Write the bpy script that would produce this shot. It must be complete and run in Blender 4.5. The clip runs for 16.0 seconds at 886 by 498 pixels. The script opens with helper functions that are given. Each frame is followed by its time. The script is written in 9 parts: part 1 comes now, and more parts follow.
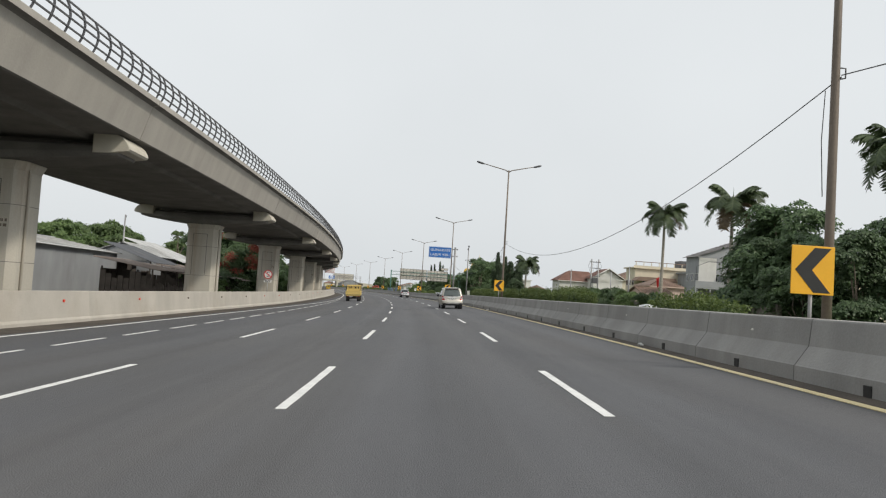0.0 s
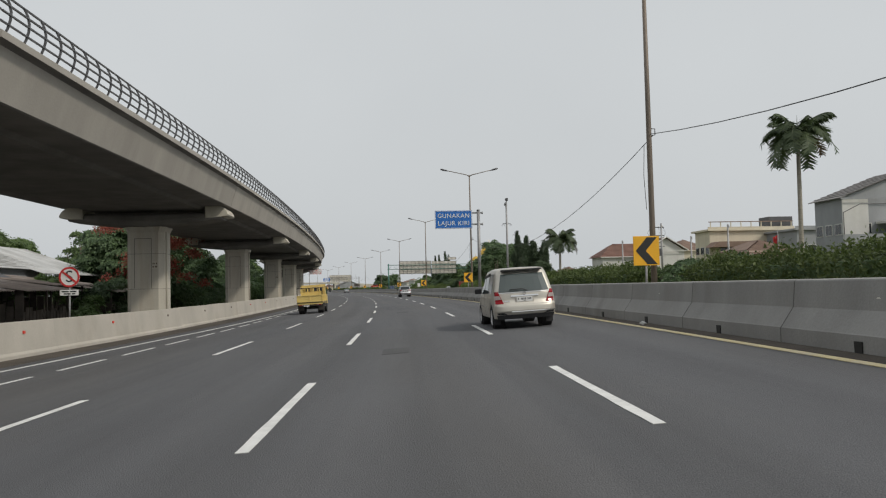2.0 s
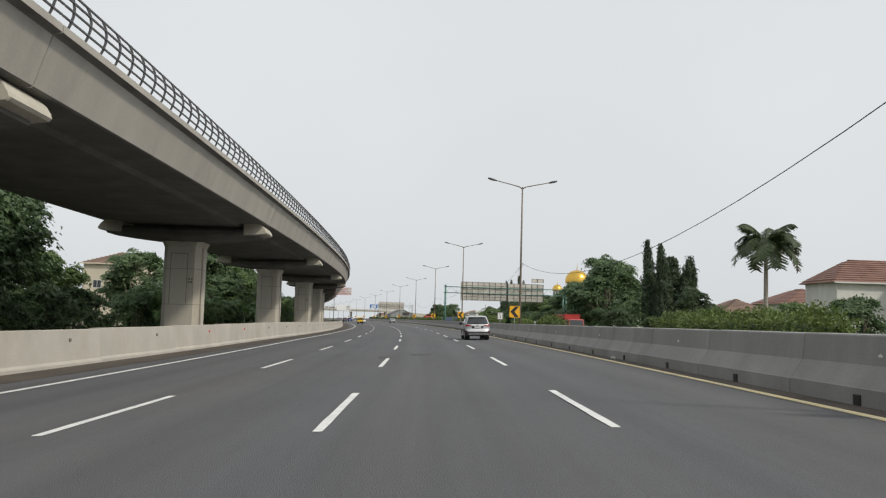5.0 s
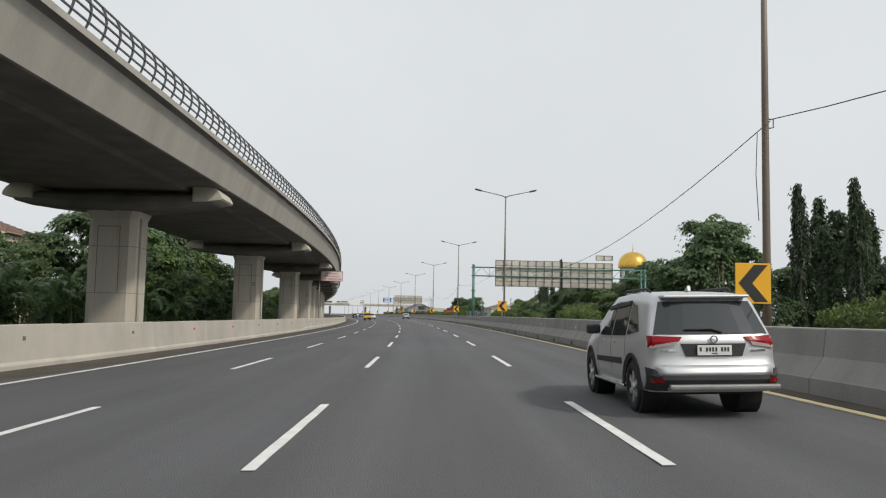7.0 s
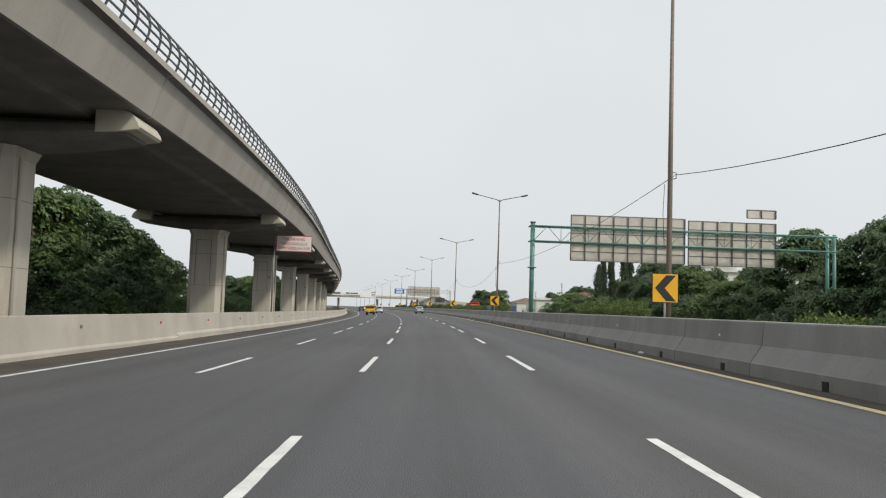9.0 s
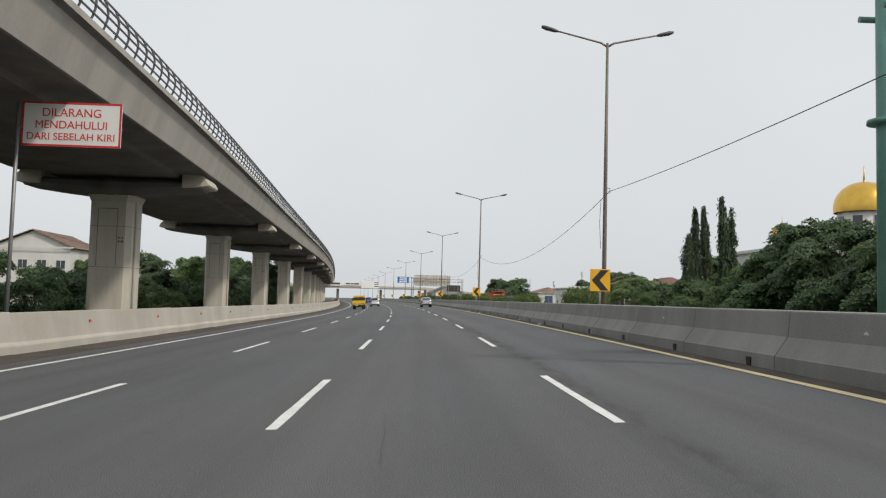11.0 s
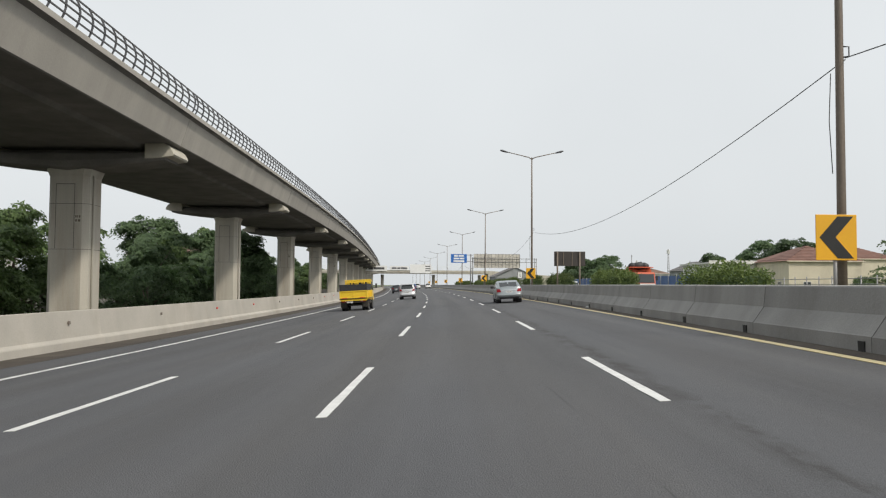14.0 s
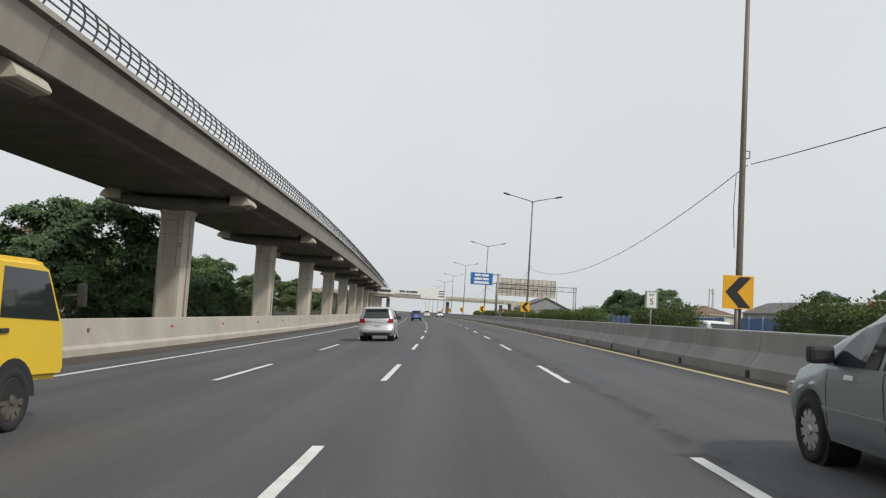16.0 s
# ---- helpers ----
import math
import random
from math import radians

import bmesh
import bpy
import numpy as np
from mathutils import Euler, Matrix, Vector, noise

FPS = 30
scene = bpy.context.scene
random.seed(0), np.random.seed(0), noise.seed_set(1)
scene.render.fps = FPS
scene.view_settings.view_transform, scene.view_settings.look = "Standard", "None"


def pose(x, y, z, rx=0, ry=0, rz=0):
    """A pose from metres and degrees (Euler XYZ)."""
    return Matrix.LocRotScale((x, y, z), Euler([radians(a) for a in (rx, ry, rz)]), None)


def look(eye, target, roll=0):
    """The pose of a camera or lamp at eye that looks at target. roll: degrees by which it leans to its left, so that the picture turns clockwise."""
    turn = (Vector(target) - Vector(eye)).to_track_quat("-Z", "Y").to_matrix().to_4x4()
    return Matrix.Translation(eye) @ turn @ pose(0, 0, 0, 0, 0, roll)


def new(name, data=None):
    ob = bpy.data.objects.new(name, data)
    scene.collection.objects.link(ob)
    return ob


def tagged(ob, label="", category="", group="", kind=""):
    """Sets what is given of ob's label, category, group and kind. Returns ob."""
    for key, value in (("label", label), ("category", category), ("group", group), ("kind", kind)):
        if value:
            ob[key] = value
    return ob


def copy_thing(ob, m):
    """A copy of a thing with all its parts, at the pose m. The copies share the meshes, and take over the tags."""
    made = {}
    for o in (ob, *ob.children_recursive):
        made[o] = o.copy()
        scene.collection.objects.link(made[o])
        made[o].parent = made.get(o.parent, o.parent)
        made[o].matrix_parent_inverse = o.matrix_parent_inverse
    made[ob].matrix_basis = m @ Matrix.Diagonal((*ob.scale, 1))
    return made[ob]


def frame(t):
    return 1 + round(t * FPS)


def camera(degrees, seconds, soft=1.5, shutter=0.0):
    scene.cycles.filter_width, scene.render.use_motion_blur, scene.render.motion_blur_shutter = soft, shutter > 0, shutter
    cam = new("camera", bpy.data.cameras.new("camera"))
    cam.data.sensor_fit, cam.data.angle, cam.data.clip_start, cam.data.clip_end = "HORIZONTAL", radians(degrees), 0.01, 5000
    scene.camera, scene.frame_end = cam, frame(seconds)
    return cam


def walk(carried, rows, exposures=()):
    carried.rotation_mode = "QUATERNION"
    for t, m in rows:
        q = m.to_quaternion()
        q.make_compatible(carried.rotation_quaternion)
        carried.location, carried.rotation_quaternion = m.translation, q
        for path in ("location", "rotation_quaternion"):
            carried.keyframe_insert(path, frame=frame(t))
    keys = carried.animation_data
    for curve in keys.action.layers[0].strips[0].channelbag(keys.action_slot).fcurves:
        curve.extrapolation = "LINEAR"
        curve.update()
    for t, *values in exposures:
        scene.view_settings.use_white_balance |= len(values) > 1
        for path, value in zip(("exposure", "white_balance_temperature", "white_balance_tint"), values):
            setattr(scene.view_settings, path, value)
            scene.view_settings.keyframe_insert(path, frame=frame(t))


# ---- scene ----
from itertools import accumulate

# ---- camera and its way ----
cam = camera(58.0, 16.0, soft=1.2)
PATH = [
    (0.0, -0.280, 3.321, 1.266, -0.74, 3.20, 3.62),
    (0.5, -0.345, 13.403, 1.266, -0.39, 3.20, 2.18),
    (1.0, -0.445, 23.488, 1.266, -0.37, 2.95, 0.74),
    (1.5, -0.620, 33.613, 1.266, -0.59, 2.84, -1.70),
    (2.0, -0.933, 43.823, 1.266, -0.69, 2.77, -1.31),
    (2.5, -1.402, 54.108, 1.266, -0.57, 2.91, 0.12),
    (3.0, -1.868, 64.411, 1.266, 0.82, 3.55, 1.93),
    (3.5, -2.359, 74.728, 1.266, 1.97, 4.21, 2.24),
    (4.0, -2.892, 85.019, 1.266, 2.55, 4.45, 2.17),
    (4.5, -3.476, 95.398, 1.266, 3.11, 4.79, 1.90),
    (5.0, -4.130, 105.795, 1.266, 3.63, 5.12, 1.55),
    (5.5, -4.861, 116.141, 1.266, 4.10, 5.35, 1.24),
    (6.0, -5.684, 126.365, 1.266, 4.51, 5.39, 1.07),
    (6.5, -6.521, 136.777, 1.266, 5.05, 5.10, 0.92),
    (7.0, -7.465, 147.241, 1.266, 5.07, 4.73, 1.10),
    (7.5, -8.569, 157.703, 1.266, 5.10, 4.59, 1.06),
    (8.0, -9.780, 168.137, 1.266, 5.25, 4.63, 1.07),
    (8.5, -10.958, 178.607, 1.266, 5.74, 4.32, 1.19),
    (9.0, -12.371, 189.321, 1.266, 6.34, 4.28, 1.95),
    (9.5, -13.694, 199.826, 1.266, 6.64, 4.21, 1.99),
    (10.0, -15.036, 210.319, 1.266, 6.77, 4.06, 1.94),
    (10.5, -16.420, 220.808, 1.266, 6.85, 3.85, 1.78),
    (11.0, -17.869, 231.306, 1.266, 6.92, 3.65, 1.54),
    (11.5, -19.411, 241.819, 1.266, 7.08, 3.51, 1.23),
    (12.0, -21.028, 252.488, 1.266, 7.07, 3.11, -0.17),
    (12.5, -22.800, 263.216, 1.266, 7.44, 2.98, -0.10),
    (13.0, -24.599, 273.890, 1.266, 8.49, 2.92, -0.03),
    (13.5, -26.411, 284.421, 1.266, 9.82, 2.81, 0.08),
    (14.0, -28.321, 295.005, 1.266, 11.01, 2.58, 0.34),
    (14.5, -30.313, 305.728, 1.266, 11.70, 2.62, 0.99),
    (15.0, -32.450, 316.745, 1.266, 11.89, 3.02, 2.04),
    (15.5, -34.565, 327.756, 1.266, 12.18, 3.51, 2.85),
    (16.0, -36.691, 338.736, 1.266, 12.39, 4.59, 3.61),
]


def heading_pose(x, y, z, yaw, pitch, roll):
    a, b = radians(yaw), radians(pitch)
    ahead = Vector((-math.sin(a) * math.cos(b), math.cos(a) * math.cos(b), math.sin(b)))
    return look((x, y, z), Vector((x, y, z)) + ahead * 10, roll)


EXPOSURES = [(0.0, 0.12), (0.5, 0.1), (1.0, 0.02), (1.5, -0.12), (2.0, -0.24), (2.5, -0.14), (3.0, -0.06), (3.5, 0.0), (6.0, 0.05), (7.0, 0.04), (8.5, 0.1), (9.0, 0.1), (11.5, 0.0),
             (12.5, -0.04), (13.0, 0.0), (14.0, 0.12), (14.5, 0.08), (15.0, 0.03), (16.0, 0.0)]
walk(cam, [(t, heading_pose(*row)) for t, *row in PATH], EXPOSURES)

# ---- light ----
SUN_ELEVATION, SUN_AZIMUTH = 42.0, 122.0  # degrees; azimuth from +y towards +x
world = bpy.data.worlds.new("world")
scene.world = world
world.use_nodes = True
wn, wl = world.node_tree.nodes, world.node_tree.links
wn.clear()
sky = wn.new("ShaderNodeTexSky")
sky.sky_type, sky.sun_disc = "NISHITA", False
sky.sun_elevation, sky.sun_rotation = radians(SUN_ELEVATION), radians(SUN_AZIMUTH)
sky.air_density, sky.dust_density, sky.ozone_density = 1.6, 5.0, 1.0
pale = wn.new("ShaderNodeHueSaturation")
pale.inputs["Saturation"].default_value = 0.12
veil = wn.new("ShaderNodeMixRGB")  # a closed, even cloud layer over the clear sky
veil.inputs[0].default_value = 0.8
cloud = wn.new("ShaderNodeTexNoise")  # faint unevenness of the cloud
cloud.inputs["Scale"].default_value, cloud.inputs["Detail"].default_value = 2.2, 4
shades = wn.new("ShaderNodeMixRGB")
shades.inputs[1].default_value, shades.inputs[2].default_value = (5.9, 6.2, 6.4, 1), (7.1, 7.4, 7.56, 1)
where = wn.new("ShaderNodeTexCoord")
wl.new(where.outputs["Generated"], cloud.inputs["Vector"])
wl.new(cloud.outputs["Fac"], shades.inputs[0])
wl.new(shades.outputs[0], veil.inputs[2])
back = wn.new("ShaderNodeBackground")
back.inputs["Strength"].default_value = 0.12
wout = wn.new("ShaderNodeOutputWorld")
wl.new(sky.outputs[0], pale.inputs["Color"])
wl.new(pale.outputs[0], veil.inputs[1])
wl.new(veil.outputs[0], back.inputs["Color"])
wl.new(back.outputs[0], wout.inputs[0])
sun_data = bpy.data.lights.new("sun", "SUN")
sun_data.energy, sun_data.angle, sun_data.color = 1.9, radians(5), (1.0, 0.93, 0.82)
sun = new("sun", sun_data)
a, b = radians(SUN_AZIMUTH), radians(SUN_ELEVATION)
sun.matrix_world = look((0, 0, 0), (-math.sin(a) * math.cos(b), -math.cos(a) * math.cos(b), -math.sin(b)))
scene.view_settings.exposure = 0.0


# ---- the line of the road ----
def smooth(xs, ys):
    """A curve through the knots, flat beyond them."""
    xs, ys = list(xs), list(ys)

    def f(s):
        if s <= xs[0]:
            return ys[0]
        if s >= xs[-1]:
            return ys[-1]
        i = max(k for k in range(len(xs) - 1) if xs[k] <= s)
        u = (s - xs[i]) / (xs[i + 1] - xs[i])
        d = xs[i + 1] - xs[i]

        def slope(k):
            if k == 0 or k == len(xs) - 1:
                return 0.0
            return (ys[k + 1] - ys[k - 1]) / (xs[k + 1] - xs[k - 1])
        return ((2 * u**3 - 3 * u * u + 1) * ys[i] + (u**3 - 2 * u * u + u) * d * slope(i)
                + (3 * u * u - 2 * u**3) * ys[i + 1] + (u**3 - u * u) * d * slope(i + 1))
    return f


STEP = 2.0
STATIONS = np.arange(-120, 1300, STEP)
CURVE = np.interp(STATIONS, [-100, 0, 100, 200, 300, 400, 500, 1300],
                  [0.634, 0.634, 0.703, 0.530, 0.456, 0.459, 0.067, 0.067]) * 1e-3


def summed(v):
    return np.concatenate([[0], np.cumsum((v[1:] + v[:-1]) / 2 * STEP)])


HEAD = summed(CURVE)
HEAD = HEAD - np.interp(0, STATIONS, HEAD)
LINE_X, LINE_Y = summed(-np.sin(HEAD)), summed(np.cos(HEAD))
LINE_X, LINE_Y = LINE_X - np.interp(0, STATIONS, LINE_X), LINE_Y - np.interp(0, STATIONS, LINE_Y)


def head(s):
    return float(np.interp(s, STATIONS, HEAD))


def spot(s, o, z=0.0):
    """A place by its station s along the road, offset o to the right of the lane's middle, and height."""
    h = head(s)
    return Vector((float(np.interp(s, STATIONS, LINE_X)) + o * math.cos(h), float(np.interp(s, STATIONS, LINE_Y)) + o * math.sin(h), z))


def bank(s):
    return float(np.interp(s, [0, 80, 160, 240, 320, 400], [0.0436, 0.0501, 0.0269, 0.0423, 0.0592, 0.0608]))


def deck(s, o):
    """Height of the carriageway, which leans to the left."""
    return bank(s) * o


def placed(s, o, z, turn=0.0, lean=0.0):
    """A pose at a station: local y along the road, x to the right."""
    return Matrix.Translation(spot(s, o, z)) @ Matrix.Rotation(head(s) + radians(turn), 4, "Z") @ Matrix.Rotation(-lean, 4, "Y")


def on_road(s, o, turn=0.0, lift=0.0):
    return placed(s, o, deck(s, o) + lift, turn, math.atan(bank(s)))


# ---- materials ----
def material(name, colour, rough=0.7, metal=0.0, spread=0.25, scale=1.5, fine=22.0, bump=0.15, stain=None, stain_amount=0.0,
             per_piece=0.0, streak=None, coat=0.0):
    """A surface with broad blotches, fine grain and relief. stain: a second colour in patches; streak: stretch of the blotches."""
    m = bpy.data.materials.new(name)
    m.use_nodes = True
    n, l = m.node_tree.nodes, m.node_tree.links
    p = n["Principled BSDF"]
    p.inputs["Roughness"].default_value, p.inputs["Metallic"].default_value = rough, metal
    if coat:
        p.inputs["Coat Weight"].default_value, p.inputs["Coat Roughness"].default_value = coat, 0.06
    tex = n.new("ShaderNodeTexCoord")
    where = tex.outputs["Object"]
    if per_piece:  # alike pieces show different parts of the pattern
        which, moved = n.new("ShaderNodeObjectInfo"), n.new("ShaderNodeVectorMath")
        moved.operation = "MULTIPLY_ADD"
        moved.inputs[1].default_value = (57.0, 83.0, 41.0)
        l.new(which.outputs["Random"], moved.inputs[0])
        l.new(where, moved.inputs[2])
        where = moved.outputs[0]
    if streak:
        stretch = n.new("ShaderNodeMapping")
        stretch.inputs["Scale"].default_value = streak
        l.new(where, stretch.inputs["Vector"])
        blot_in = stretch.outputs[0]
    else:
        blot_in = where
    big = n.new("ShaderNodeTexNoise")
    big.inputs["Scale"].default_value, big.inputs["Detail"].default_value = scale, 6
    small = n.new("ShaderNodeTexNoise")
    small.inputs["Scale"].default_value, small.inputs["Detail"].default_value = fine, 4
    l.new(blot_in, big.inputs["Vector"])
    l.new(where, small.inputs["Vector"])
    both = n.new("ShaderNodeMath")
    both.operation = "MULTIPLY_ADD"
    both.inputs[1].default_value = 0.35
    l.new(small.outputs["Fac"], both.inputs[0])
    l.new(big.outputs["Fac"], both.inputs[2])
    ramp = n.new("ShaderNodeMapRange")
    ramp.inputs["From Min"].default_value, ramp.inputs["From Max"].default_value = 0.4, 0.95
    ramp.inputs["To Min"].default_value, ramp.inputs["To Max"].default_value = 1 - spread, 1 + spread
    l.new(both.outputs[0], ramp.inputs["Value"])
    tone = n.new("ShaderNodeVectorMath")
    tone.operation = "SCALE"
    tone.inputs[0].default_value = colour
    l.new(ramp.outputs[0], tone.inputs["Scale"])
    out = tone.outputs[0]
    if per_piece:
        info = n.new("ShaderNodeObjectInfo")
        shift = n.new("ShaderNodeMapRange")
        shift.inputs["To Min"].default_value, shift.inputs["To Max"].default_value = 1 - per_piece, 1 + per_piece
        l.new(info.outputs["Random"], shift.inputs["Value"])
        again = n.new("ShaderNodeVectorMath")
        again.operation = "SCALE"
        l.new(out, again.inputs[0])
        l.new(shift.outputs[0], again.inputs["Scale"])
        out = again.outputs[0]
    if stain:
        patch = n.new("ShaderNodeTexNoise")
        patch.inputs["Scale"].default_value, patch.inputs["Detail"].default_value = scale * 0.6, 8
        patch.inputs["Roughness"].default_value = 0.7
        l.new(blot_in, patch.inputs["Vector"])
        cut = n.new("ShaderNodeMapRange")
        cut.inputs["From Min"].default_value, cut.inputs["From Max"].default_value = 0.5, 0.72
        cut.inputs["To Max"].default_value = stain_amount
        l.new(patch.outputs["Fac"], cut.inputs["Value"])
        mix = n.new("ShaderNodeMixRGB")
        mix.inputs[2].default_value = (*stain, 1)
        l.new(cut.outputs[0], mix.inputs[0])
        l.new(out, mix.inputs[1])
        out = mix.outputs[0]
    l.new(out, p.inputs["Base Color"])
    if bump:
        b = n.new("ShaderNodeBump")
        b.inputs["Strength"].default_value, b.inputs["Distance"].default_value = bump, 0.02
        l.new(small.outputs["Fac"], b.inputs["Height"])
        l.new(b.outputs[0], p.inputs["Normal"])
    return m


def glass_material(name, colour, rough=0.04):
    m = material(name, colour, rough=rough, spread=0.1, scale=0.8, fine=3, bump=0)
    m.node_tree.nodes["Principled BSDF"].inputs["Specular IOR Level"].default_value = 0.7
    return m


def asphalt_material(name, colour, seam=0.0):
    """Asphalt with aggregate, long wear bands in the lanes, and a crumbled joint beside one lane line."""
    m = bpy.data.materials.new(name)
    m.use_nodes = True
    n, l = m.node_tree.nodes, m.node_tree.links
    p = n["Principled BSDF"]

    def node(kind, op=None, **values):
        q = n.new("ShaderNode" + kind)
        if op:
            q.operation = op
        for key, v in values.items():
            q.inputs[int(key[1:]) if key[0] == "i" and key[1:].isdigit() else key].default_value = v
        return q

    def math_node(op, a, b=None, c=None):
        q = n.new("ShaderNodeMath")
        q.operation = op
        for i, v in enumerate((a, b, c)):
            if v is None:
                continue
            if isinstance(v, (int, float)):
                q.inputs[i].default_value = v
            else:
                l.new(v, q.inputs[i])
        return q.outputs[0]

    uv = n.new("ShaderNodeUVMap")
    uv.uv_map = "lanes"
    tex = n.new("ShaderNodeTexCoord")
    split = n.new("ShaderNodeSeparateXYZ")
    l.new(uv.outputs[0], split.inputs[0])

    def noise(scale, detail, where, stretch=None, rough=0.5):
        q = n.new("ShaderNodeTexNoise")
        q.inputs["Scale"].default_value, q.inputs["Detail"].default_value, q.inputs["Roughness"].default_value = scale, detail, rough
        if stretch:
            mp = n.new("ShaderNodeMapping")
            mp.inputs["Scale"].default_value = stretch
            l.new(where, mp.inputs["Vector"])
            where = mp.outputs[0]
        l.new(where, q.inputs["Vector"])
        return q.outputs["Fac"]

    bands = noise(1.3, 4, uv.outputs[0], (1.0, 0.012, 1.0))
    long_marks = noise(6.0, 3, uv.outputs[0], (1.0, 0.02, 1.0))
    blot = noise(0.25, 6, uv.outputs[0], (1.0, 0.35, 1.0), 0.6)
    grain = noise(90, 3, tex.outputs["Object"], None, 0.7)
    stone = n.new("ShaderNodeTexVoronoi")
    stone.inputs["Scale"].default_value = 75
    l.new(tex.outputs["Object"], stone.inputs["Vector"])
    # two wheel tracks in each 3.4 m lane
    track = math_node("COSINE", math_node("MULTIPLY", split.outputs["X"], math.tau / 1.72))
    tone = math_node("ADD", math_node("MULTIPLY", bands, 0.5), math_node("MULTIPLY", long_marks, 0.14))
    tone = math_node("ADD", tone, math_node("MULTIPLY", blot, 0.46))
    tone = math_node("ADD", tone, math_node("MULTIPLY", grain, 0.42))
    tone = math_node("ADD", tone, math_node("MULTIPLY", track, -0.045))
    tone = math_node("ADD", tone, math_node("MULTIPLY", stone.outputs["Distance"], 0.18))
    scale = math_node("ADD", math_node("MULTIPLY", tone, 1.25), 0.02)
    col = n.new("ShaderNodeVectorMath")
    col.operation = "SCALE"
    col.inputs[0].default_value = colour
    l.new(scale, col.inputs["Scale"])
    out = col.outputs[0]
    warm = n.new("ShaderNodeMapRange")
    warm.inputs["From Min"].default_value, warm.inputs["From Max"].default_value = 0.42, 0.68
    warm.inputs["To Max"].default_value = 0.75
    l.new(noise(0.33, 5, uv.outputs[0], (1.0, 0.09, 1.0), 0.6), warm.inputs["Value"])
    dusty = n.new("ShaderNodeMixRGB")
    dusty.blend_type = "MULTIPLY"
    dusty.inputs[2].default_value = (1.07, 1.02, 0.94, 1)
    l.new(warm.outputs[0], dusty.inputs[0])
    l.new(out, dusty.inputs[1])
    out = dusty.outputs[0]

    def stain(mask, shade):
        nonlocal out
        mix = n.new("ShaderNodeMixRGB")
        mix.inputs[2].default_value = (*shade, 1)
        l.new(mask, mix.inputs[0])
        l.new(out, mix.inputs[1])
        out = mix.outputs[0]

    if seam:
        # crumbling along the joint to the right of the lane line
        wob = math_node("MULTIPLY", math_node("SUBTRACT", noise(0.6, 4, uv.outputs[0]), 0.5), 0.5)
        gap = math_node("ABSOLUTE", math_node("SUBTRACT", math_node("ADD", split.outputs["X"], wob), seam))
        near = math_node("SUBTRACT", 1.0, math_node("MULTIPLY", gap, 4.5))
        rough_in = math_node("SUBTRACT", noise(2.6, 6, uv.outputs[0], (1.0, 0.35, 1.0), 0.7), 0.42)
        far_on = n.new("ShaderNodeMapRange")
        far_on.inputs["From Min"].default_value, far_on.inputs["From Max"].default_value = 215, 250
        l.new(split.outputs["Y"], far_on.inputs["Value"])
        mask = math_node("MULTIPLY", math_node("MULTIPLY", math_node("MAXIMUM", near, 0.0), math_node("MAXIMUM", rough_in, 0.0)), far_on.outputs[0])
        stain(math_node("MINIMUM", math_node("MULTIPLY", mask, 6.0), 0.75), (0.045, 0.043, 0.042))
    spots = math_node("MULTIPLY", math_node("MAXIMUM", math_node("SUBTRACT", noise(0.9, 7, uv.outputs[0], (1.0, 0.5, 1.0), 0.75), 0.64), 0.0), 5.0)
    stain(math_node("MINIMUM", spots, 0.45), (0.12, 0.112, 0.102))
    l.new(out, p.inputs["Base Color"])
    p.inputs["Roughness"].default_value = 0.86
    b = n.new("ShaderNodeBump")
    b.inputs["Strength"].default_value, b.inputs["Distance"].default_value = 0.6, 0.012
    l.new(math_node("ADD", grain, stone.outputs["Distance"]), b.inputs["Height"])
    l.new(b.outputs[0], p.inputs["Normal"])
    return m


ASPHALT = asphalt_material("asphalt", (0.0865, 0.088, 0.094), 1.98)
PATCH = material("asphalt_patch", (0.074, 0.075, 0.077), rough=0.9, spread=0.25, scale=1, fine=70, bump=0.6)
PAINT_WHITE = material("road_paint_white", (0.72, 0.72, 0.70), rough=0.7, spread=0.15, scale=2.0, fine=40, stain=(0.3, 0.3, 0.3), stain_amount=0.7)
PAINT_YELLOW = material("road_paint_yellow", (0.72, 0.60, 0.34), rough=0.7, spread=0.15, scale=2.0, fine=40, stain=(0.55, 0.5, 0.42), stain_amount=0.8)
SHOULDER = material("gritty_shoulder", (0.075, 0.062, 0.05), rough=0.95, spread=0.4, scale=0.8, fine=30, bump=0.6)
BARRIER_GREY = material("grey_barrier_concrete", (0.275, 0.27, 0.26), rough=0.88, spread=0.22, scale=0.9, fine=26, bump=0.3, stain=(0.185, 0.175, 0.16),
                        stain_amount=0.6, per_piece=0.025, streak=(1, 1, 0.4))
JOINT_DARK = material("concrete_joint", (0.15, 0.145, 0.137), rough=0.95, spread=0.2, scale=3, fine=30, bump=0.2)
BARRIER_PALE = material("pale_barrier_paint", (0.44, 0.41, 0.36), rough=0.85, spread=0.16, scale=0.7, fine=22, bump=0.25, stain=(0.33, 0.285, 0.225),
                        stain_amount=0.55, per_piece=0.012, streak=(1, 0.8, 0.6))
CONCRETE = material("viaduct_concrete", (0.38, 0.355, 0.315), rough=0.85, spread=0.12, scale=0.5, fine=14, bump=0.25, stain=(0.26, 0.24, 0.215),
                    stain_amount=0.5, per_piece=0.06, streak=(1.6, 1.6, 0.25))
CONCRETE_PIER = material("pier_concrete", (0.50, 0.468, 0.40), rough=0.85, spread=0.16, scale=0.6, fine=16, bump=0.25, stain=(0.33, 0.245, 0.165),
                         stain_amount=0.7, per_piece=0.06, streak=(2.0, 2.0, 0.2))
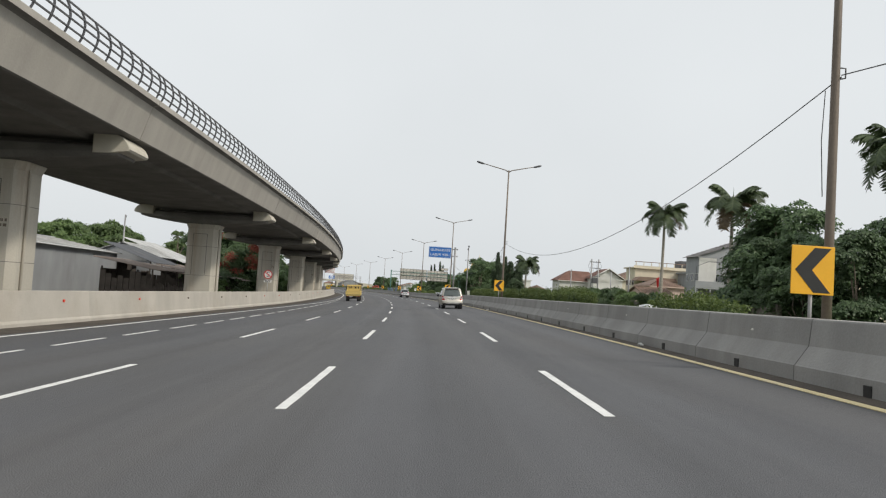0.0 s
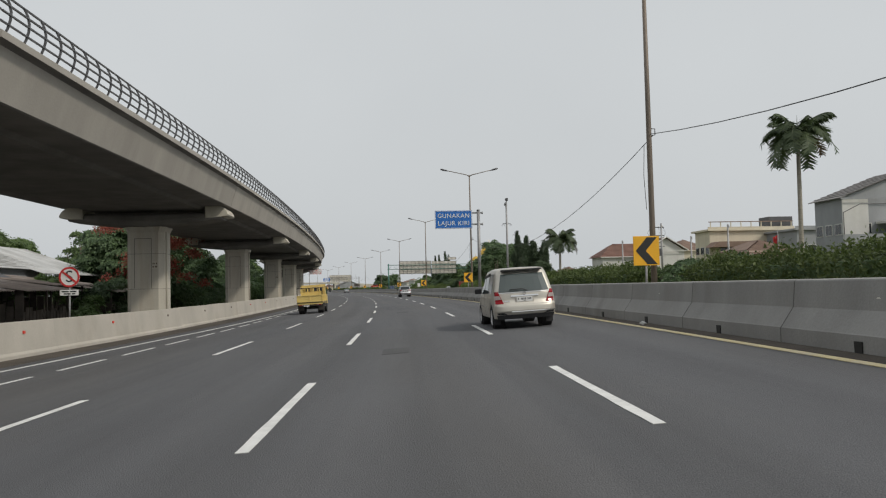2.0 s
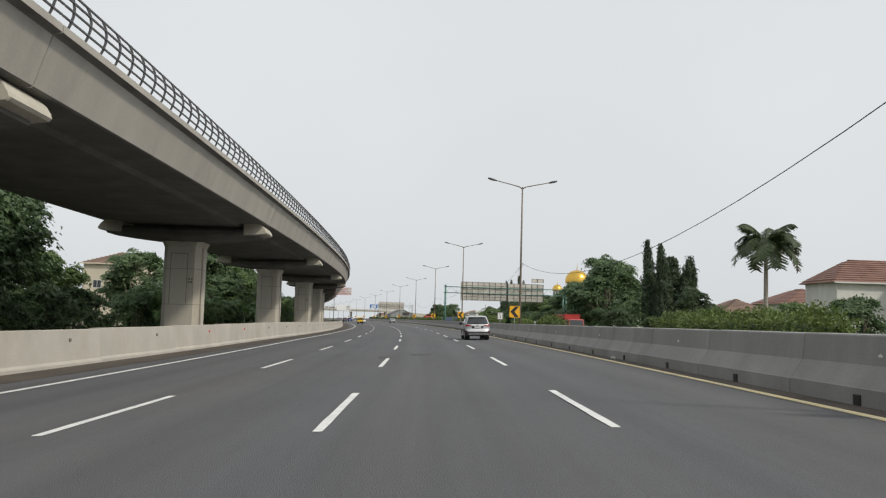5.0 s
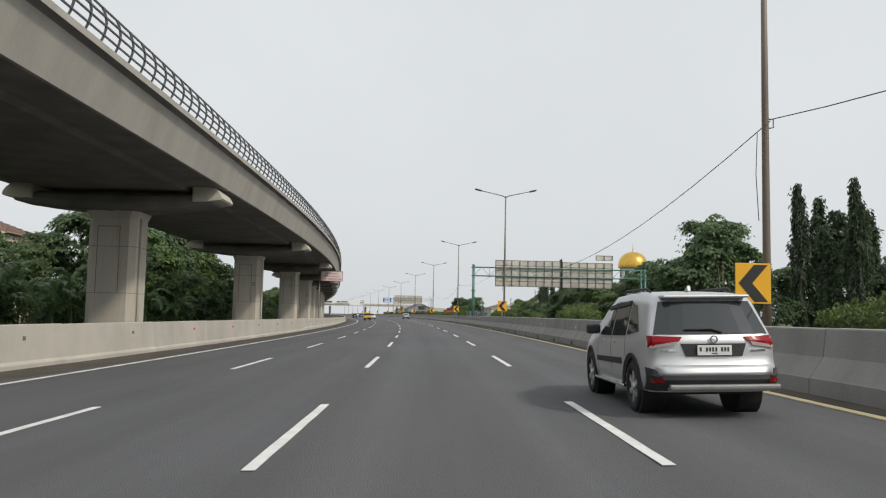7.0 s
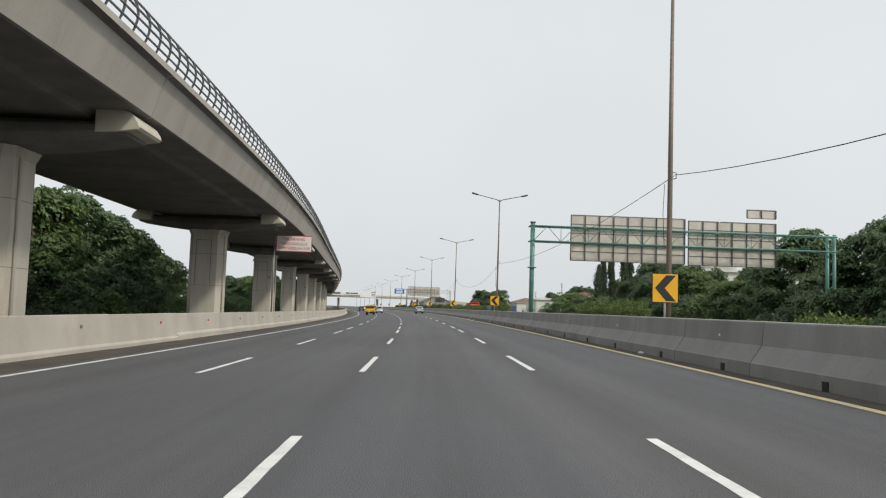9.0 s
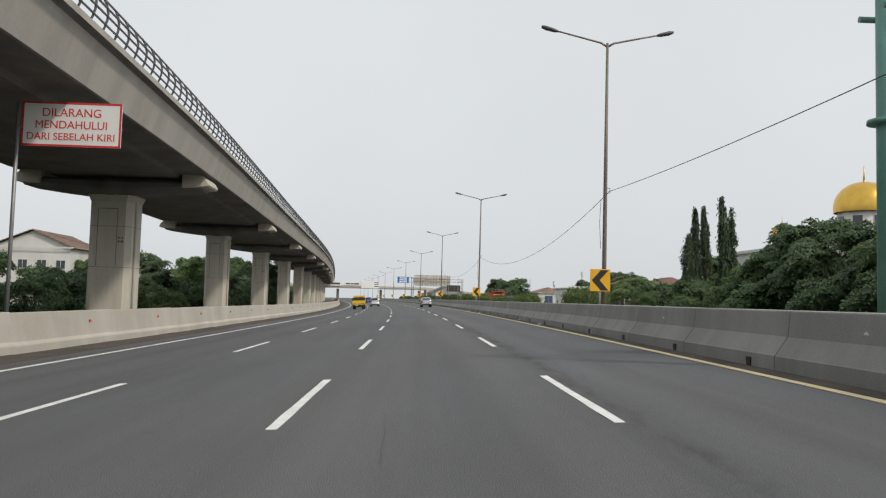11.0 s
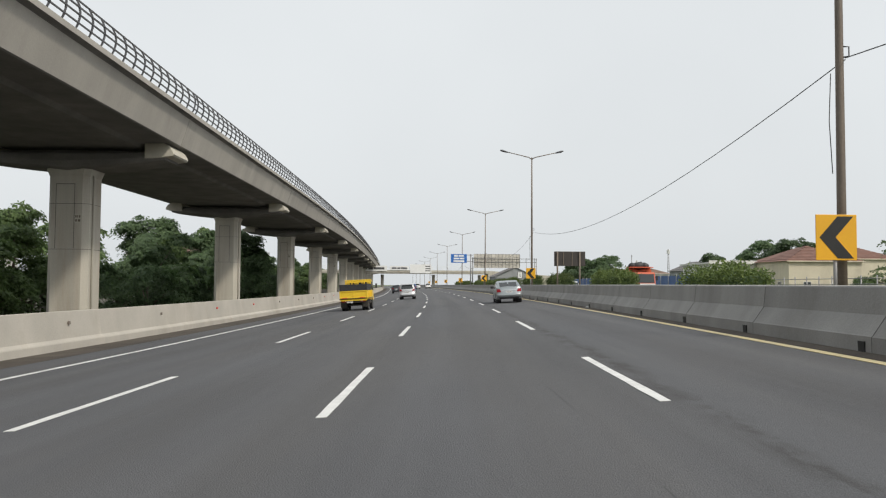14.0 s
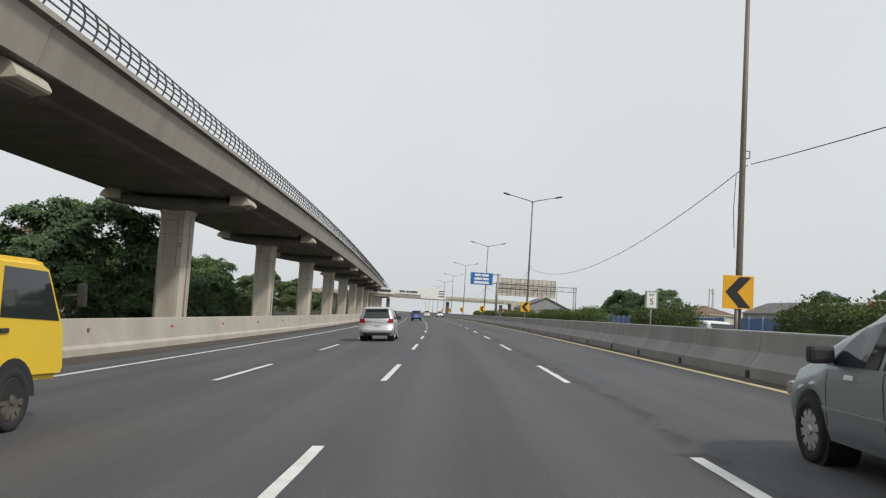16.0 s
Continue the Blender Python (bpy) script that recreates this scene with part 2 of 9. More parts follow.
CONCRETE_END = material("end_block_concrete", (0.49, 0.46, 0.385), rough=0.85, spread=0.14, scale=1.2, fine=16, bump=0.2, stain=(0.4, 0.34, 0.26), stain_amount=0.4)
# dark base holds the shade under the deck, on caps and soffit; also joints
CONCRETE_SHADE_JOINT = material("shade_joint_concrete", (0.17, 0.161, 0.148), rough=0.9, spread=0.3, scale=0.7, fine=14, bump=0.3, stain=(0.12, 0.115, 0.105),
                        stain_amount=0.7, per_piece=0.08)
STEEL_DARK = material("dark_painted_steel", (0.10, 0.10, 0.105), rough=0.5, metal=0.3, spread=0.2, scale=2, fine=30, bump=0.05)
STEEL_GALV = material("galvanised_steel", (0.30, 0.30, 0.30), rough=0.5, metal=0.6, spread=0.25, scale=1.5, fine=25, bump=0.08, stain=(0.2, 0.13, 0.08), stain_amount=0.4)
POLE_BROWN = material("rust_brown_pole", (0.19, 0.155, 0.125), rough=0.6, metal=0.3, spread=0.3, scale=1.2, fine=20, bump=0.1, stain=(0.26, 0.25, 0.24), stain_amount=0.8, streak=(2, 2, 0.2))
STEEL_GREEN = material("green_painted_steel", (0.12, 0.26, 0.22), rough=0.5, metal=0.2, spread=0.25, scale=1.5, fine=20, bump=0.05)
GRASS = material("grass", (0.10, 0.13, 0.045), rough=0.95, spread=0.5, scale=0.15, fine=6, bump=0.8, stain=(0.16, 0.12, 0.07), stain_amount=0.7)
EARTH = material("dark_earth", (0.075, 0.066, 0.048), rough=0.95, spread=0.45, scale=0.3, fine=7, bump=0.7, stain=(0.05, 0.075, 0.03), stain_amount=0.8)
BARK = material("bark", (0.19, 0.155, 0.12), rough=0.95, spread=0.35, scale=2.5, fine=18, bump=0.7, streak=(1, 1, 0.2))
BLACK = material("matt_black", (0.02, 0.02, 0.02), rough=0.6, spread=0.2, scale=3, fine=30, bump=0.05)
SIGN_YELLOW = material("sign_yellow", (0.82, 0.42, 0.02), rough=0.45, spread=0.06, scale=1.5, fine=20, bump=0.0)
SIGN_BLUE = material("sign_blue", (0.02, 0.14, 0.47), rough=0.45, spread=0.08, scale=1.2, fine=15, bump=0.0)
SIGN_WHITE = material("sign_white", (0.8, 0.8, 0.78), rough=0.5, spread=0.05, scale=1.2, fine=15, bump=0.0)
SIGN_RED = material("sign_red", (0.6, 0.04, 0.04), rough=0.5, spread=0.08, scale=1.2, fine=15, bump=0.0)
RUBBER = material("tyre_rubber", (0.022, 0.022, 0.023), rough=0.85, spread=0.3, scale=6, fine=40, bump=0.3)
REFLECT_RED = material("red_reflector", (0.65, 0.05, 0.03), rough=0.3, spread=0.1, scale=5, fine=40, bump=0.0)
REFLECT_WHITE = material("white_reflector", (0.7, 0.68, 0.62), rough=0.4, spread=0.1, scale=5, fine=40, bump=0.0)


# ---- building blocks ----
def mesh_of(bm, name, mat=None, smooth_faces=False):
    me = bpy.data.meshes.new(name)
    bmesh.ops.recalc_face_normals(bm, faces=bm.faces[:])
    if smooth_faces:
        for f in bm.faces:
            f.smooth = True
    bm.to_mesh(me)
    bm.free()
    for m in (mat if isinstance(mat, (list, tuple)) else [mat]):
        if m:
            me.materials.append(m)
    return me


def part(name, bm, mat, parent=None, label="", pose_m=None, smooth_faces=False):
    """Links a bmesh (or a mesh) as one mesh object, under a thing or a part."""
    me = bm if isinstance(bm, bpy.types.Mesh) else mesh_of(bm, name, mat, smooth_faces)
    ob = new(name, me)
    if parent is not None:
        ob.parent = parent
    if pose_m is not None:
        ob.matrix_local = pose_m
    if label:
        ob["label"] = label
    return ob


def empty(name, m, label, category, group="", kind=""):
    ob = new(name)
    ob.empty_display_size = 0.3
    ob.matrix_world = m
    return tagged(ob, label, category, group, kind)


def add_box(bm, x0, x1, y0, y1, z0, z1, bevel=0.0, m=None):
    made = bmesh.ops.create_cube(bm, size=1.0)["verts"]
    bmesh.ops.transform(bm, matrix=Matrix.LocRotScale(((x0 + x1) / 2, (y0 + y1) / 2, (z0 + z1) / 2), None, (x1 - x0, y1 - y0, z1 - z0)), verts=made)
    if bevel:
        edges = {e for v in made for e in v.link_edges}
        done = bmesh.ops.bevel(bm, geom=list(edges), offset=bevel, segments=2, affect="EDGES", profile=0.6)
        made = list({v for f in done["faces"] for v in f.verts} | {v for v in made if v.is_valid})
    if m is not None:
        bmesh.ops.transform(bm, matrix=m, verts=[v for v in made if v.is_valid])
    return bm


def box(x0, x1, y0, y1, z0, z1, bevel=0.0, m=None):
    return add_box(bmesh.new(), x0, x1, y0, y1, z0, z1, bevel, m)


def add_tube(bm, points, radius, sides=8, cap=True):
    """A tube along points; radius a number or one for each point."""
    pts = [Vector(p) for p in points]
    rad = radius if isinstance(radius, (list, tuple)) else [radius] * len(pts)
    rings = []
    side = None
    for i, p in enumerate(pts):
        d = (pts[min(i + 1, len(pts) - 1)] - pts[max(i - 1, 0)]).normalized()
        if side is None:
            side = d.orthogonal().normalized()
        else:
            side = (side - d * side.dot(d)).normalized()
        up = d.cross(side)
        rings.append([bm.verts.new(p + (side * math.cos(k * math.tau / sides) + up * math.sin(k * math.tau / sides)) * rad[i]) for k in range(sides)])
    for a, b in zip(rings, rings[1:]):
        for k in range(sides):
            f = bm.faces.new((a[k], a[(k + 1) % sides], b[(k + 1) % sides], b[k]))
            f.smooth = True
    if cap:
        bm.faces.new(rings[0][::-1])
        bm.faces.new(rings[-1])
    return bm


def tube(points, radius, sides=8):
    return add_tube(bmesh.new(), points, radius, sides)


def add_prism(bm, outline, y0, y1, axis="y"):
    """A closed outline (a, b) pushed from y0 to y1. axis y: (x, z); z: (x, y); x: (y, z)."""
    def at(a, b, c):
        return {"y": (a, c, b), "z": (a, b, c), "x": (c, a, b)}[axis]
    lo = [bm.verts.new(at(a, b, y0)) for a, b in outline]
    hi = [bm.verts.new(at(a, b, y1)) for a, b in outline]
    k = len(outline)
    bm.faces.new(lo)
    bm.faces.new(hi[::-1])
    for i in range(k):
        bm.faces.new((lo[i], lo[(i + 1) % k], hi[(i + 1) % k], hi[i]))
    return bm


def prism(outline, y0, y1, axis="y"):
    return add_prism(bmesh.new(), outline, y0, y1, axis)


def sweep(name, outline, s0, s1, mat, step=6.0, shift=None, closed=True, label="", category="", kind="structure", parent=None, banked=True):
    """An outline of (offset, height) carried along the road; shift(s) gives an offset and a height to add."""
    verts, faces = [], []
    count = max(1, round((s1 - s0) / step))
    k = len(outline)
    for i in range(count + 1):
        s = s0 + (s1 - s0) * i / count
        do, dz = shift(s) if shift else (0.0, 0.0)
        for o, z in outline:
            verts.append(spot(s, o + do, z + dz + (deck(s, o + do) if banked else 0.0)))
    for i in range(count):
        for j in range(k if closed else k - 1):
            a, b = i * k + j, i * k + (j + 1) % k
            faces.append((a, b, b + k, a + k))
    if closed:
        faces.append(tuple(range(k))[::-1])
        faces.append(tuple(count * k + j for j in range(k)))
    me = bpy.data.meshes.new(name)
    me.from_pydata(verts, [], faces)
    bm = bmesh.new()
    bm.from_mesh(me)
    bmesh.ops.recalc_face_normals(bm, faces=bm.faces[:])
    bm.to_mesh(me)
    bm.free()
    me.materials.append(mat)
    if closed and k == 4:
        # metres across and along the road, for wear that follows the lanes
        grid = [(o + (shift(s0 + (s1 - s0) * i / count)[0] if shift else 0.0), s0 + (s1 - s0) * i / count) for i in range(count + 1) for o, _ in outline]
        uv = me.uv_layers.new(name="lanes")
        for loop in me.loops:
            uv.data[loop.index].uv = grid[loop.vertex_index]
    ob = new(name, me)
    if parent is not None:
        ob.parent = parent
        if label:
            ob["label"] = label
        return ob
    return tagged(ob, label, category, "", kind)


# ---- ground and carriageways ----
bm = bmesh.new()
bmesh.ops.create_grid(bm, x_segments=8, y_segments=8, size=4000)
ground = part("ground", bm, GRASS, pose_m=Matrix.Translation((0, 500, -1.4)))
tagged(ground, "flat green and brown ground beside the motorway", "ground", "", "structure")

ROAD_END = 1150
road = sweep("road", [(-13.5, 0.0), (5.75, 0.0), (5.75, -0.6), (-13.5, -0.6)], -60, ROAD_END, ASPHALT, label="dark grey asphalt carriageway with three lanes",
             category="road")
sweep("median", [(6.1, 0.12), (10.8, 0.12), (10.8, -0.6), (6.1, -0.6)], -60, ROAD_END, GRASS, label="narrow planted strip between the carriageways", category="median")
def far_level(s):
    """Height of the opposite carriageway."""
    return float(np.interp(s, [0, 200, 285, 340, 384, 450], [-0.2, -0.1, -0.2, 0.0, 0.2, 0.3]))


sweep("opposite_road", [(10.8, -0.02), (25.0, -0.02), (25.0, -0.9), (10.8, -0.9)], -60, ROAD_END, ASPHALT, label="asphalt carriageway of the opposite direction",
      category="road", banked=False, shift=lambda s: (0, far_level(s)))
sweep("verge_right", [(25.0, 0.3), (60.0, 0.1), (60.0, -1.6), (25.0, -1.6)], -60, ROAD_END, GRASS, step=12, label="green verge beyond the far carriageway", category="verge",
      banked=False)
sweep("verge_left", [(-60.0, -1.0), (-10.9, -0.75), (-10.9, -1.6), (-60.0, -1.6)], -60, ROAD_END, EARTH, step=12, label="earth and weeds under the viaduct", category="verge",
      banked=False)

left_wall = smooth([0, 58, 120, 175, 212, 265, 300, 340, 420, 1100], [-12.6, -12.2, -11.2, -10.4, -10.5, -11.1, -11.5, -11.4, -11.4, -11.4])
left_edge = smooth([-40, 33, 55, 73, 92, 112], [-10.9, -10.5, -10.1, -9.6, -8.8, -8.5])

sweep("shoulder", [(-0.02, 0.006), (1.5, 0.006), (1.5, 0.001), (-0.02, 0.001)], -60, 700, SHOULDER, shift=lambda s: (left_wall(s), 0.0),
      label="gritty brown edge of the asphalt along the wall", category="shoulder")
sweep("gutter", [(5.25, 0.006), (5.72, 0.006), (5.72, 0.001), (5.25, 0.001)], -60, 700, SHOULDER, label="dusty brown edge of the asphalt beside the barrier", category="shoulder")


def worn_strip(name, o0, o1, s0, s1, mat, label, shift=None):
    return sweep(name, [(o0, 0.012), (o1, 0.012), (o1, 0.003), (o0, 0.003)], s0, s1, mat, step=4.0, shift=shift, parent=road, label=label)


worn_strip("edge_line", 5.04, 5.19, -60, ROAD_END, PAINT_YELLOW, "worn yellow edge line")
worn_strip("edge_line", -0.07, 0.07, -60, ROAD_END, PAINT_WHITE, "solid white edge line", shift=lambda s: (left_edge(s), 0.0))

# lane dashes, 4.9 m long, about every 13 m, some of them laid a little out of step
def dash_bm(half, length, seed):
    """A thin painted dash with slightly uneven sides and ends."""
    rnd = random.Random(seed)
    n = 12
    left = [(-half + rnd.uniform(-0.004, 0.006), length * k / n) for k in range(n + 1)]
    right = [(half + rnd.uniform(-0.006, 0.004), length * k / n) for k in range(n + 1)]
    return prism(left + right[::-1], 0.003, 0.009, "z")


dash_meshes = [mesh_of(dash_bm(0.06, 4.92 + 0.03 * (k % 3 - 1), k), "lane_dash", PAINT_WHITE) for k in range(5)]
short_mesh = mesh_of(dash_bm(0.055, 2.8, 9), "lane_dash", PAINT_WHITE)
DASH_SHIFT = {-1.75: {0: 0.18, 1: 0.09, 5: 0.12, 6: -0.2, 10: 0.14, 13: 0.16, 15: 0.15, 23: -0.09, 24: 0.09, 25: -0.1, 26: 0.41, 28: 0.52, 29: -0.39, 31: 0.31},
              1.75: {1: -0.12, 2: -0.24, 3: -0.16, 4: -0.12, 5: -0.09, 6: 0.1, 12: -0.09, 14: -0.21, 15: 0.37, 23: -0.1, 24: -0.17, 25: -0.24, 26: -0.12, 27: -0.32,
                     28: 0.28, 29: -0.3, 30: -0.13, 31: 0.45}}
dash_starts = [11.82 + 12.95 * k for k in range(-4, 18)] + [253.29 + 12.95 * k for k in range(-1, 26)]
for line in (-5.0, -1.75, 1.75):
    for k, s in enumerate(dash_starts):
        part("lane_dash", dash_meshes[k % 5], None, road, pose_m=on_road(s + DASH_SHIFT.get(line, {}).get(k - 4, 0.0), line))
for k in range(-12, 27):
    part("lane_dash", short_mesh, None, road, pose_m=on_road(k * 4.15, -8.12))

# ---- barriers ----
right_barrier = empty("concrete_barrier", Matrix.Identity(4), "grey sloped concrete barrier in jointed units along the median", "barrier", "", "structure")
UNIT = 4.5
profile_r = [(0.0, 0.0), (0.012, 0.235), (0.03, 0.25), (0.235, 0.515), (0.25, 0.535), (0.31, 0.93), (0.325, 0.95), (0.635, 0.95), (0.65, 0.93), (0.71, 0.53), (0.93, 0.25), (0.96, 0.0)]


def barrier_unit(profile, length):
    bm = prism(profile, 0.0, length)
    bmesh.ops.recalc_face_normals(bm, faces=bm.faces[:])
    bm.normal_update()
    for f in [f for f in bm.faces if len(f.verts) > 4]:
        bmesh.ops.triangulate(bm, faces=[f])
    return bm


unit_mesh = mesh_of(barrier_unit(profile_r, UNIT), "barrier_unit", BARRIER_GREY)
hole_mesh = mesh_of(box(-0.012, 0.05, -0.09, 0.09, 0.0, 0.16), "drain_hole", BLACK)
knob_bm = bmesh.new()
bmesh.ops.create_cone(knob_bm, cap_ends=True, segments=14, radius1=0.085, radius2=0.07, depth=0.05, matrix=Matrix.Rotation(radians(-90), 4, "Y"))
knob_mesh = mesh_of(knob_bm, "reflector", REFLECT_WHITE)
tie_mesh = mesh_of(tube([(-0.006, 0, 0), (0.02, 0, 0)], 0.022, 8), "tie_hole", BLACK)


def joint_bm(profile, count):
    """A hairline joint that follows the road face of a profile."""
    bm = bmesh.new()
    face = [(x - 0.002, z) for x, z in profile[:count]]
    add_prism(bm, face + [(x + 0.03, z) for x, z in face[::-1]], -0.004, 0.004)
    bmesh.ops.recalc_face_normals(bm, faces=bm.faces[:])
    bm.normal_update()
    for f in [f for f in bm.faces if len(f.verts) > 4]:
        bmesh.ops.triangulate(bm, faces=[f])
    return bm


barrier_rise = smooth([-60, 0, 80, 200, 250, 300, 800], [1.02, 1.02, 1.03, 1.07, 1.03, 1.0, 1.0])
drain_at = smooth([0, 100, 200, 300, 500], [2.4, 2.4, 1.4, 0.3, 0.3])
joint_r = mesh_of(joint_bm(profile_r, 7), "joint", JOINT_DARK)
s, count = -47.1, 0
while s < 700:
    m = on_road(s, 5.62, turn=math.degrees(head(s + UNIT / 2) - head(s))) @ Matrix.Diagonal((1, 1, barrier_rise(s), 1))
    unit = part("barrier_unit", unit_mesh, None, right_barrier, pose_m=m)
    if s < 480:
        part("joint", joint_r, None, right_barrier, pose_m=m)
        part("drain_hole", hole_mesh, None, right_barrier, pose_m=on_road(s + drain_at(s) + random.uniform(-0.25, 0.25), 5.615))
        if count % 2 == 0:
            part("reflector", knob_mesh, None, right_barrier, pose_m=on_road(s + 2.2, 5.885, lift=0.66))
        for k in range(2):
            z = random.uniform(0.58, 0.86)
            part("tie_hole", tie_mesh, None, right_barrier, pose_m=on_road(s + 0.7 + 2.0 * k + random.uniform(-0.3, 0.5), 5.62 + 0.25 + (z - 0.535) * 0.152, lift=z))
    s += UNIT
    count += 1

left_barrier = empty("concrete_wall", Matrix.Identity(4), "pale painted concrete wall along the shoulder with small reflectors", "barrier", "", "structure")
profile_l = [(0.0, 0.0), (0.0, 0.1), (-0.015, 0.13), (-0.075, 0.19), (-0.13, 1.1), (-0.145, 1.12), (-0.405, 1.12), (-0.42, 1.1), (-0.46, 0.0)]
profile_toe = [(0.0, 0.0), (0.0, 0.2), (-0.015, 0.235), (-0.11, 0.32), (-0.165, 1.1), (-0.18, 1.12), (-0.42, 1.12), (-0.435, 1.1), (-0.46, 0.0)]
unit_l = mesh_of(barrier_unit(profile_l, 7.6), "wall_unit", BARRIER_PALE)
unit_toe = mesh_of(barrier_unit(profile_toe, 7.6), "wall_unit", BARRIER_PALE)
eye_mesh = mesh_of(box(-0.03, 0.02, -0.06, 0.06, -0.045, 0.045, 0.01), "reflector", REFLECT_RED)
eye_dark = mesh_of(box(-0.03, 0.02, -0.05, 0.05, -0.05, 0.05, 0.01), "reflector", POLE_BROWN)
s, count = -50.0, 0
while s < 760:
    a0, a1 = left_wall(s), left_wall(s + 7.6)
    m = on_road(s, a0, turn=-math.degrees(math.atan2(a1 - a0, 7.6)))
    part("wall_unit", unit_l if s < 222 else unit_toe, None, left_barrier, pose_m=m)
    if s < 480:
        red = (count * 7) % 5 in (0, 2)
        part("reflector", eye_mesh if red else eye_dark, None, left_barrier, pose_m=on_road(s + 5.5, left_wall(s + 5.5) - (0.11 if s < 222 else 0.14), lift=0.78))
    s += 7.6
    count += 1

# ---- viaduct ----
via_o = smooth([-60, 0, 65, 96, 187, 216, 250, 306, 336, 366, 420, 700, 1100], [-17.4, -16.9, -16.15, -15.7, -14.8, -14.6, -15.3, -17.6, -18.4, -18.9, -19.1, -19.1, -19.1])
via_z = smooth([-60, 0, 65, 96, 152, 187, 216, 251, 306, 336, 366, 420, 520, 800], [6.0, 6.2, 6.35, 6.45, 6.65, 6.85, 6.95, 7.2, 7.55, 7.7, 7.95, 8.2, 8.4, 8.6])
viaduct = empty("viaduct", Matrix.Identity(4), "elevated concrete railway viaduct on single piers with a steel railing", "viaduct", "", "structure")
SPAN = 30.0
PIER_SHIFT = {1: -0.8, 2: -1.2, 3: -1.2, 4: -0.9, 5: -0.3, 12: -0.5}
PIERS = [-24.3 + SPAN * k + PIER_SHIFT.get(k, 0.0) for k in range(0, 28)]


def along(s, o, z):
    return spot(s, via_o(s) + o, via_z(s) + z)


def via_sweep(name, outline, s0, s1, mat, parent, step=3.0, label=""):
    verts, faces = [], []
    count = max(1, round((s1 - s0) / step))
    k = len(outline)
    for i in range(count + 1):
        s = s0 + (s1 - s0) * i / count
        verts += [along(s, o, z) for o, z in outline]
    for i in range(count):
        for j in range(k):
            a, b = i * k + j, i * k + (j + 1) % k
            faces.append((a, b, b + k, a + k))
    faces += [tuple(range(k))[::-1], tuple(count * k + j for j in range(k))]
    me = bpy.data.meshes.new(name)
    me.from_pydata(verts, [], faces)
    me.materials.append(mat)
    bm = bmesh.new()
    bm.from_mesh(me)
    bmesh.ops.recalc_face_normals(bm, faces=bm.faces[:])
    bm.to_mesh(me)
    bm.free()
    ob = new(name, me)
    ob.parent = parent
    if label:
        ob["label"] = label
    return ob


half = [(0.0, -0.02), (3.3, -0.02), (3.5, 0.14), (4.95, 0.16), (5.02, 0.2), (5.42, 1.5), (5.5, 1.54), (5.66, 1.58), (5.66, 1.78), (5.3, 1.8), (5.25, 1.2), (3.8, 0.35), (0.0, 0.3)]
girder_outline = half + [(-o, z) for o, z in half[-2:0:-1]]
post_points = [(0.0, 0.0, 0.0), (0.09, 0, 0.18), (0.155, 0, 0.4), (0.17, 0, 0.6), (0.13, 0, 0.82), (0.04, 0, 1.02)]
post_bm = bmesh.new()
for a, b in zip(post_points, post_points[1:]):
    v = [post_bm.verts.new(c) for c in ((a[0] - 0.035, -0.014, a[2]), (a[0] + 0.035, -0.014, a[2]), (a[0] + 0.035, 0.014, a[2]), (a[0] - 0.035, 0.014, a[2]),
                                        (b[0] - 0.035, -0.014, b[2]), (b[0] + 0.035, -0.014, b[2]), (b[0] + 0.035, 0.014, b[2]), (b[0] - 0.035, 0.014, b[2]))]
    for i in range(4):
        post_bm.faces.new((v[i], v[(i + 1) % 4], v[4 + (i + 1) % 4], v[4 + i]))
post_mesh = mesh_of(post_bm, "post", STEEL_DARK)


def pier_top(w, d, z1):
    """A column with chamfered corners and a flare to the cap."""
    bm = bmesh.new()
    rings = []
    for z, k in ((-9.5, 1.0), (z1 - 0.35, 1.0), (z1, 1.12)):
        hw, hd, c = w / 2 * k, d / 2 * k, 0.28
        rings.append([bm.verts.new((x, y, z)) for x, y in ((-hw + c, -hd), (hw - c, -hd), (hw, -hd + c), (hw, hd - c), (hw - c, hd), (-hw + c, hd), (-hw, hd - c), (-hw, -hd + c))])
    for a, b in zip(rings, rings[1:]):
        for i in range(8):
            bm.faces.new((a[i], a[(i + 1) % 8], b[(i + 1) % 8], b[i]))
    bm.faces.new(rings[0][::-1])
    bm.faces.new(rings[-1])
    return bm


pier_mesh = mesh_of(pier_top(2.2, 1.95, -1.05), "pier", CONCRETE_PIER)
# a shallow panel on the pier's face and the joint lines between its lifts
frame_bm = bmesh.new()
for x0, x1, z0, z1 in ((-0.62, -0.585, -4.8, -1.75), (0.385, 0.42, -4.8, -1.75), (-0.585, 0.385, -1.785, -1.75)):
    add_box(frame_bm, x0, x1, -0.979, -0.965, z0, z1)
frame_mesh = mesh_of(frame_bm, "panel_joint", CONCRETE_SHADE_JOINT)
OCT = [(-0.824, -0.979), (0.824, -0.979), (1.104, -0.699), (1.104, 0.699), (0.824, 0.979), (-0.824, 0.979), (-1.104, 0.699), (-1.104, -0.699)]
joint_mesh = mesh_of(prism(OCT, -4.86, -4.838, "z"), "lift_joint", CONCRETE_SHADE_JOINT)
pipe_mesh = mesh_of(tube([(1.155, -0.35, -9), (1.155, -0.35, -1.4), (0.95, -0.35, -1.1)], 0.06), "drain_pipe", CONCRETE_PIER)


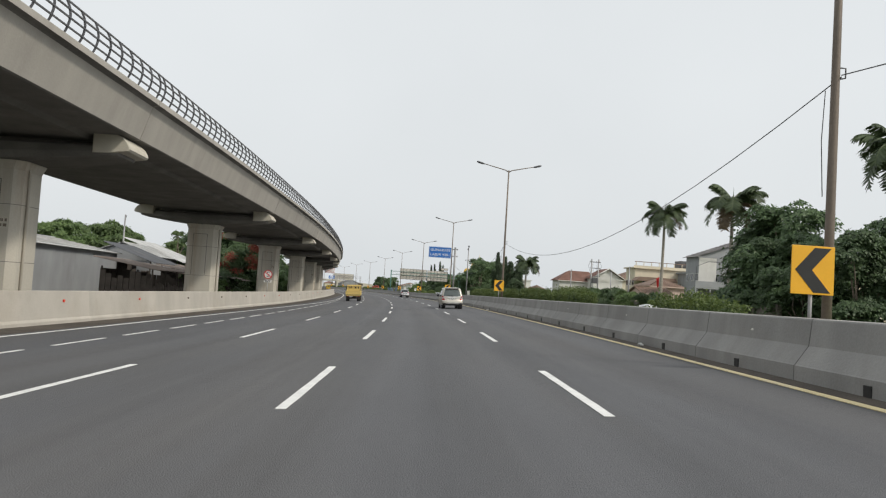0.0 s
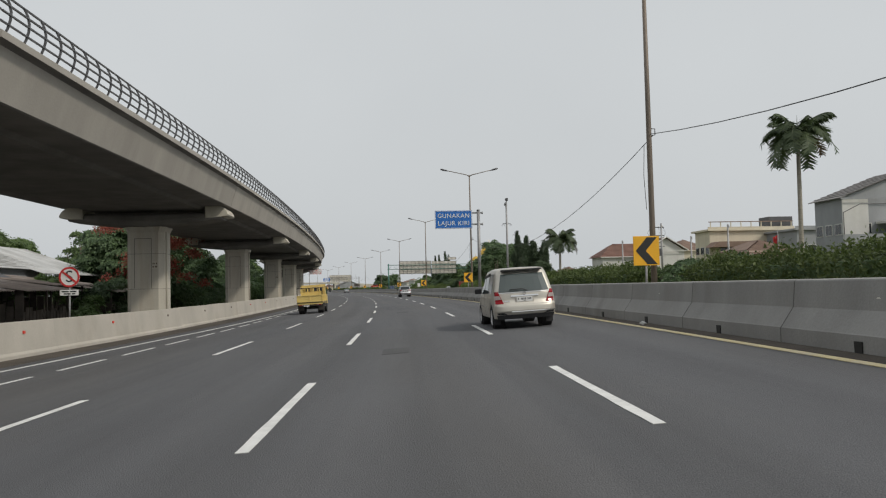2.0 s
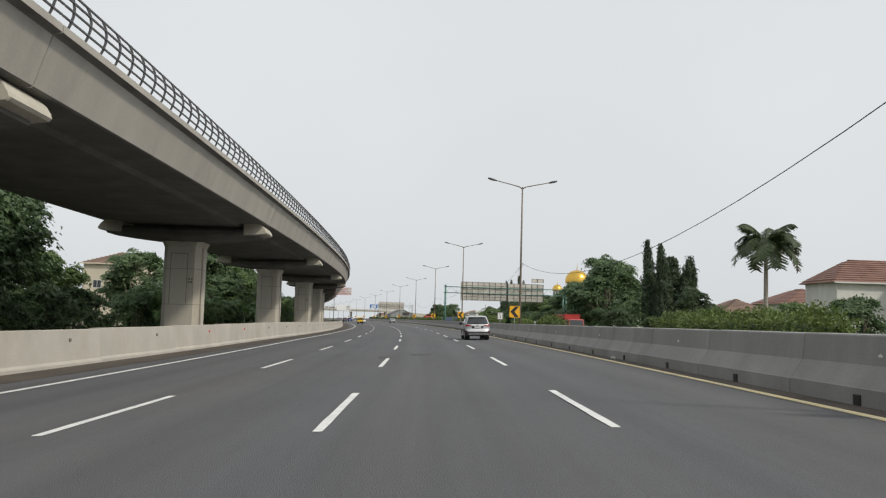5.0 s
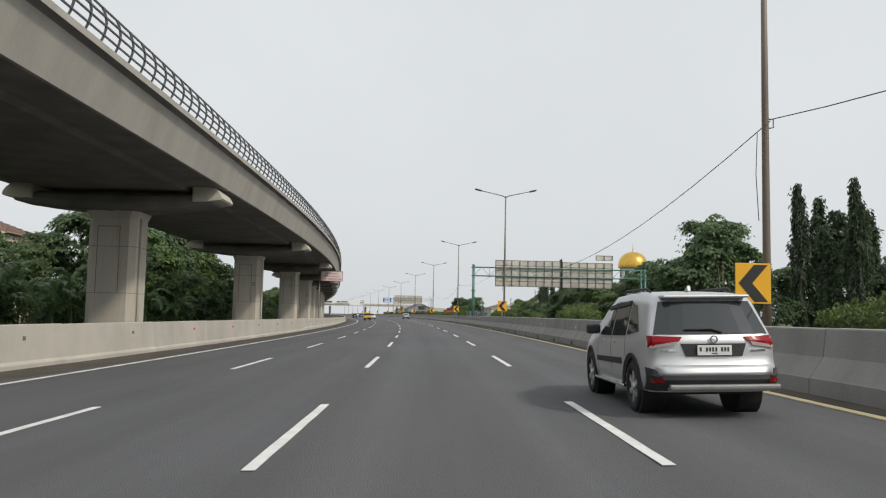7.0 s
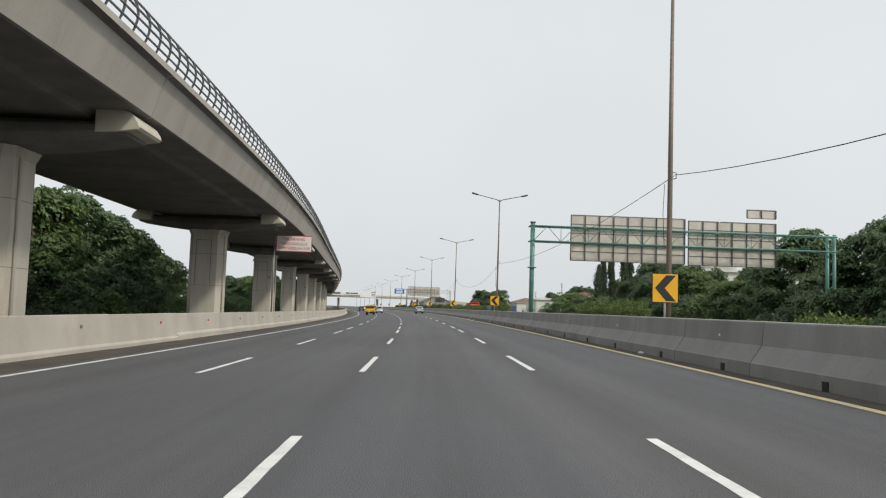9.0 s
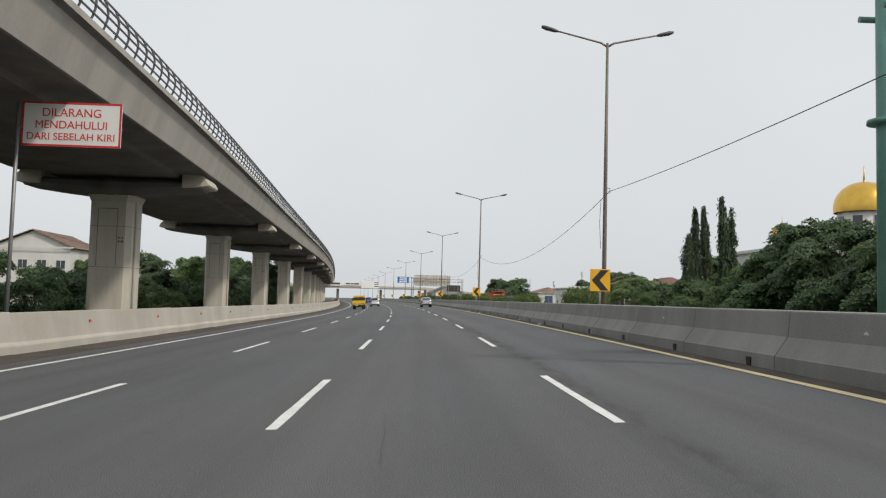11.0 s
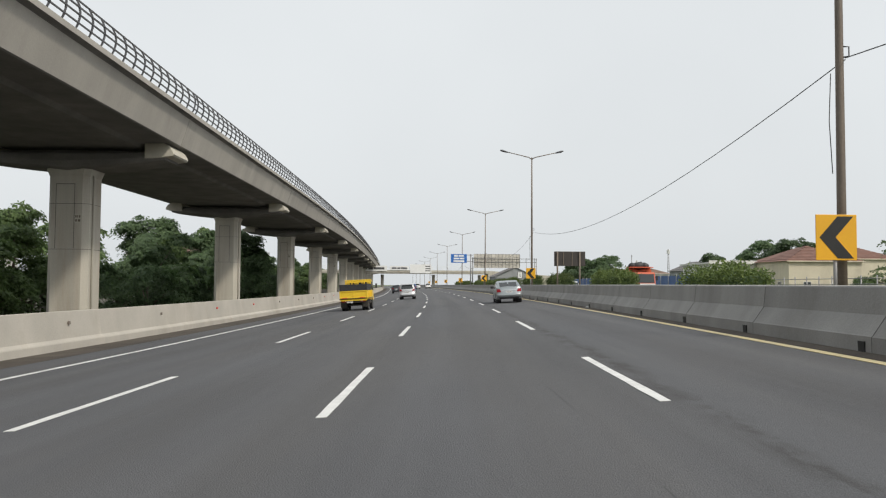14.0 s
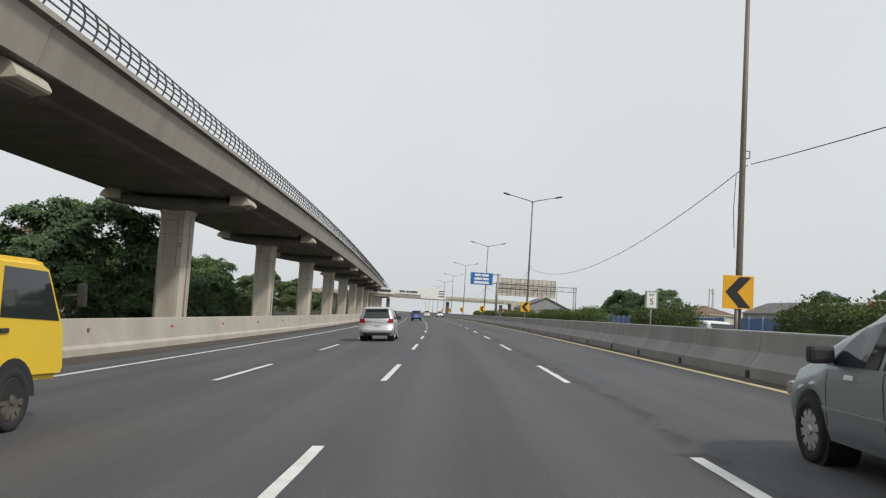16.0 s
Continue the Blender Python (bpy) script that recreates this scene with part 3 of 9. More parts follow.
def cap_bm():
    """A hammerhead cap: a long beam with rounded noses, deeper over the column."""
    bm = bmesh.new()
    rows = []
    for x in (-4.62, -4.56, -4.4, -4.1, -3.4, -2.6, -1.5, 0, 1.5, 2.6, 3.4, 4.1, 4.4, 4.56, 4.62):
        e = abs(x)
        low = -0.68 - 0.45 * max(0.0, 1 - e / 4.2) ** 0.8
        hi = -0.16
        if e > 4.2:
            t = (e - 4.2) / 0.42
            hi -= 0.08 * t * t
            low += 0.06 * t * t
        hw = (1.0 + 0.25 * max(0.0, 1 - e / 3.5)) * (0.78 if e > 4.6 else 0.94 if e > 4.5 else 1.0)
        ring = []
        for yy, zz in ((-0.62, 1), (-0.3, 1.02), (0.3, 1.02), (0.62, 1), (0.9, 0.78), (1.0, 0.42), (0.96, 0.12), (0.8, 0), (-0.8, 0), (-0.96, 0.12), (-1.0, 0.42), (-0.9, 0.78)):
            ring.append(bm.verts.new((x, yy * hw, low + (hi - low) * zz)))
        rows.append(ring)
    for a, b in zip(rows, rows[1:]):
        for i in range(12):
            bm.faces.new((a[i], a[(i + 1) % 12], b[(i + 1) % 12], b[i]))
    bm.faces.new(rows[0][::-1])
    bm.faces.new(rows[-1])
    return bm


cap_mesh = mesh_of(cap_bm(), "pier_cap", CONCRETE_SHADE_JOINT)
# pale rounded end blocks on the cap, outside the girder's foot
end_bm = bmesh.new()
nose = [(3.65, -0.56), (4.3, -0.54), (4.98, -0.45), (5.06, -0.37), (5.02, -0.25), (4.9, -0.06), (4.7, 0.1), (4.5, 0.18), (4.2, 0.2), (3.65, 0.2)]
rings = []
for y, k in ((-1.06, 0.94), (-1.02, 1.0), (1.02, 1.0), (1.06, 0.94)):
    rings.append([end_bm.verts.new((4.3 + (x - 4.3) * k, y, -0.18 + (z + 0.18) * k)) for x, z in nose])
for a, b in zip(rings, rings[1:]):
    for i in range(10):
        end_bm.faces.new((a[i], a[(i + 1) % 10], b[(i + 1) % 10], b[i]))
end_bm.faces.new(rings[0])
end_bm.faces.new(rings[-1][::-1])
end_mesh = mesh_of(end_bm, "end_block", CONCRETE_END)
TURNED = Matrix.Rotation(math.pi, 4, "Z")
pier_tag = mesh_of(box(0.44, 0.78, -0.992, -0.976, -3.62, -3.18, 0.003), "number_board", CONCRETE_END)
tag_bars = bmesh.new()
for x0, x1, z0, z1 in ((0.47, 0.53, -3.36, -3.25), (0.55, 0.61, -3.36, -3.25), (0.67, 0.75, -3.36, -3.25), (0.47, 0.57, -3.55, -3.44), (0.62, 0.75, -3.55, -3.44)):
    add_box(tag_bars, x0, x1, -0.997, -0.993, z0, z1)
tag_bars = mesh_of(tag_bars, "board_mark", POLE_BROWN)
for i, s in enumerate(PIERS):
    m = placed(s, via_o(s), via_z(s))
    column = part("pier", pier_mesh, None, viaduct, pose_m=m if s < 290 else m @ Matrix.Diagonal((0.87, 0.9, 1, 1)))
    if s < 520:
        part("lift_joint", joint_mesh, None, column)
        part("panel_joint", frame_mesh, None, column)
        part("lift_joint", joint_mesh, None, column, pose_m=Matrix.Translation((0, 0, 2.15)))
        part("drain_pipe", pipe_mesh, None, column)
        if i % 2 == 0:
            tag = part("number_board", pier_tag, None, column, label="small white board with dark marks")
            part("board_mark", tag_bars, None, tag)
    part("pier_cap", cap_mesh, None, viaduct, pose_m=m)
    part("end_block", end_mesh, None, viaduct, pose_m=m, label="pale rounded end block")
    part("end_block", end_mesh, None, viaduct, pose_m=m @ TURNED, label="pale rounded end block")
    s1 = PIERS[i + 1] if i + 1 < len(PIERS) else s + SPAN
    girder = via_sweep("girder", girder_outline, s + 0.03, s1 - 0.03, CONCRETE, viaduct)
    girder.data.materials.append(CONCRETE_SHADE_JOINT)  # underside faces take this darker concrete, their shade put into the colour
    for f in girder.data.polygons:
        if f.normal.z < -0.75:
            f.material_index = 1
    railing = empty("railing", Matrix.Identity(4), "", "")
    railing.parent = viaduct
    for z, dx in ((0.25, 0.11), (0.5, 0.165), (0.75, 0.15), (1.03, 0.04)):
        via_sweep("rail", [(5.5 + dx - 0.03, 1.78 + z - 0.02), (5.5 + dx + 0.03, 1.78 + z - 0.02), (5.5 + dx + 0.03, 1.78 + z + 0.02), (5.5 + dx - 0.03, 1.78 + z + 0.02)],
                  s + 0.03, s1 - 0.03, STEEL_DARK, railing)
    if 10 < s < 300:
        for k in range(30):
            q = s + (s1 - s) * (k + 0.5) / 30
            part("post", post_mesh, None, railing, pose_m=placed(q, via_o(q) + 5.5, via_z(q) + 1.78))
    elif s < 600:
        bm = bmesh.new()
        for k in range(30):
            q = s + 0.5 + k
            base = len(bm.verts)
            bm.from_mesh(post_mesh)
            bm.verts.ensure_lookup_table()
            bmesh.ops.transform(bm, matrix=placed(q, via_o(q) + 5.5, via_z(q) + 1.78), verts=bm.verts[base:])
        tagged(part("posts", bm, STEEL_DARK, railing), kind="stuff")


# ---- street furniture ----
def lettering(name, body, size, mat, parent, m, align="CENTER", label="", spacing=1.0, thick=0.004):
    curve = bpy.data.curves.new(name, "FONT")
    curve.body, curve.size, curve.extrude, curve.space_character = body, size, thick, spacing
    curve.align_x, curve.align_y = align, "CENTER"
    ob = bpy.data.objects.new(name, curve)
    scene.collection.objects.link(ob)
    me = bpy.data.meshes.new_from_object(ob.evaluated_get(bpy.context.evaluated_depsgraph_get()))
    bpy.data.objects.remove(ob)
    me.materials.clear()
    me.materials.append(mat)
    made = new(name, me)
    made.parent = parent
    made.matrix_local = m
    if label:
        made["label"] = label
    return made


FACING = Matrix.Rotation(radians(90), 4, "X")  # lettering that reads from behind (towards -y)
LAMP_O, LAMP_GAP = 6.88, 49.1
LAMP_SHIFT = {0: -0.1, 1: 0.2, 2: -0.3, 3: -0.3, 4: 0.3, 5: -0.2, 6: -0.1, 7: 0.8, 8: 0.5, 9: -0.8}
LAMPS = [17.3 + LAMP_GAP * k + LAMP_SHIFT.get(k, 0.0) for k in range(-1, 17)]


def lamp_post(m):
    top = empty("street_lamp", m, "tall brown steel street lamp with two raised arms in the median", "street lamp", "lamps along the median")
    part("pole", tube([(0, 0, 0), (0, 0, 2.5), (0, 0, 6), (0, 0, 11.0)], [0.09, 0.083, 0.072, 0.05], 12), POLE_BROWN, top, "rust-brown pole with pale worn streaks")
    part("base_plate", box(-0.2, 0.2, -0.2, 0.2, 0.0, 0.03, 0.005), STEEL_GALV, top)
    for side in (-1, 1):
        part("arm", tube([(0, 0, 10.85), (side * 0.25, 0, 11.0), (side * 1.2, 0, 11.22), (side * 2.1, 0, 11.42)], [0.045, 0.04, 0.035, 0.03]), POLE_BROWN, top)
        bm = bmesh.new()
        rings = []
        for x, w, h in ((1.95, 0.05, 0.04), (2.1, 0.1, 0.075), (2.45, 0.13, 0.085), (2.6, 0.09, 0.05)):
            z = 11.42 + (x - 2.1) * 0.24
            rings.append([bm.verts.new((side * x, w * math.cos(a), z + h * math.sin(a))) for a in [k * math.tau / 10 for k in range(10)]])
        for a, b in zip(rings, rings[1:]):
            for i in range(10):
                bm.faces.new((a[i], a[(i + 1) % 10], b[(i + 1) % 10], b[i]))
        bm.faces.new(rings[0])
        bm.faces.new(rings[-1][::-1])
        part("lamp_head", bm, STEEL_DARK, top, "dark lamp head", smooth_faces=True)
    part("bracket", tube([(0.08, 0, 5.1), (0.18, 0, 5.12), (0.18, 0, 5.3), (0.06, 0, 5.3)], 0.015, 6), STEEL_DARK, top)
    return top


def chevron_sign(m):
    top = empty("chevron_sign", m, "yellow square road sign with a black chevron beside the lamp pole", "road sign", "chevron signs along the bend")
    part("plate", box(-0.38, 0.38, -0.012, 0.012, -0.42, 0.42, 0.008), SIGN_YELLOW, top)
    part("chevron", prism([(-0.315, 0.0), (0.02, 0.385), (0.315, 0.385), (-0.02, 0.0), (0.315, -0.385), (0.02, -0.385)], -0.018, -0.013), BLACK, top, "black chevron")
    part("post", tube([(0.0, 0.05, -2.0), (0.0, 0.05, 0.3)], 0.035), STEEL_GALV, top)
    for z in (-0.2, 0.2):
        part("clamp", box(-0.1, 0.36, 0.013, 0.05, z - 0.02, z + 0.02), STEEL_GALV, top)
    return top


def median_z(s, o):
    return deck(s, o) + 0.12


def lamp_o(s):
    return LAMP_O - 0.1 if s < 30 or s > 340 else LAMP_O


SIGN_SHIFT = {0: (-0.1, -0.09), 1: (0.12, 0.0), 2: (0.05, 0.0), 4: (0.23, 0.0), 5: (0.2, 0.0), 6: (0.17, -0.06), 7: (0.2, 0.0), 8: (0.15, 0.0)}  # across the road, and in height
first_lamp = lamp_post(placed(LAMPS[0], LAMP_O, median_z(LAMPS[0], LAMP_O)))
first_sign = chevron_sign(placed(LAMPS[0] - 0.3, 6.46, 2.1))
for k, s in enumerate(LAMPS[1:]):
    tall = Matrix.Diagonal((1, 1, 1.02 if k == 7 else 1.0, 1))
    copy_thing(first_lamp, placed(s, lamp_o(s), median_z(s, LAMP_O), turn=random.uniform(-3, 3), lean=random.uniform(-0.004, 0.004)) @ tall)
    if s < 620:
        across, up = SIGN_SHIFT.get(k, (0.0, 0.0))
        copy_thing(first_sign, placed(s - 0.3, 6.46 + across, 1.87 + up + deck(s, 6.46), turn=random.uniform(-4, 4)))

# a cable strung from pole to pole, slacker in some spans than in others
SAGS = [1.8, 1.9, 1.88, 1.87, 1.71, 0.6, 1.5, 1.2]
for i, (a, b) in enumerate(zip(LAMPS, LAMPS[1:])):
    if a > 560:
        break
    za, zb, sag = 5.57, 5.6, SAGS[i] if i < len(SAGS) else 1.4
    pts = [spot(a + (b - a) * k / 20, lamp_o(a) + 0.12, za + (zb - za) * k / 20 - 4 * sag * (k / 20) * (1 - k / 20)) for k in range(21)]
    tagged(part("overhead_cable", tube(pts, 0.011, 5), BLACK), "thin black cable sagging between two lamp posts", "cable", "cables between lamp posts")
    zb = 5.3
    hang = [spot(b, lamp_o(b) - 0.16, zb), spot(b, lamp_o(b) - 0.2, zb - 0.9), spot(b, lamp_o(b) - 0.15, zb - 1.9)]
    tagged(part("loose_cable", tube(hang, 0.009, 5), BLACK), "loose thin cable hanging down a lamp pole", "cable", "loose cables on lamp posts")


def big_sign(s, o0, o1, z0, z1, post_o, post_top, lines, label):
    base = median_z(s, post_o)
    top = empty("direction_sign", placed(s, post_o, base), label, "road sign")
    x0, x1, h0, h1 = o0 - post_o, o1 - post_o, z0 - base, z1 - base
    part("post", tube([(0, 0, 0), (0, 0, post_top - base)], 0.12, 14), STEEL_GALV, top, "round galvanised post")
    part("post_cap", tube([(0, 0, post_top - base), (0, 0, post_top - base + 0.05)], [0.145, 0.1], 14), STEEL_GALV, top)
    for z in (h0 + 0.32, h1 - 0.2):
        part("arm", box(x0 + 0.1, 0.36, 0.04, 0.13, z - 0.06, z + 0.06, 0.01), STEEL_GALV, top)
        part("flange", tube([(0.28, 0.085, z), (0.36, 0.085, z)], 0.1, 10), STEEL_GALV, top)
    part("panel", box(x0, x1, -0.03, 0.03, h0, h1, 0.01), SIGN_BLUE, top, "blue panel")
    edge = bmesh.new()
    for a0, a1, b0, b1 in ((x0, x1, h1 - 0.05, h1 - 0.02), (x0, x1, h0 + 0.02, h0 + 0.05), (x0 + 0.02, x0 + 0.05, h0 + 0.02, h1 - 0.02), (x1 - 0.05, x1 - 0.02, h0 + 0.02, h1 - 0.02)):
        add_box(edge, max(a0, x0 + 0.02), min(a1, x1 - 0.02), -0.038, -0.032, b0, b1)
    part("border", edge, SIGN_WHITE, top, "thin white border")
    mid = (x0 + x1) / 2
    for i, words in enumerate(lines):
        z = h1 - (h1 - h0) * (i + 0.72) / (len(lines) + 0.4)
        if isinstance(words, str):
            lettering("lettering", words, 0.47, SIGN_WHITE, top, Matrix.Translation((mid, -0.036, z)) @ FACING, label="white capital letters", spacing=1.12, thick=0.006)
        else:
            bars = bmesh.new()
            x = mid - sum(words) / 2 - 0.12 * (len(words) - 1) / 2
            for w in words:
                add_box(bars, x, x + w, -0.038, -0.032, z - 0.16, z + 0.16)
                x += w + 0.12
            tagged(part("writing", bars, SIGN_WHITE, top, "white writing too small to read"), kind="stuff")
    return top


big_sign(105.65, 2.92, 5.82, 5.84, 7.25, 6.32, 7.25, ["GUNAKAN", "LAJUR KIRI"], "large blue road sign with white capitals on a side post")
big_sign(458.0, 4.45, 7.75, 5.75, 7.55, 8.5, 7.5, [(0.9, 1.0), (1.1, 0.9), (2.2,)], "blue road sign with three lines of white writing")

# pole with a camera and a cabinet in the median
base = median_z(95.5, 6.9)
cctv = empty("camera_pole", placed(95.5, 6.9, base), "grey steel pole with a traffic camera and spikes, in the median", "pole")
part("pole", tube([(0, 0, 0), (0, 0, 3), (0, 0, 6.35)], [0.075, 0.065, 0.055], 12), STEEL_GALV, cctv)
part("camera_head", box(-0.06, 0.1, -0.2, 0.16, 6.42, 6.58, 0.03), STEEL_DARK, cctv, "dark camera housing")
part("camera_arm", tube([(0, 0, 6.3), (0.06, 0, 6.42)], 0.03), STEEL_DARK, cctv)
part("dome", tube([(-0.07, 0, 6.1), (-0.07, 0, 6.28)], [0.08, 0.05], 10), STEEL_DARK, cctv)
for k in range(10):
    a = k * math.tau / 10
    part("spike", tube([(0.07 * math.cos(a), 0.07 * math.sin(a), 4.95), (0.25 * math.cos(a), 0.25 * math.sin(a), 4.93), (0.34 * math.cos(a), 0.34 * math.sin(a), 4.78)], 0.008, 5), STEEL_DARK, cctv)
part("cabinet", box(0.12, 0.4, -0.12, 0.12, 0.85, 1.35, 0.015), material("pale_cabinet", (0.5, 0.5, 0.46), rough=0.5, spread=0.1), cctv, "pale metal cabinet")

# gantry whose boards are seen from the back
PANEL_BACK = material("sign_back_sheet", (0.60, 0.56, 0.49), rough=0.6, metal=0.0, spread=0.18, scale=0.8, fine=10, bump=0.05, per_piece=0.1, stain=(0.3, 0.26, 0.21), stain_amount=0.5)
panel_mesh = {}


def sign_gantry(s, o_left, o_right, z_low, z_high, boards, steel, label, z_base):
    top = empty("sign_gantry", placed(s, o_left, z_base), label, "gantry", "sign gantries over the far carriageway")
    w, lo, hi = o_right - o_left, z_low - z_base, z_high - z_base
    part("column", tube([(0, 0, 0), (0, 0, hi + 0.25)], 0.16, 14), steel, top)
    part("column_cap", tube([(0, 0, hi + 0.25), (0, 0, hi + 0.32)], 0.2, 14), steel, top)
    part("collar", tube([(0, 0, hi - 2.9), (0, 0, hi - 2.83)], 0.3, 14), steel, top)
    for dx in (-0.12, 0.38):
        part("column", tube([(w + dx, 0, -0.5), (w + dx, 0, hi + 0.2)], 0.12, 12), steel, top)
    for k in range(7):
        z = 0.2 + k * (hi - 0.2) / 7
        part("rung", tube([(w - 0.12, 0, z), (w + 0.38, 0, z + 0.4)], 0.03, 6), steel, top)
    for y in (-0.35, 0.35):
        for z in (lo, hi):
            part("chord", tube([(-0.25, y, z), (w + 0.4, y, z)], 0.055, 8), steel, top)
    bays = round(w / 0.95)
    for k in range(bays):
        a, b = w * k / bays, w * (k + 1) / bays
        if k % 2:
            a, b = b, a
        part("brace", tube([(a, -0.35, lo), (b, -0.35, hi)], 0.022, 6), steel, top)
        part("tie", tube([(a, -0.35, hi), (b, 0.35, hi)], 0.018, 6), steel, top)
        part("upright", tube([(a, -0.35, lo), (a, -0.35, hi)], 0.018, 6), steel, top)
    for o0, o1, z0, z1, cols, rows in boards:
        pw, ph = (o1 - o0) / cols, (z1 - z0) / rows
        key = (round(pw, 2), round(ph, 2))
        if key not in panel_mesh:
            panel_mesh[key] = mesh_of(box(0.025, pw - 0.025, 0.47, 0.5, 0.025, ph - 0.025, 0.004), "panel", PANEL_BACK)
        grid = bmesh.new()
        for i in range(cols + 1):
            x = o0 - o_left + i * pw
            add_box(grid, x - 0.03, x + 0.03, 0.38, 0.467, z0 - z_base, z1 - z_base)
        for j in range(rows + 1):
            z = z0 - z_base + j * ph
            add_box(grid, o0 - o_left, o1 - o_left, 0.44, 0.466, z - 0.022, z + 0.022)
        board = part("sign_frame", grid, STEEL_DARK, top, "grid of dark steel ribs on the sign's back")
        for i in range(cols):
            for j in range(rows):
                part("panel", panel_mesh[key], None, board, pose_m=Matrix.Translation((o0 - o_left + i * pw, 0, z0 - z_base + j * ph)))
    return top


sign_gantry(244.8, 7.2, 28.2, 6.15, 7.2, [(9.95, 18.05, 4.95, 8.15, 8, 5), (18.3, 24.58, 4.92, 8.05, 6, 5), (22.5, 24.58, 8.4, 9.0, 2, 1)], STEEL_GREEN,
            "green steel sign gantry with boards seen from the back", 0.4)
sign_gantry(522.0, 14.9, 32.7, 7.8, 8.8, [(15.3, 28.4, 6.2, 10.1, 13, 4)], STEEL_GALV, "grey steel gantry with a wide board seen from the back", 0.4)

# sign hung beside a pier, with its warning in red letters
warn = empty("warning_sign", placed(256.4, -12.45, deck(256.4, -12.45)), "white board with red lettering on a post beside the viaduct", "road sign")
zb = deck(256.4, -12.45)
part("post", tube([(0, 0.06, 0), (0, 0.06, 6.9 - zb)], 0.06, 10), STEEL_GALV, warn)
part("board", box(0.15, 3.1, -0.02, 0.02, 5.55 - zb, 6.9 - zb, 0.008), SIGN_WHITE, warn)
rim = bmesh.new()
for a0, a1, b0, b1 in ((0.15, 3.1, 5.55, 5.61), (0.15, 3.1, 6.84, 6.9), (0.15, 0.21, 5.55, 6.9), (3.04, 3.1, 5.55, 6.9)):
    add_box(rim, a0, a1, -0.027, -0.0215, b0 - zb, b1 - zb)
part("border", rim, SIGN_RED, warn, "thin red border")
for words, z, size in (("DILARANG", 6.57, 0.36), ("MENDAHULUI", 6.2, 0.34), ("DARI SEBELAH KIRI", 5.84, 0.31)):
    lettering("lettering", words, size, SIGN_RED, warn, Matrix.Translation((1.62, -0.025, z - zb)) @ FACING, label="red capital letters")
part("bracket", box(0.0, 3.1, 0.02, 0.07, 6.1 - zb, 6.18 - zb), STEEL_GALV, warn)

# round no-stopping sign behind the wall
stop_z = deck(74.6, -12.8)
stop = empty("no_stopping_sign", placed(74.6, -12.8, stop_z), "round white no-stopping sign with red ring and slash", "road sign")
part("post", tube([(0, 0.04, 0), (0, 0.04, 2.6)], 0.03), STEEL_GALV, stop)


def disc(r0, r1, y0, y1, n=40):
    bm = bmesh.new()
    for i in range(n):
        a, b = i * math.tau / n, (i + 1) * math.tau / n
        v = [bm.verts.new((r * math.cos(t), y, r * math.sin(t))) for y in (y0, y1) for r in (r0, r1) for t in (a, b)]
        for q in ((0, 1, 3, 2), (4, 6, 7, 5), (2, 3, 7, 6)) + (((0, 4, 5, 1),) if r0 else ()):
            try:
                bm.faces.new([v[k] for k in q])
            except ValueError:
                pass
    bmesh.ops.remove_doubles(bm, verts=bm.verts[:], dist=1e-5)
    return bm


SIGN_AT = Matrix.Translation((0, 0, 2.62))
part("plate", disc(0.0, 0.38, -0.006, 0.01), SIGN_WHITE, stop, pose_m=SIGN_AT)
part("ring", disc(0.31, 0.38, -0.014, -0.008), SIGN_RED, stop, "red ring", pose_m=SIGN_AT)
lettering("lettering", "S", 0.62, BLACK, stop, SIGN_AT @ Matrix.Translation((0, -0.009, 0)) @ FACING, label="black letter", thick=0.002)
part("slash", box(-0.34, 0.34, -0.02, -0.015, -0.035, 0.035, m=Matrix.Rotation(radians(40), 4, "Y")), SIGN_RED, stop, "red slash", pose_m=SIGN_AT)
part("small_plate", box(-0.34, 0.34, -0.01, 0.006, 1.93, 2.14, 0.004), SIGN_WHITE, stop)
bars = bmesh.new()
for x0, x1, z in ((-0.27, -0.02, 2.075), (0.03, 0.26, 2.075), (-0.2, 0.05, 1.99), (0.1, 0.22, 1.99)):
    add_box(bars, x0, x1, -0.015, -0.011, z - 0.025, z + 0.025)
part("writing", bars, BLACK, stop, "dark writing too small to read")

# board seen from the back, in the median
bb_z = median_z(347, 7.3)
board = empty("notice_board", placed(347.0, 7.35, bb_z), "dark notice board seen from the back on two brown posts", "road sign")
part("panel", box(-0.98, 0.98, -0.03, 0.0, 2.5 - bb_z, 3.42 - bb_z, 0.01), material("dark_board", (0.05, 0.042, 0.038), rough=0.6, spread=0.25, scale=1.2), board)
for x in (-0.78, 0.62):
    part("post", tube([(x, -0.08, 0), (x, -0.08, 3.4 - bb_z)], 0.055, 10), POLE_BROWN, board)
for x in (-0.4, 0.15):
    part("rib", box(x - 0.02, x + 0.02, -0.06, -0.031, 2.52 - bb_z, 3.4 - bb_z), POLE_BROWN, board)

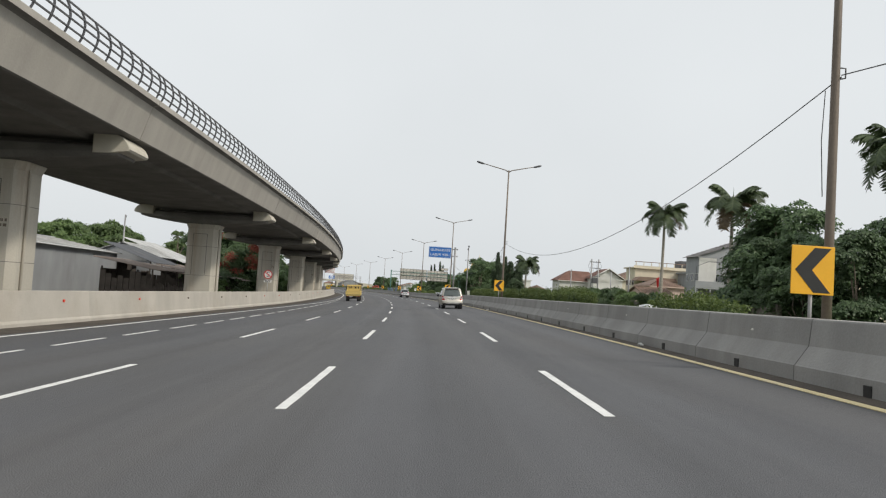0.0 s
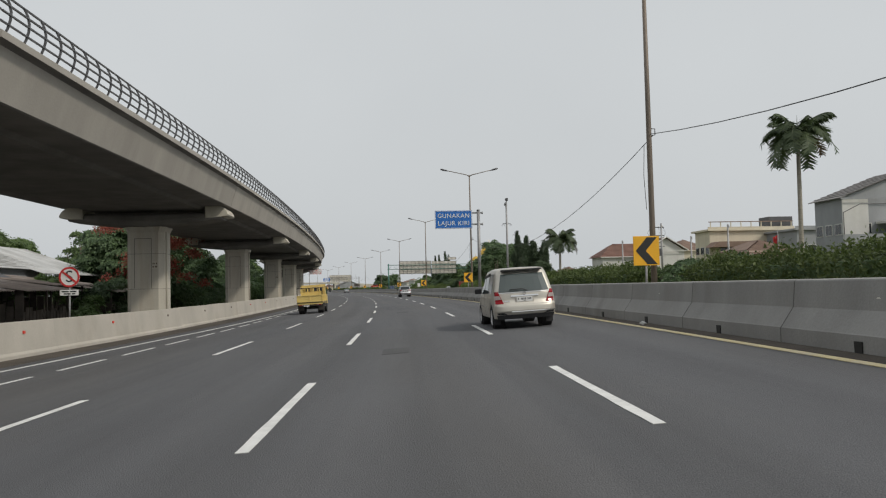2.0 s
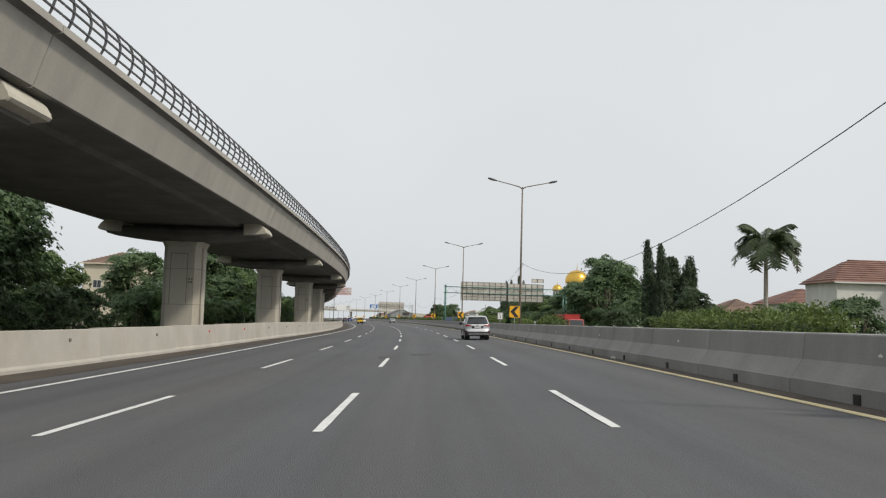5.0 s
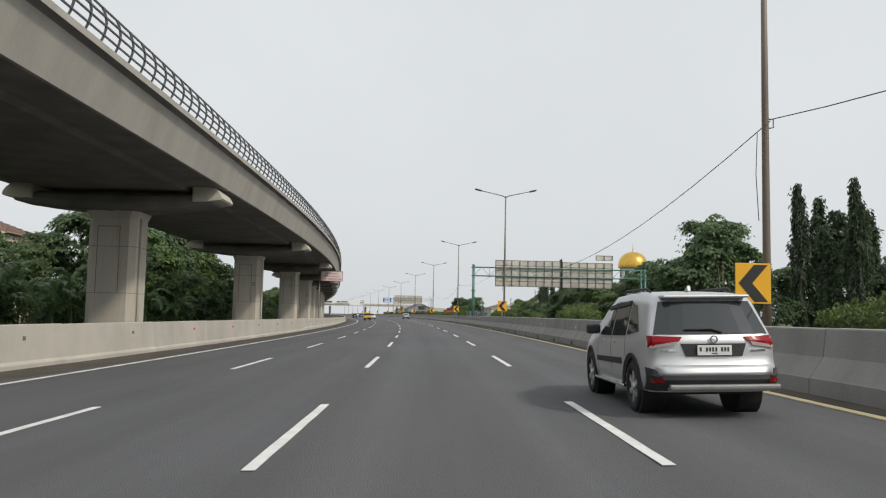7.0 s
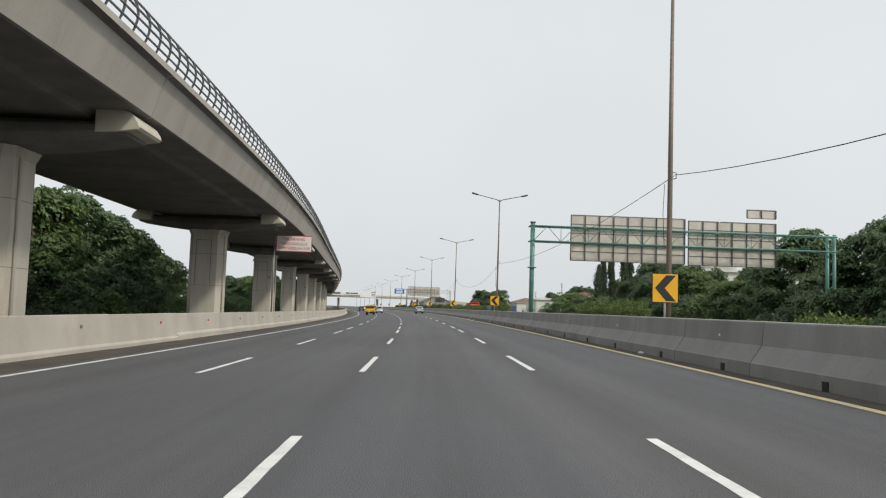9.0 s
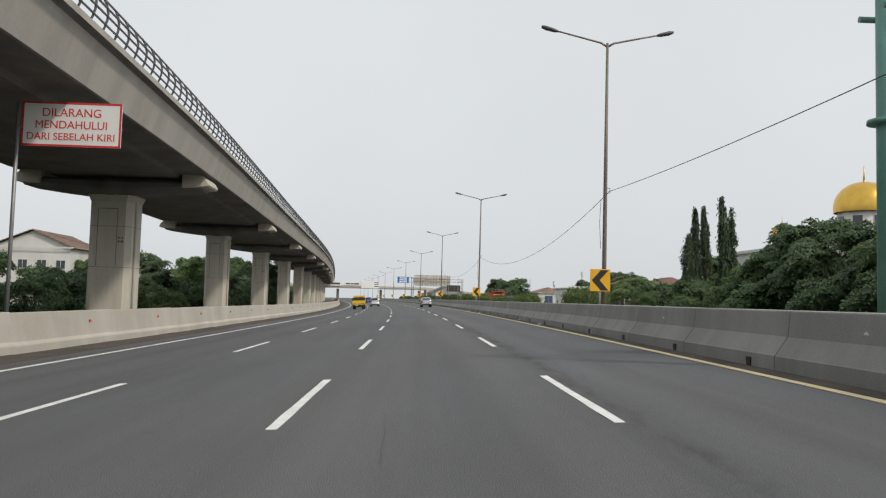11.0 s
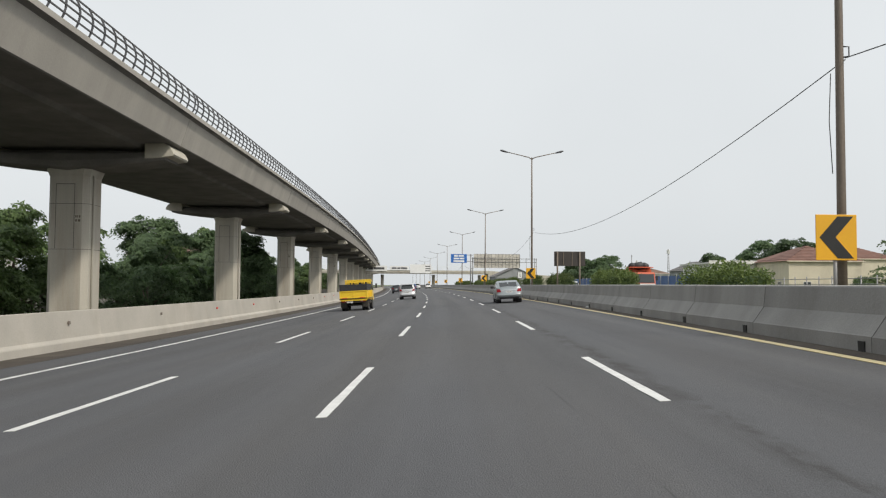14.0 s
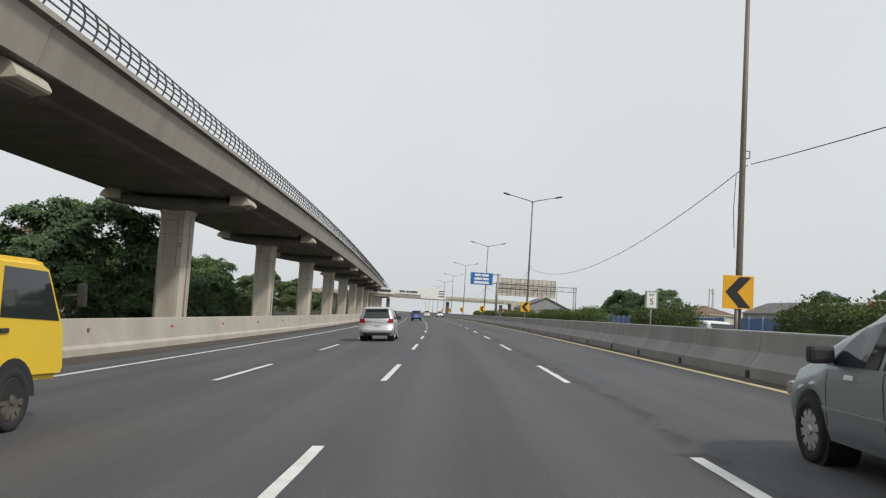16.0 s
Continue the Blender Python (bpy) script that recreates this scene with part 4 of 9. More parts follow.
# small distance boards in the median
def distance_board(s, o, z0, z1, w):
    base = median_z(s, o)
    top = empty("distance_board", placed(s, o, base), "small white distance board with dark letters in a grey frame", "road sign", "distance boards in the median")
    lo, hi = z0 - base, z1 - base
    part("post", tube([(0, 0.04, 0), (0, 0.04, hi - 0.1)], 0.03), STEEL_GALV, top)
    part("frame", box(-w / 2, w / 2, -0.012, 0.03, lo, hi, 0.02), STEEL_GALV, top, "grey rounded frame")
    part("plate", box(-w / 2 + 0.07, w / 2 - 0.07, -0.02, -0.0125, lo + 0.05, hi - 0.05), SIGN_WHITE, top, "white plate")
    mid = (lo + hi) / 2
    lettering("lettering", "KM", 0.13, BLACK, top, Matrix.Translation((0, -0.022, hi - 0.14)) @ FACING, label="dark letters", thick=0.002)
    lettering("lettering", "5", 0.32, BLACK, top, Matrix.Translation((0, -0.022, mid - 0.07)) @ FACING, label="dark numeral", thick=0.002)


distance_board(174.0, 6.63, 1.48, 2.1, 0.5)
distance_board(370.5, 6.8, 1.9, 2.55, 0.48)

# a long crack that wanders along the lane, and a shorter one
for k, (s0, o0, length) in enumerate(((163.5, 0.42, 10.0), (236.0, -0.5, 7.0), (301.0, 0.9, 9.0))):
    inv = on_road(s0, o0).inverted()
    pts = [inv @ (on_road(s0 + length * i / 24, o0 - 0.028 * length * i / 24 + 0.05 * noise.noise(Vector((i * 0.7, k * 5.0, 0)))) @ Vector((0, 0, 0.0025))) for i in range(25)]
    bm = bmesh.new()
    rows = [[bm.verts.new(p + Vector((dx * (0.6 + 0.5 * noise.noise(p * 3)), 0, dz))) for dx, dz in ((-0.009, 0), (0.009, 0), (0.0, -0.006))] for p in pts]
    for a, b in zip(rows, rows[1:]):
        for i in range(3):
            bm.faces.new((a[i], a[(i + 1) % 3], b[(i + 1) % 3], b[i]))
    part("crack", bm, BLACK, road, "dark hairline crack in the asphalt", pose_m=on_road(s0, o0))

# patches in the asphalt
for s, o, w, d in ((86.2, -0.2, 0.65, 1.6), (135.6, -0.62, 0.8, 0.9), (133.4, -1.8, 0.6, 1.3), (59.9, -0.57, 0.55, 1.4)):
    part("asphalt_patch", box(-w / 2, w / 2, 0, d, 0.001, 0.004), PATCH, road, "square darker asphalt patch", pose_m=on_road(s, o))

# litter and stones in the dusty strip beside the barrier
LITTER = material("pale_litter", (0.6, 0.6, 0.58), rough=0.6, spread=0.2, scale=8, fine=40, bump=0.2)
for i, (s, o) in enumerate(((24.0, 5.45), (63.0, 5.4), (131.5, 5.5), (168.0, 5.42), (212.0, 5.5), (268.5, 5.4), (276.0, 5.52), (297.5, 5.45), (306.0, 5.4), (331.0, 5.5), (349.0, 5.42))):
    bm = bmesh.new()
    bmesh.ops.create_icosphere(bm, subdivisions=2, radius=0.075)
    for v in bm.verts:
        v.co *= 1 + 0.55 * noise.noise(v.co * 14 + Vector((i * 3.1, 0, 0)))
        v.co.z = max(-0.03, v.co.z * 0.6)
    tagged(part("litter", bm, LITTER, pose_m=on_road(s, o, turn=i * 40, lift=0.034)), "crumpled pale scrap of litter beside the barrier", "litter", "litter along the barrier")


# ---- vehicles ----
def paint(name, colour, metal=0.5, rough=0.42):
    return material(name, colour, rough=rough, metal=metal, spread=0.05, scale=0.9, fine=200, bump=0.0, coat=0.15, stain=tuple(c * 0.75 for c in colour), stain_amount=0.2)


PAINT_BEIGE = paint("beige_silver_paint", (0.57, 0.54, 0.48), metal=0.7, rough=0.45)
PAINT_SILVER = paint("silver_paint", (0.60, 0.605, 0.615), metal=0.72, rough=0.42)
PAINT_GREY = paint("blue_grey_paint", (0.37, 0.40, 0.41), metal=0.75, rough=0.32)
PAINT_CLEAN = paint("white_paint", (0.78, 0.78, 0.77), metal=0.0, rough=0.3)
PAINT_DARK = paint("dark_paint", (0.035, 0.04, 0.05), metal=0.3)
PAINT_BLUE = paint("blue_paint", (0.03, 0.10, 0.32), metal=0.1)
PAINT_RED = paint("red_paint", (0.42, 0.04, 0.035), metal=0.0, rough=0.45)
PAINT_ORANGE = paint("orange_red_paint", (0.62, 0.13, 0.06), metal=0.0, rough=0.5)
PAINT_TRUCK = paint("pale_yellow_paint", (0.66, 0.50, 0.17), metal=0.0, rough=0.45)
PAINT_YELLOW2 = paint("bright_yellow_paint", (0.80, 0.54, 0.03), metal=0.0, rough=0.4)
CAR_GLASS = glass_material("tinted_car_glass", (0.026, 0.031, 0.034))
# opaque; the paler base stands in for daylight seen through the cabin
DAYLIT_GLASS = glass_material("daylit_car_glass", (0.075, 0.092, 0.09), 0.06)
CHROME = material("chrome", (0.75, 0.75, 0.75), rough=0.15, metal=1.0, spread=0.05, bump=0)
ALLOY = material("alloy_wheel", (0.68, 0.68, 0.69), rough=0.35, metal=0.8, spread=0.1, scale=4, bump=0)
PLASTIC = material("black_plastic", (0.028, 0.028, 0.03), rough=0.65, spread=0.2, scale=3, fine=60, bump=0.1)
LENS_RED = glass_material("red_lamp_lens", (0.27, 0.006, 0.012), 0.12)
LENS_RED.node_tree.nodes["Principled BSDF"].inputs["Specular IOR Level"].default_value = 0.3
LENS_CLEAR = glass_material("clear_lamp_lens", (0.40, 0.33, 0.32), 0.12)
PLATE_WHITE = material("number_plate", (0.72, 0.72, 0.70), rough=0.5, spread=0.05, bump=0)
TARP = material("black_tarpaulin", (0.03, 0.03, 0.032), rough=0.5, spread=0.35, scale=2.5, fine=14, bump=0.6)
CHASSIS = material("dirty_chassis", (0.05, 0.045, 0.04), rough=0.85, spread=0.4, scale=3, fine=30, bump=0.3)


STEEL_WHEEL = material("dusty_steel_wheel", (0.14, 0.125, 0.11), rough=0.7, metal=0.3, spread=0.3, scale=5, fine=30, bump=0.1)


def lerp_table(table):
    xs, ys = [a for a, _ in table], [b for _, b in table]
    return lambda v: float(np.interp(v, xs, ys))


def wheel_meshes(r, w, spokes, dark):
    """Tyre and rim, with the outer face towards +x."""
    tyre = bmesh.new()
    n = 28
    rows = []
    for x, rr in ((-w / 2, r * 0.72), (-w / 2, r * 0.93), (-w * 0.4, r * 0.985), (0, r), (w * 0.4, r * 0.985), (w / 2, r * 0.93), (w / 2, r * 0.72), (w * 0.42, r * 0.68), (-w * 0.42, r * 0.68)):
        rows.append([tyre.verts.new((x, rr * math.cos(k * math.tau / n), rr * math.sin(k * math.tau / n))) for k in range(n)])
    for i in range(len(rows)):
        a, b = rows[i], rows[(i + 1) % len(rows)]
        for k in range(n):
            tyre.faces.new((a[k], a[(k + 1) % n], b[(k + 1) % n], b[k]))
    rim = bmesh.new()
    dish = []
    for x, rr in ((w * 0.44, r * 0.70), (w * 0.47, r * 0.66), (w * 0.30, r * 0.62), (w * 0.05, r * 0.58), (0.0, r * 0.1)):
        dish.append([rim.verts.new((x, rr * math.cos(k * math.tau / n), rr * math.sin(k * math.tau / n))) for k in range(n)])
    for a, b in zip(dish, dish[1:]):
        for k in range(n):
            rim.faces.new((a[k], a[(k + 1) % n], b[(k + 1) % n], b[k]))
    spoke = bmesh.new()
    for k in range(spokes):
        t = k * math.tau / spokes
        m = Matrix.Rotation(t, 4, "X")
        add_prism(spoke, [(-0.035, 0.03), (0.035, 0.03), (0.055, r * 0.66), (0.0, r * 0.6), (-0.02, r * 0.66)], w * 0.3, w * 0.43, "x")
        bmesh.ops.transform(spoke, matrix=m, verts=spoke.verts[-10:])
    bmesh.ops.create_cone(spoke, cap_ends=True, segments=16, radius1=r * 0.17, radius2=r * 0.14, depth=0.03, matrix=Matrix.Translation((w * 0.43, 0, 0)) @ Matrix.Rotation(radians(90), 4, "Y"))
    return mesh_of(tyre, "tyre", RUBBER, True), mesh_of(rim, "rim", dark), mesh_of(spoke, "spokes", STEEL_WHEEL if dark is CHASSIS else ALLOY)


WHEELS = {}


def wheel(parent, x, y, r, w, spokes=7, dark=None):
    key = (r, w, spokes, dark.name if dark else "")
    if key not in WHEELS:
        WHEELS[key] = wheel_meshes(r, w, spokes, dark or ALLOY)
    tyre, rim, spoke = WHEELS[key]
    m = Matrix.Translation((x, y, r)) @ (Matrix.Identity(4) if x > 0 else Matrix.Rotation(math.pi, 4, "Z"))
    hub = part("wheel", tyre, None, parent, pose_m=m)
    part("rim", rim, None, hub)
    part("spokes", spoke, None, hub)
    return hub


class Shell:
    """The skin of a car: local y runs forward from the tail, x to the right."""

    def __init__(self, length, width, sill, belt, roof, rear, nose, wheels, wheel_r, plan, tumble=0.16):
        self.length, self.hw = length, width / 2
        self.sill, self.belt, self.roof = sill, lerp_table(belt), lerp_table(roof)
        self.rear, self.nose = lerp_table(rear), lerp_table(nose)  # y by height at either end
        self.plan = lerp_table(plan)  # width factor by y
        self.wheels, self.wheel_r, self.tumble = wheels, wheel_r, tumble

    def section(self, y):
        low = self.sill
        for w in self.wheels:
            d = abs(y - w)
            r = self.wheel_r + 0.06
            if d < r:
                low = max(low, self.wheel_r + math.sqrt(r * r - d * d))
        belt, roof, k = self.belt(y), self.roof(y), self.hw * self.plan(y)
        belt = min(belt, roof - 0.03)
        low = min(low, belt - 0.12)
        glass = roof - belt
        t = self.tumble * min(1.0, glass / 0.45)
        mid = low + (belt - low) * 0.55
        pts = [(k * 0.955, low), (k * 0.985, low + (belt - low) * 0.18), (k, mid), (k * 0.995, belt - 0.08), (k * 0.975, belt)]
        for f in (0.3, 0.62, 0.84):
            pts.append((k * 0.975 - t * f * 0.95, belt + glass * f * 0.97))
        pts += [(k * 0.975 - t * 1.12, belt + glass * 0.955), (k * 0.9 - t * 1.45, belt + glass * 0.99), (k * 0.45, roof), (0.0, roof + 0.008)]
        fine = []
        for (xa, za), (xb, zb) in zip(pts, pts[1:]):
            fine += [(xa + (xb - xa) * k / 3, za + (zb - za) * k / 3) for k in range(3)]
        return fine + [pts[-1]]

    def at_end(self, x, z, hw, front):
        f = min(1.0, abs(x) / max(hw, 0.01))
        if front:
            return self.nose(z) - 0.16 * f**3
        return self.rear(z) + 0.10 * f**4

    def body(self):
        bm = bmesh.new()
        n_st = 76
        ys = [0.28 + (self.length - 0.56) * i / n_st for i in range(n_st + 1)]
        sections = [(None, self.section(0.25))] + [(y, self.section(y)) for y in ys] + [("n", self.section(self.length - 0.25))]
        rows = []
        for y, pts in sections:
            row = []
            for x, z in pts:
                if y is None:
                    yy = self.at_end(x, z, max(x, 0.01), False)
                    xx = x * 0.965
                elif y == "n":
                    yy = self.at_end(x, z, max(x, 0.01), True)
                    xx = x * 0.95
                else:
                    lo, hi = self.rear(z) + 0.16, self.nose(z) - 0.22
                    yy = lo + (hi - lo) * (y - ys[0]) / (ys[-1] - ys[0]) if y < 0.9 or y > self.length - 0.9 else y
                    if y < 0.9:
                        yy = lo + (0.9 - lo) * (y - ys[0]) / (0.9 - ys[0])
                    elif y > self.length - 0.9:
                        e = self.length - 0.9
                        yy = e + (hi - e) * (y - e) / (ys[-1] - e)
                    xx = x
                row.append((xx, yy, z))
            rows.append(row)
        grids = {}
        for side in (1, -1):
            grids[side] = [[bm.verts.new((side * x, y, z)) for x, y, z in row] for row in rows]
            g = grids[side]
            for a, b in zip(g, g[1:]):
                for k in range(len(a) - 1):
                    bm.faces.new((a[k], a[k + 1], b[k + 1], b[k]))
        for end, front in ((0, False), (-1, True)):
            cols = 14
            grid = []
            for k, (x, y, z) in enumerate(rows[end]):
                hw = max(x, 0.01)
                line = []
                for c in range(cols + 1):
                    xx = -hw + 2 * hw * c / cols
                    line.append(bm.verts.new((xx, self.at_end(xx, z, hw, front), z)))
                grid.append(line)
            for a, b in zip(grid, grid[1:]):
                for c in range(cols):
                    bm.faces.new((a[c], a[c + 1], b[c + 1], b[c]))
        bmesh.ops.remove_doubles(bm, verts=bm.verts[:], dist=0.004)
        return bm

    def half_at(self, z):
        pts = self.section(0.25)
        zs, xs = [p[1] for p in pts], [p[0] * 0.965 for p in pts]
        return float(np.interp(z, zs, xs))

    def tail_patch(self, corners, out=0.012, nx=8, nz=5, both=False):
        """A plate that follows the tail; corners (x, z): low left, low right, high right, high left."""
        bm = bmesh.new()
        for sign in ((1, -1) if both else (1,)):
            grids = []
            for push in (out, -0.02):
                grid = []
                for j in range(nz + 1):
                    v = j / nz
                    line = []
                    for i in range(nx + 1):
                        u = i / nx
                        x = (corners[0][0] * (1 - u) + corners[1][0] * u) * (1 - v) + (corners[3][0] * (1 - u) + corners[2][0] * u) * v
                        z = (corners[0][1] * (1 - u) + corners[1][1] * u) * (1 - v) + (corners[3][1] * (1 - u) + corners[2][1] * u) * v
                        hw = self.half_at(z)
                        line.append(bm.verts.new((sign * x, self.at_end(min(abs(x), hw), z, hw, False) + max(0, abs(x) - hw) * 2.0 - push, z)))
                    grid.append(line)
                grids.append(grid)
                for a, b in zip(grid, grid[1:]):
                    for c in range(nx):
                        bm.faces.new((a[c], a[c + 1], b[c + 1], b[c]))
            a, b = grids
            ring_a = a[0] + [r[-1] for r in a[1:]] + a[-1][-2::-1] + [r[0] for r in a[-2:0:-1]]
            ring_b = b[0] + [r[-1] for r in b[1:]] + b[-1][-2::-1] + [r[0] for r in b[-2:0:-1]]
            for i in range(len(ring_a)):
                j = (i + 1) % len(ring_a)
                bm.faces.new((ring_a[i], ring_a[j], ring_b[j], ring_b[i]))
        return bm

    def flank(self, y, z):
        pts = self.section(y)
        return float(np.interp(z, [p[1] for p in pts], [p[0] for p in pts]))

    def side_patch(self, corners, side, out=0.01, ny=8, nz=5):
        """A plate that follows the flank; corners (y, z): low rear, low front, high front, high rear."""
        bm = bmesh.new()
        grids = []
        for push in (out, -0.02):
            grid = []
            for j in range(nz + 1):
                v = j / nz
                line = []
                for i in range(ny + 1):
                    u = i / ny
                    y = (corners[0][0] * (1 - u) + corners[1][0] * u) * (1 - v) + (corners[3][0] * (1 - u) + corners[2][0] * u) * v
                    z = (corners[0][1] * (1 - u) + corners[1][1] * u) * (1 - v) + (corners[3][1] * (1 - u) + corners[2][1] * u) * v
                    line.append(bm.verts.new((side * (self.flank(y, z) + push), y, z)))
                grid.append(line)
            grids.append(grid)
            for a, b in zip(grid, grid[1:]):
                for c in range(ny):
                    bm.faces.new((a[c], a[c + 1], b[c + 1], b[c]))
        a, b = grids
        ring_a = a[0] + [r[-1] for r in a[1:]] + a[-1][-2::-1] + [r[0] for r in a[-2:0:-1]]
        ring_b = b[0] + [r[-1] for r in b[1:]] + b[-1][-2::-1] + [r[0] for r in b[-2:0:-1]]
        for i in range(len(ring_a)):
            j = (i + 1) % len(ring_a)
            bm.faces.new((ring_a[i], ring_a[j], ring_b[j], ring_b[i]))
        return bm


def plate_bars(parent, x0, x1, y, z0, z1):
    bars = bmesh.new()
    w = x1 - x0
    for a in (0.07, 0.25, 0.34, 0.43, 0.52, 0.69, 0.78, 0.87):
        add_box(bars, x0 + w * a, x0 + w * (a + 0.045), y - 0.006, y - 0.002, z0 + (z1 - z0) * 0.4, z0 + (z1 - z0) * 0.8)
    add_box(bars, x0 + w * 0.42, x0 + w * 0.58, y - 0.006, y - 0.002, z0 + (z1 - z0) * 0.16, z0 + (z1 - z0) * 0.24)
    tagged(part("plate_mark", bars, BLACK, parent), "dark characters shown as bars", kind="stuff")


def common_parts(top, sh, body_paint, windows, wheel_kw, belt_z, glass=None):
    part("body", sh.body(), body_paint, top, smooth_faces=True)
    part("underbody", box(-sh.hw + 0.12, sh.hw - 0.12, 0.5, sh.length - 0.4, 0.27, sh.sill + 0.25), CHASSIS, top)
    for side in (-1, 1):
        for corners in windows:
            part("side_window", sh.side_patch(corners, side), glass or CAR_GLASS, top, smooth_faces=False)
        for y in sh.wheels:
            bmw = bmesh.new()
            bmesh.ops.create_cone(bmw, cap_ends=True, segments=24, radius1=sh.wheel_r + 0.055, radius2=sh.wheel_r + 0.055, depth=0.3,
                                  matrix=Matrix.Translation((side * (sh.hw - 0.2), y, sh.wheel_r)) @ Matrix.Rotation(radians(90), 4, "Y"))
            part("wheel_arch", bmw, BLACK, top)
            wheel(top, side * (sh.hw - 0.115), y, sh.wheel_r, 0.2, **wheel_kw)
        y = max(c[1][0] for c in windows) - 0.12
        m = Matrix.Translation((side * (sh.flank(y, belt_z) + 0.12), y, belt_z + 0.08))
        part("wing_mirror", box(-0.11, 0.11, -0.06, 0.07, -0.075, 0.085, 0.04, m), PLASTIC, top, "black wing mirror")


def seams(top, sh, lines):
    """Dark shut lines between doors, as thin grooves."""
    for side in (-1, 1):
        for (y0, z0), (y1, z1) in lines:
            part("shut_line", sh.side_patch([(y0 - 0.006, z0), (y0 + 0.006, z0), (y1 + 0.006, z1), (y1 - 0.006, z1)], side, out=0.002, ny=1, nz=6), BLACK, top)


def big_mpv(m):
    top = empty("people_carrier", m, "beige-silver people carrier with dark tinted windows and chrome strip", "car")
    sh = Shell(4.58, 1.77, 0.30, [(0, 0.99), (2.5, 0.97), (3.5, 0.93), (4.58, 0.7)],
               [(0, 1.66), (0.35, 1.72), (1.6, 1.75), (2.6, 1.70), (3.1, 1.5), (3.75, 1.06), (4.3, 0.92), (4.58, 0.75)],
               [(0.25, 0.1), (0.45, 0.0), (0.68, 0.02), (0.74, 0.10), (1.0, 0.12), (1.5, 0.33), (1.76, 0.5)], [(0.25, 4.5), (0.5, 4.58), (0.75, 4.5), (1.8, 4.3)],
               [0.95, 3.70], 0.325, [(0, 0.97), (0.6, 1.0), (3.4, 1.0), (4.3, 0.93), (4.58, 0.85)])
    common_parts(top, sh, PAINT_BEIGE, [[(0.62, 1.02), (1.38, 1.02), (1.38, 1.58), (0.78, 1.58)], [(1.48, 1.02), (2.28, 1.01), (2.2, 1.58), (1.48, 1.6)],
                                        [(2.36, 1.01), (3.22, 1.0), (2.72, 1.5), (2.28, 1.57)]], dict(spokes=7), 1.0, DAYLIT_GLASS)
    part("rear_window", sh.tail_patch([(-0.72, 1.04), (0.72, 1.04), (0.60, 1.55), (-0.60, 1.55)]), DAYLIT_GLASS, top)
    part("spoiler", box(-0.58, 0.58, 0.27, 0.62, 1.635, 1.685, 0.022), PLASTIC, top, "black roof spoiler")
    for side in (1, -1):
        lamp = part("tail_lamp", sh.tail_patch([(side * 0.60, 0.72), (side * 0.83, 0.72), (side * 0.835, 1.06), (side * 0.74, 1.07)], 0.02), LENS_RED, top, "red tail lamp")
        part("clear_lens", sh.tail_patch([(side * 0.665, 0.84), (side * 0.83, 0.84), (side * 0.835, 0.95), (side * 0.70, 0.95)], 0.026, 4, 3), LENS_CLEAR, lamp, "clear middle of the lamp")
        part("bumper_vent", sh.tail_patch([(side * 0.52, 0.40), (side * 0.80, 0.42), (side * 0.80, 0.47), (side * 0.6, 0.455)], 0.012, 4, 2), PLASTIC, top)
        for y in (1.9, 2.65):
            part("door_handle", sh.side_patch([(y, 0.85), (y + 0.17, 0.85), (y + 0.17, 0.90), (y, 0.90)], side, 0.035, 2, 1), PAINT_BEIGE, top)
        for y0, y1 in ((1.62, 2.2), (2.3, 3.1)):
            part("side_strip", sh.side_patch([(y0, 0.57), (y1, 0.57), (y1, 0.65), (y0, 0.65)], side, 0.014, 3, 1), PAINT_BEIGE, top, "moulded side strip")
            part("chrome_trim", sh.side_patch([(y0, 0.635), (y1, 0.635), (y1, 0.65), (y0, 0.65)], side, 0.018, 3, 1), CHROME, top)
        part("weather_shield", sh.side_patch([(1.46, 1.55), (2.85, 1.47), (2.74, 1.53), (1.46, 1.62)], side, 0.03, 6, 1), PLASTIC, top)
    part("chrome_bar", sh.tail_patch([(-0.40, 0.905), (0.40, 0.905), (0.38, 0.945), (-0.38, 0.945)], 0.04, 6, 1), CHROME, top, "chrome strip over the plate")
    part("window_trim", sh.tail_patch([(-0.72, 1.015), (0.72, 1.015), (0.72, 1.03), (-0.72, 1.03)], 0.02, 6, 1), CHROME, top)
    part("badge", disc(0.035, 0.05, 0.075, 0.095, 20), CHROME, top, "round chrome badge", pose_m=Matrix.Translation((0, 0, 0.985)))
    plate = part("number_plate", box(-0.22, 0.22, 0.072, 0.082, 0.755, 0.885, 0.004), PLATE_WHITE, top)
    part("plate_frame", box(-0.26, 0.26, 0.083, 0.13, 0.735, 0.90, 0.01), PAINT_BEIGE, top)
    plate_bars(plate, -0.22, 0.22, 0.072, 0.755, 0.885)
    part("wiper", tube([(0.1, 0.09, 1.06), (-0.05, 0.095, 1.12), (-0.42, 0.11, 1.105)], 0.014, 6), PLASTIC, top)
    part("bumper", sh.tail_patch([(-0.86, 0.47), (0.86, 0.47), (0.86, 0.69), (-0.86, 0.69)], 0.03, 14, 4), PAINT_BEIGE, top, smooth_faces=True)
    part("bumper_trim", sh.tail_patch([(-0.4, 0.475), (0.85, 0.475), (0.85, 0.495), (-0.4, 0.495)], 0.036, 8, 1), CHROME, top)
    part("bumper_skirt", sh.tail_patch([(-0.78, 0.28), (0.78, 0.28), (0.82, 0.40), (-0.82, 0.40)], 0.012, 12, 2), PLASTIC, top)
    part("model_script", sh.tail_patch([(-0.60, 0.775), (-0.42, 0.775), (-0.42, 0.795), (-0.60, 0.795)], 0.016, 2, 1), CHROME, top, "small lettering shown as a bar")
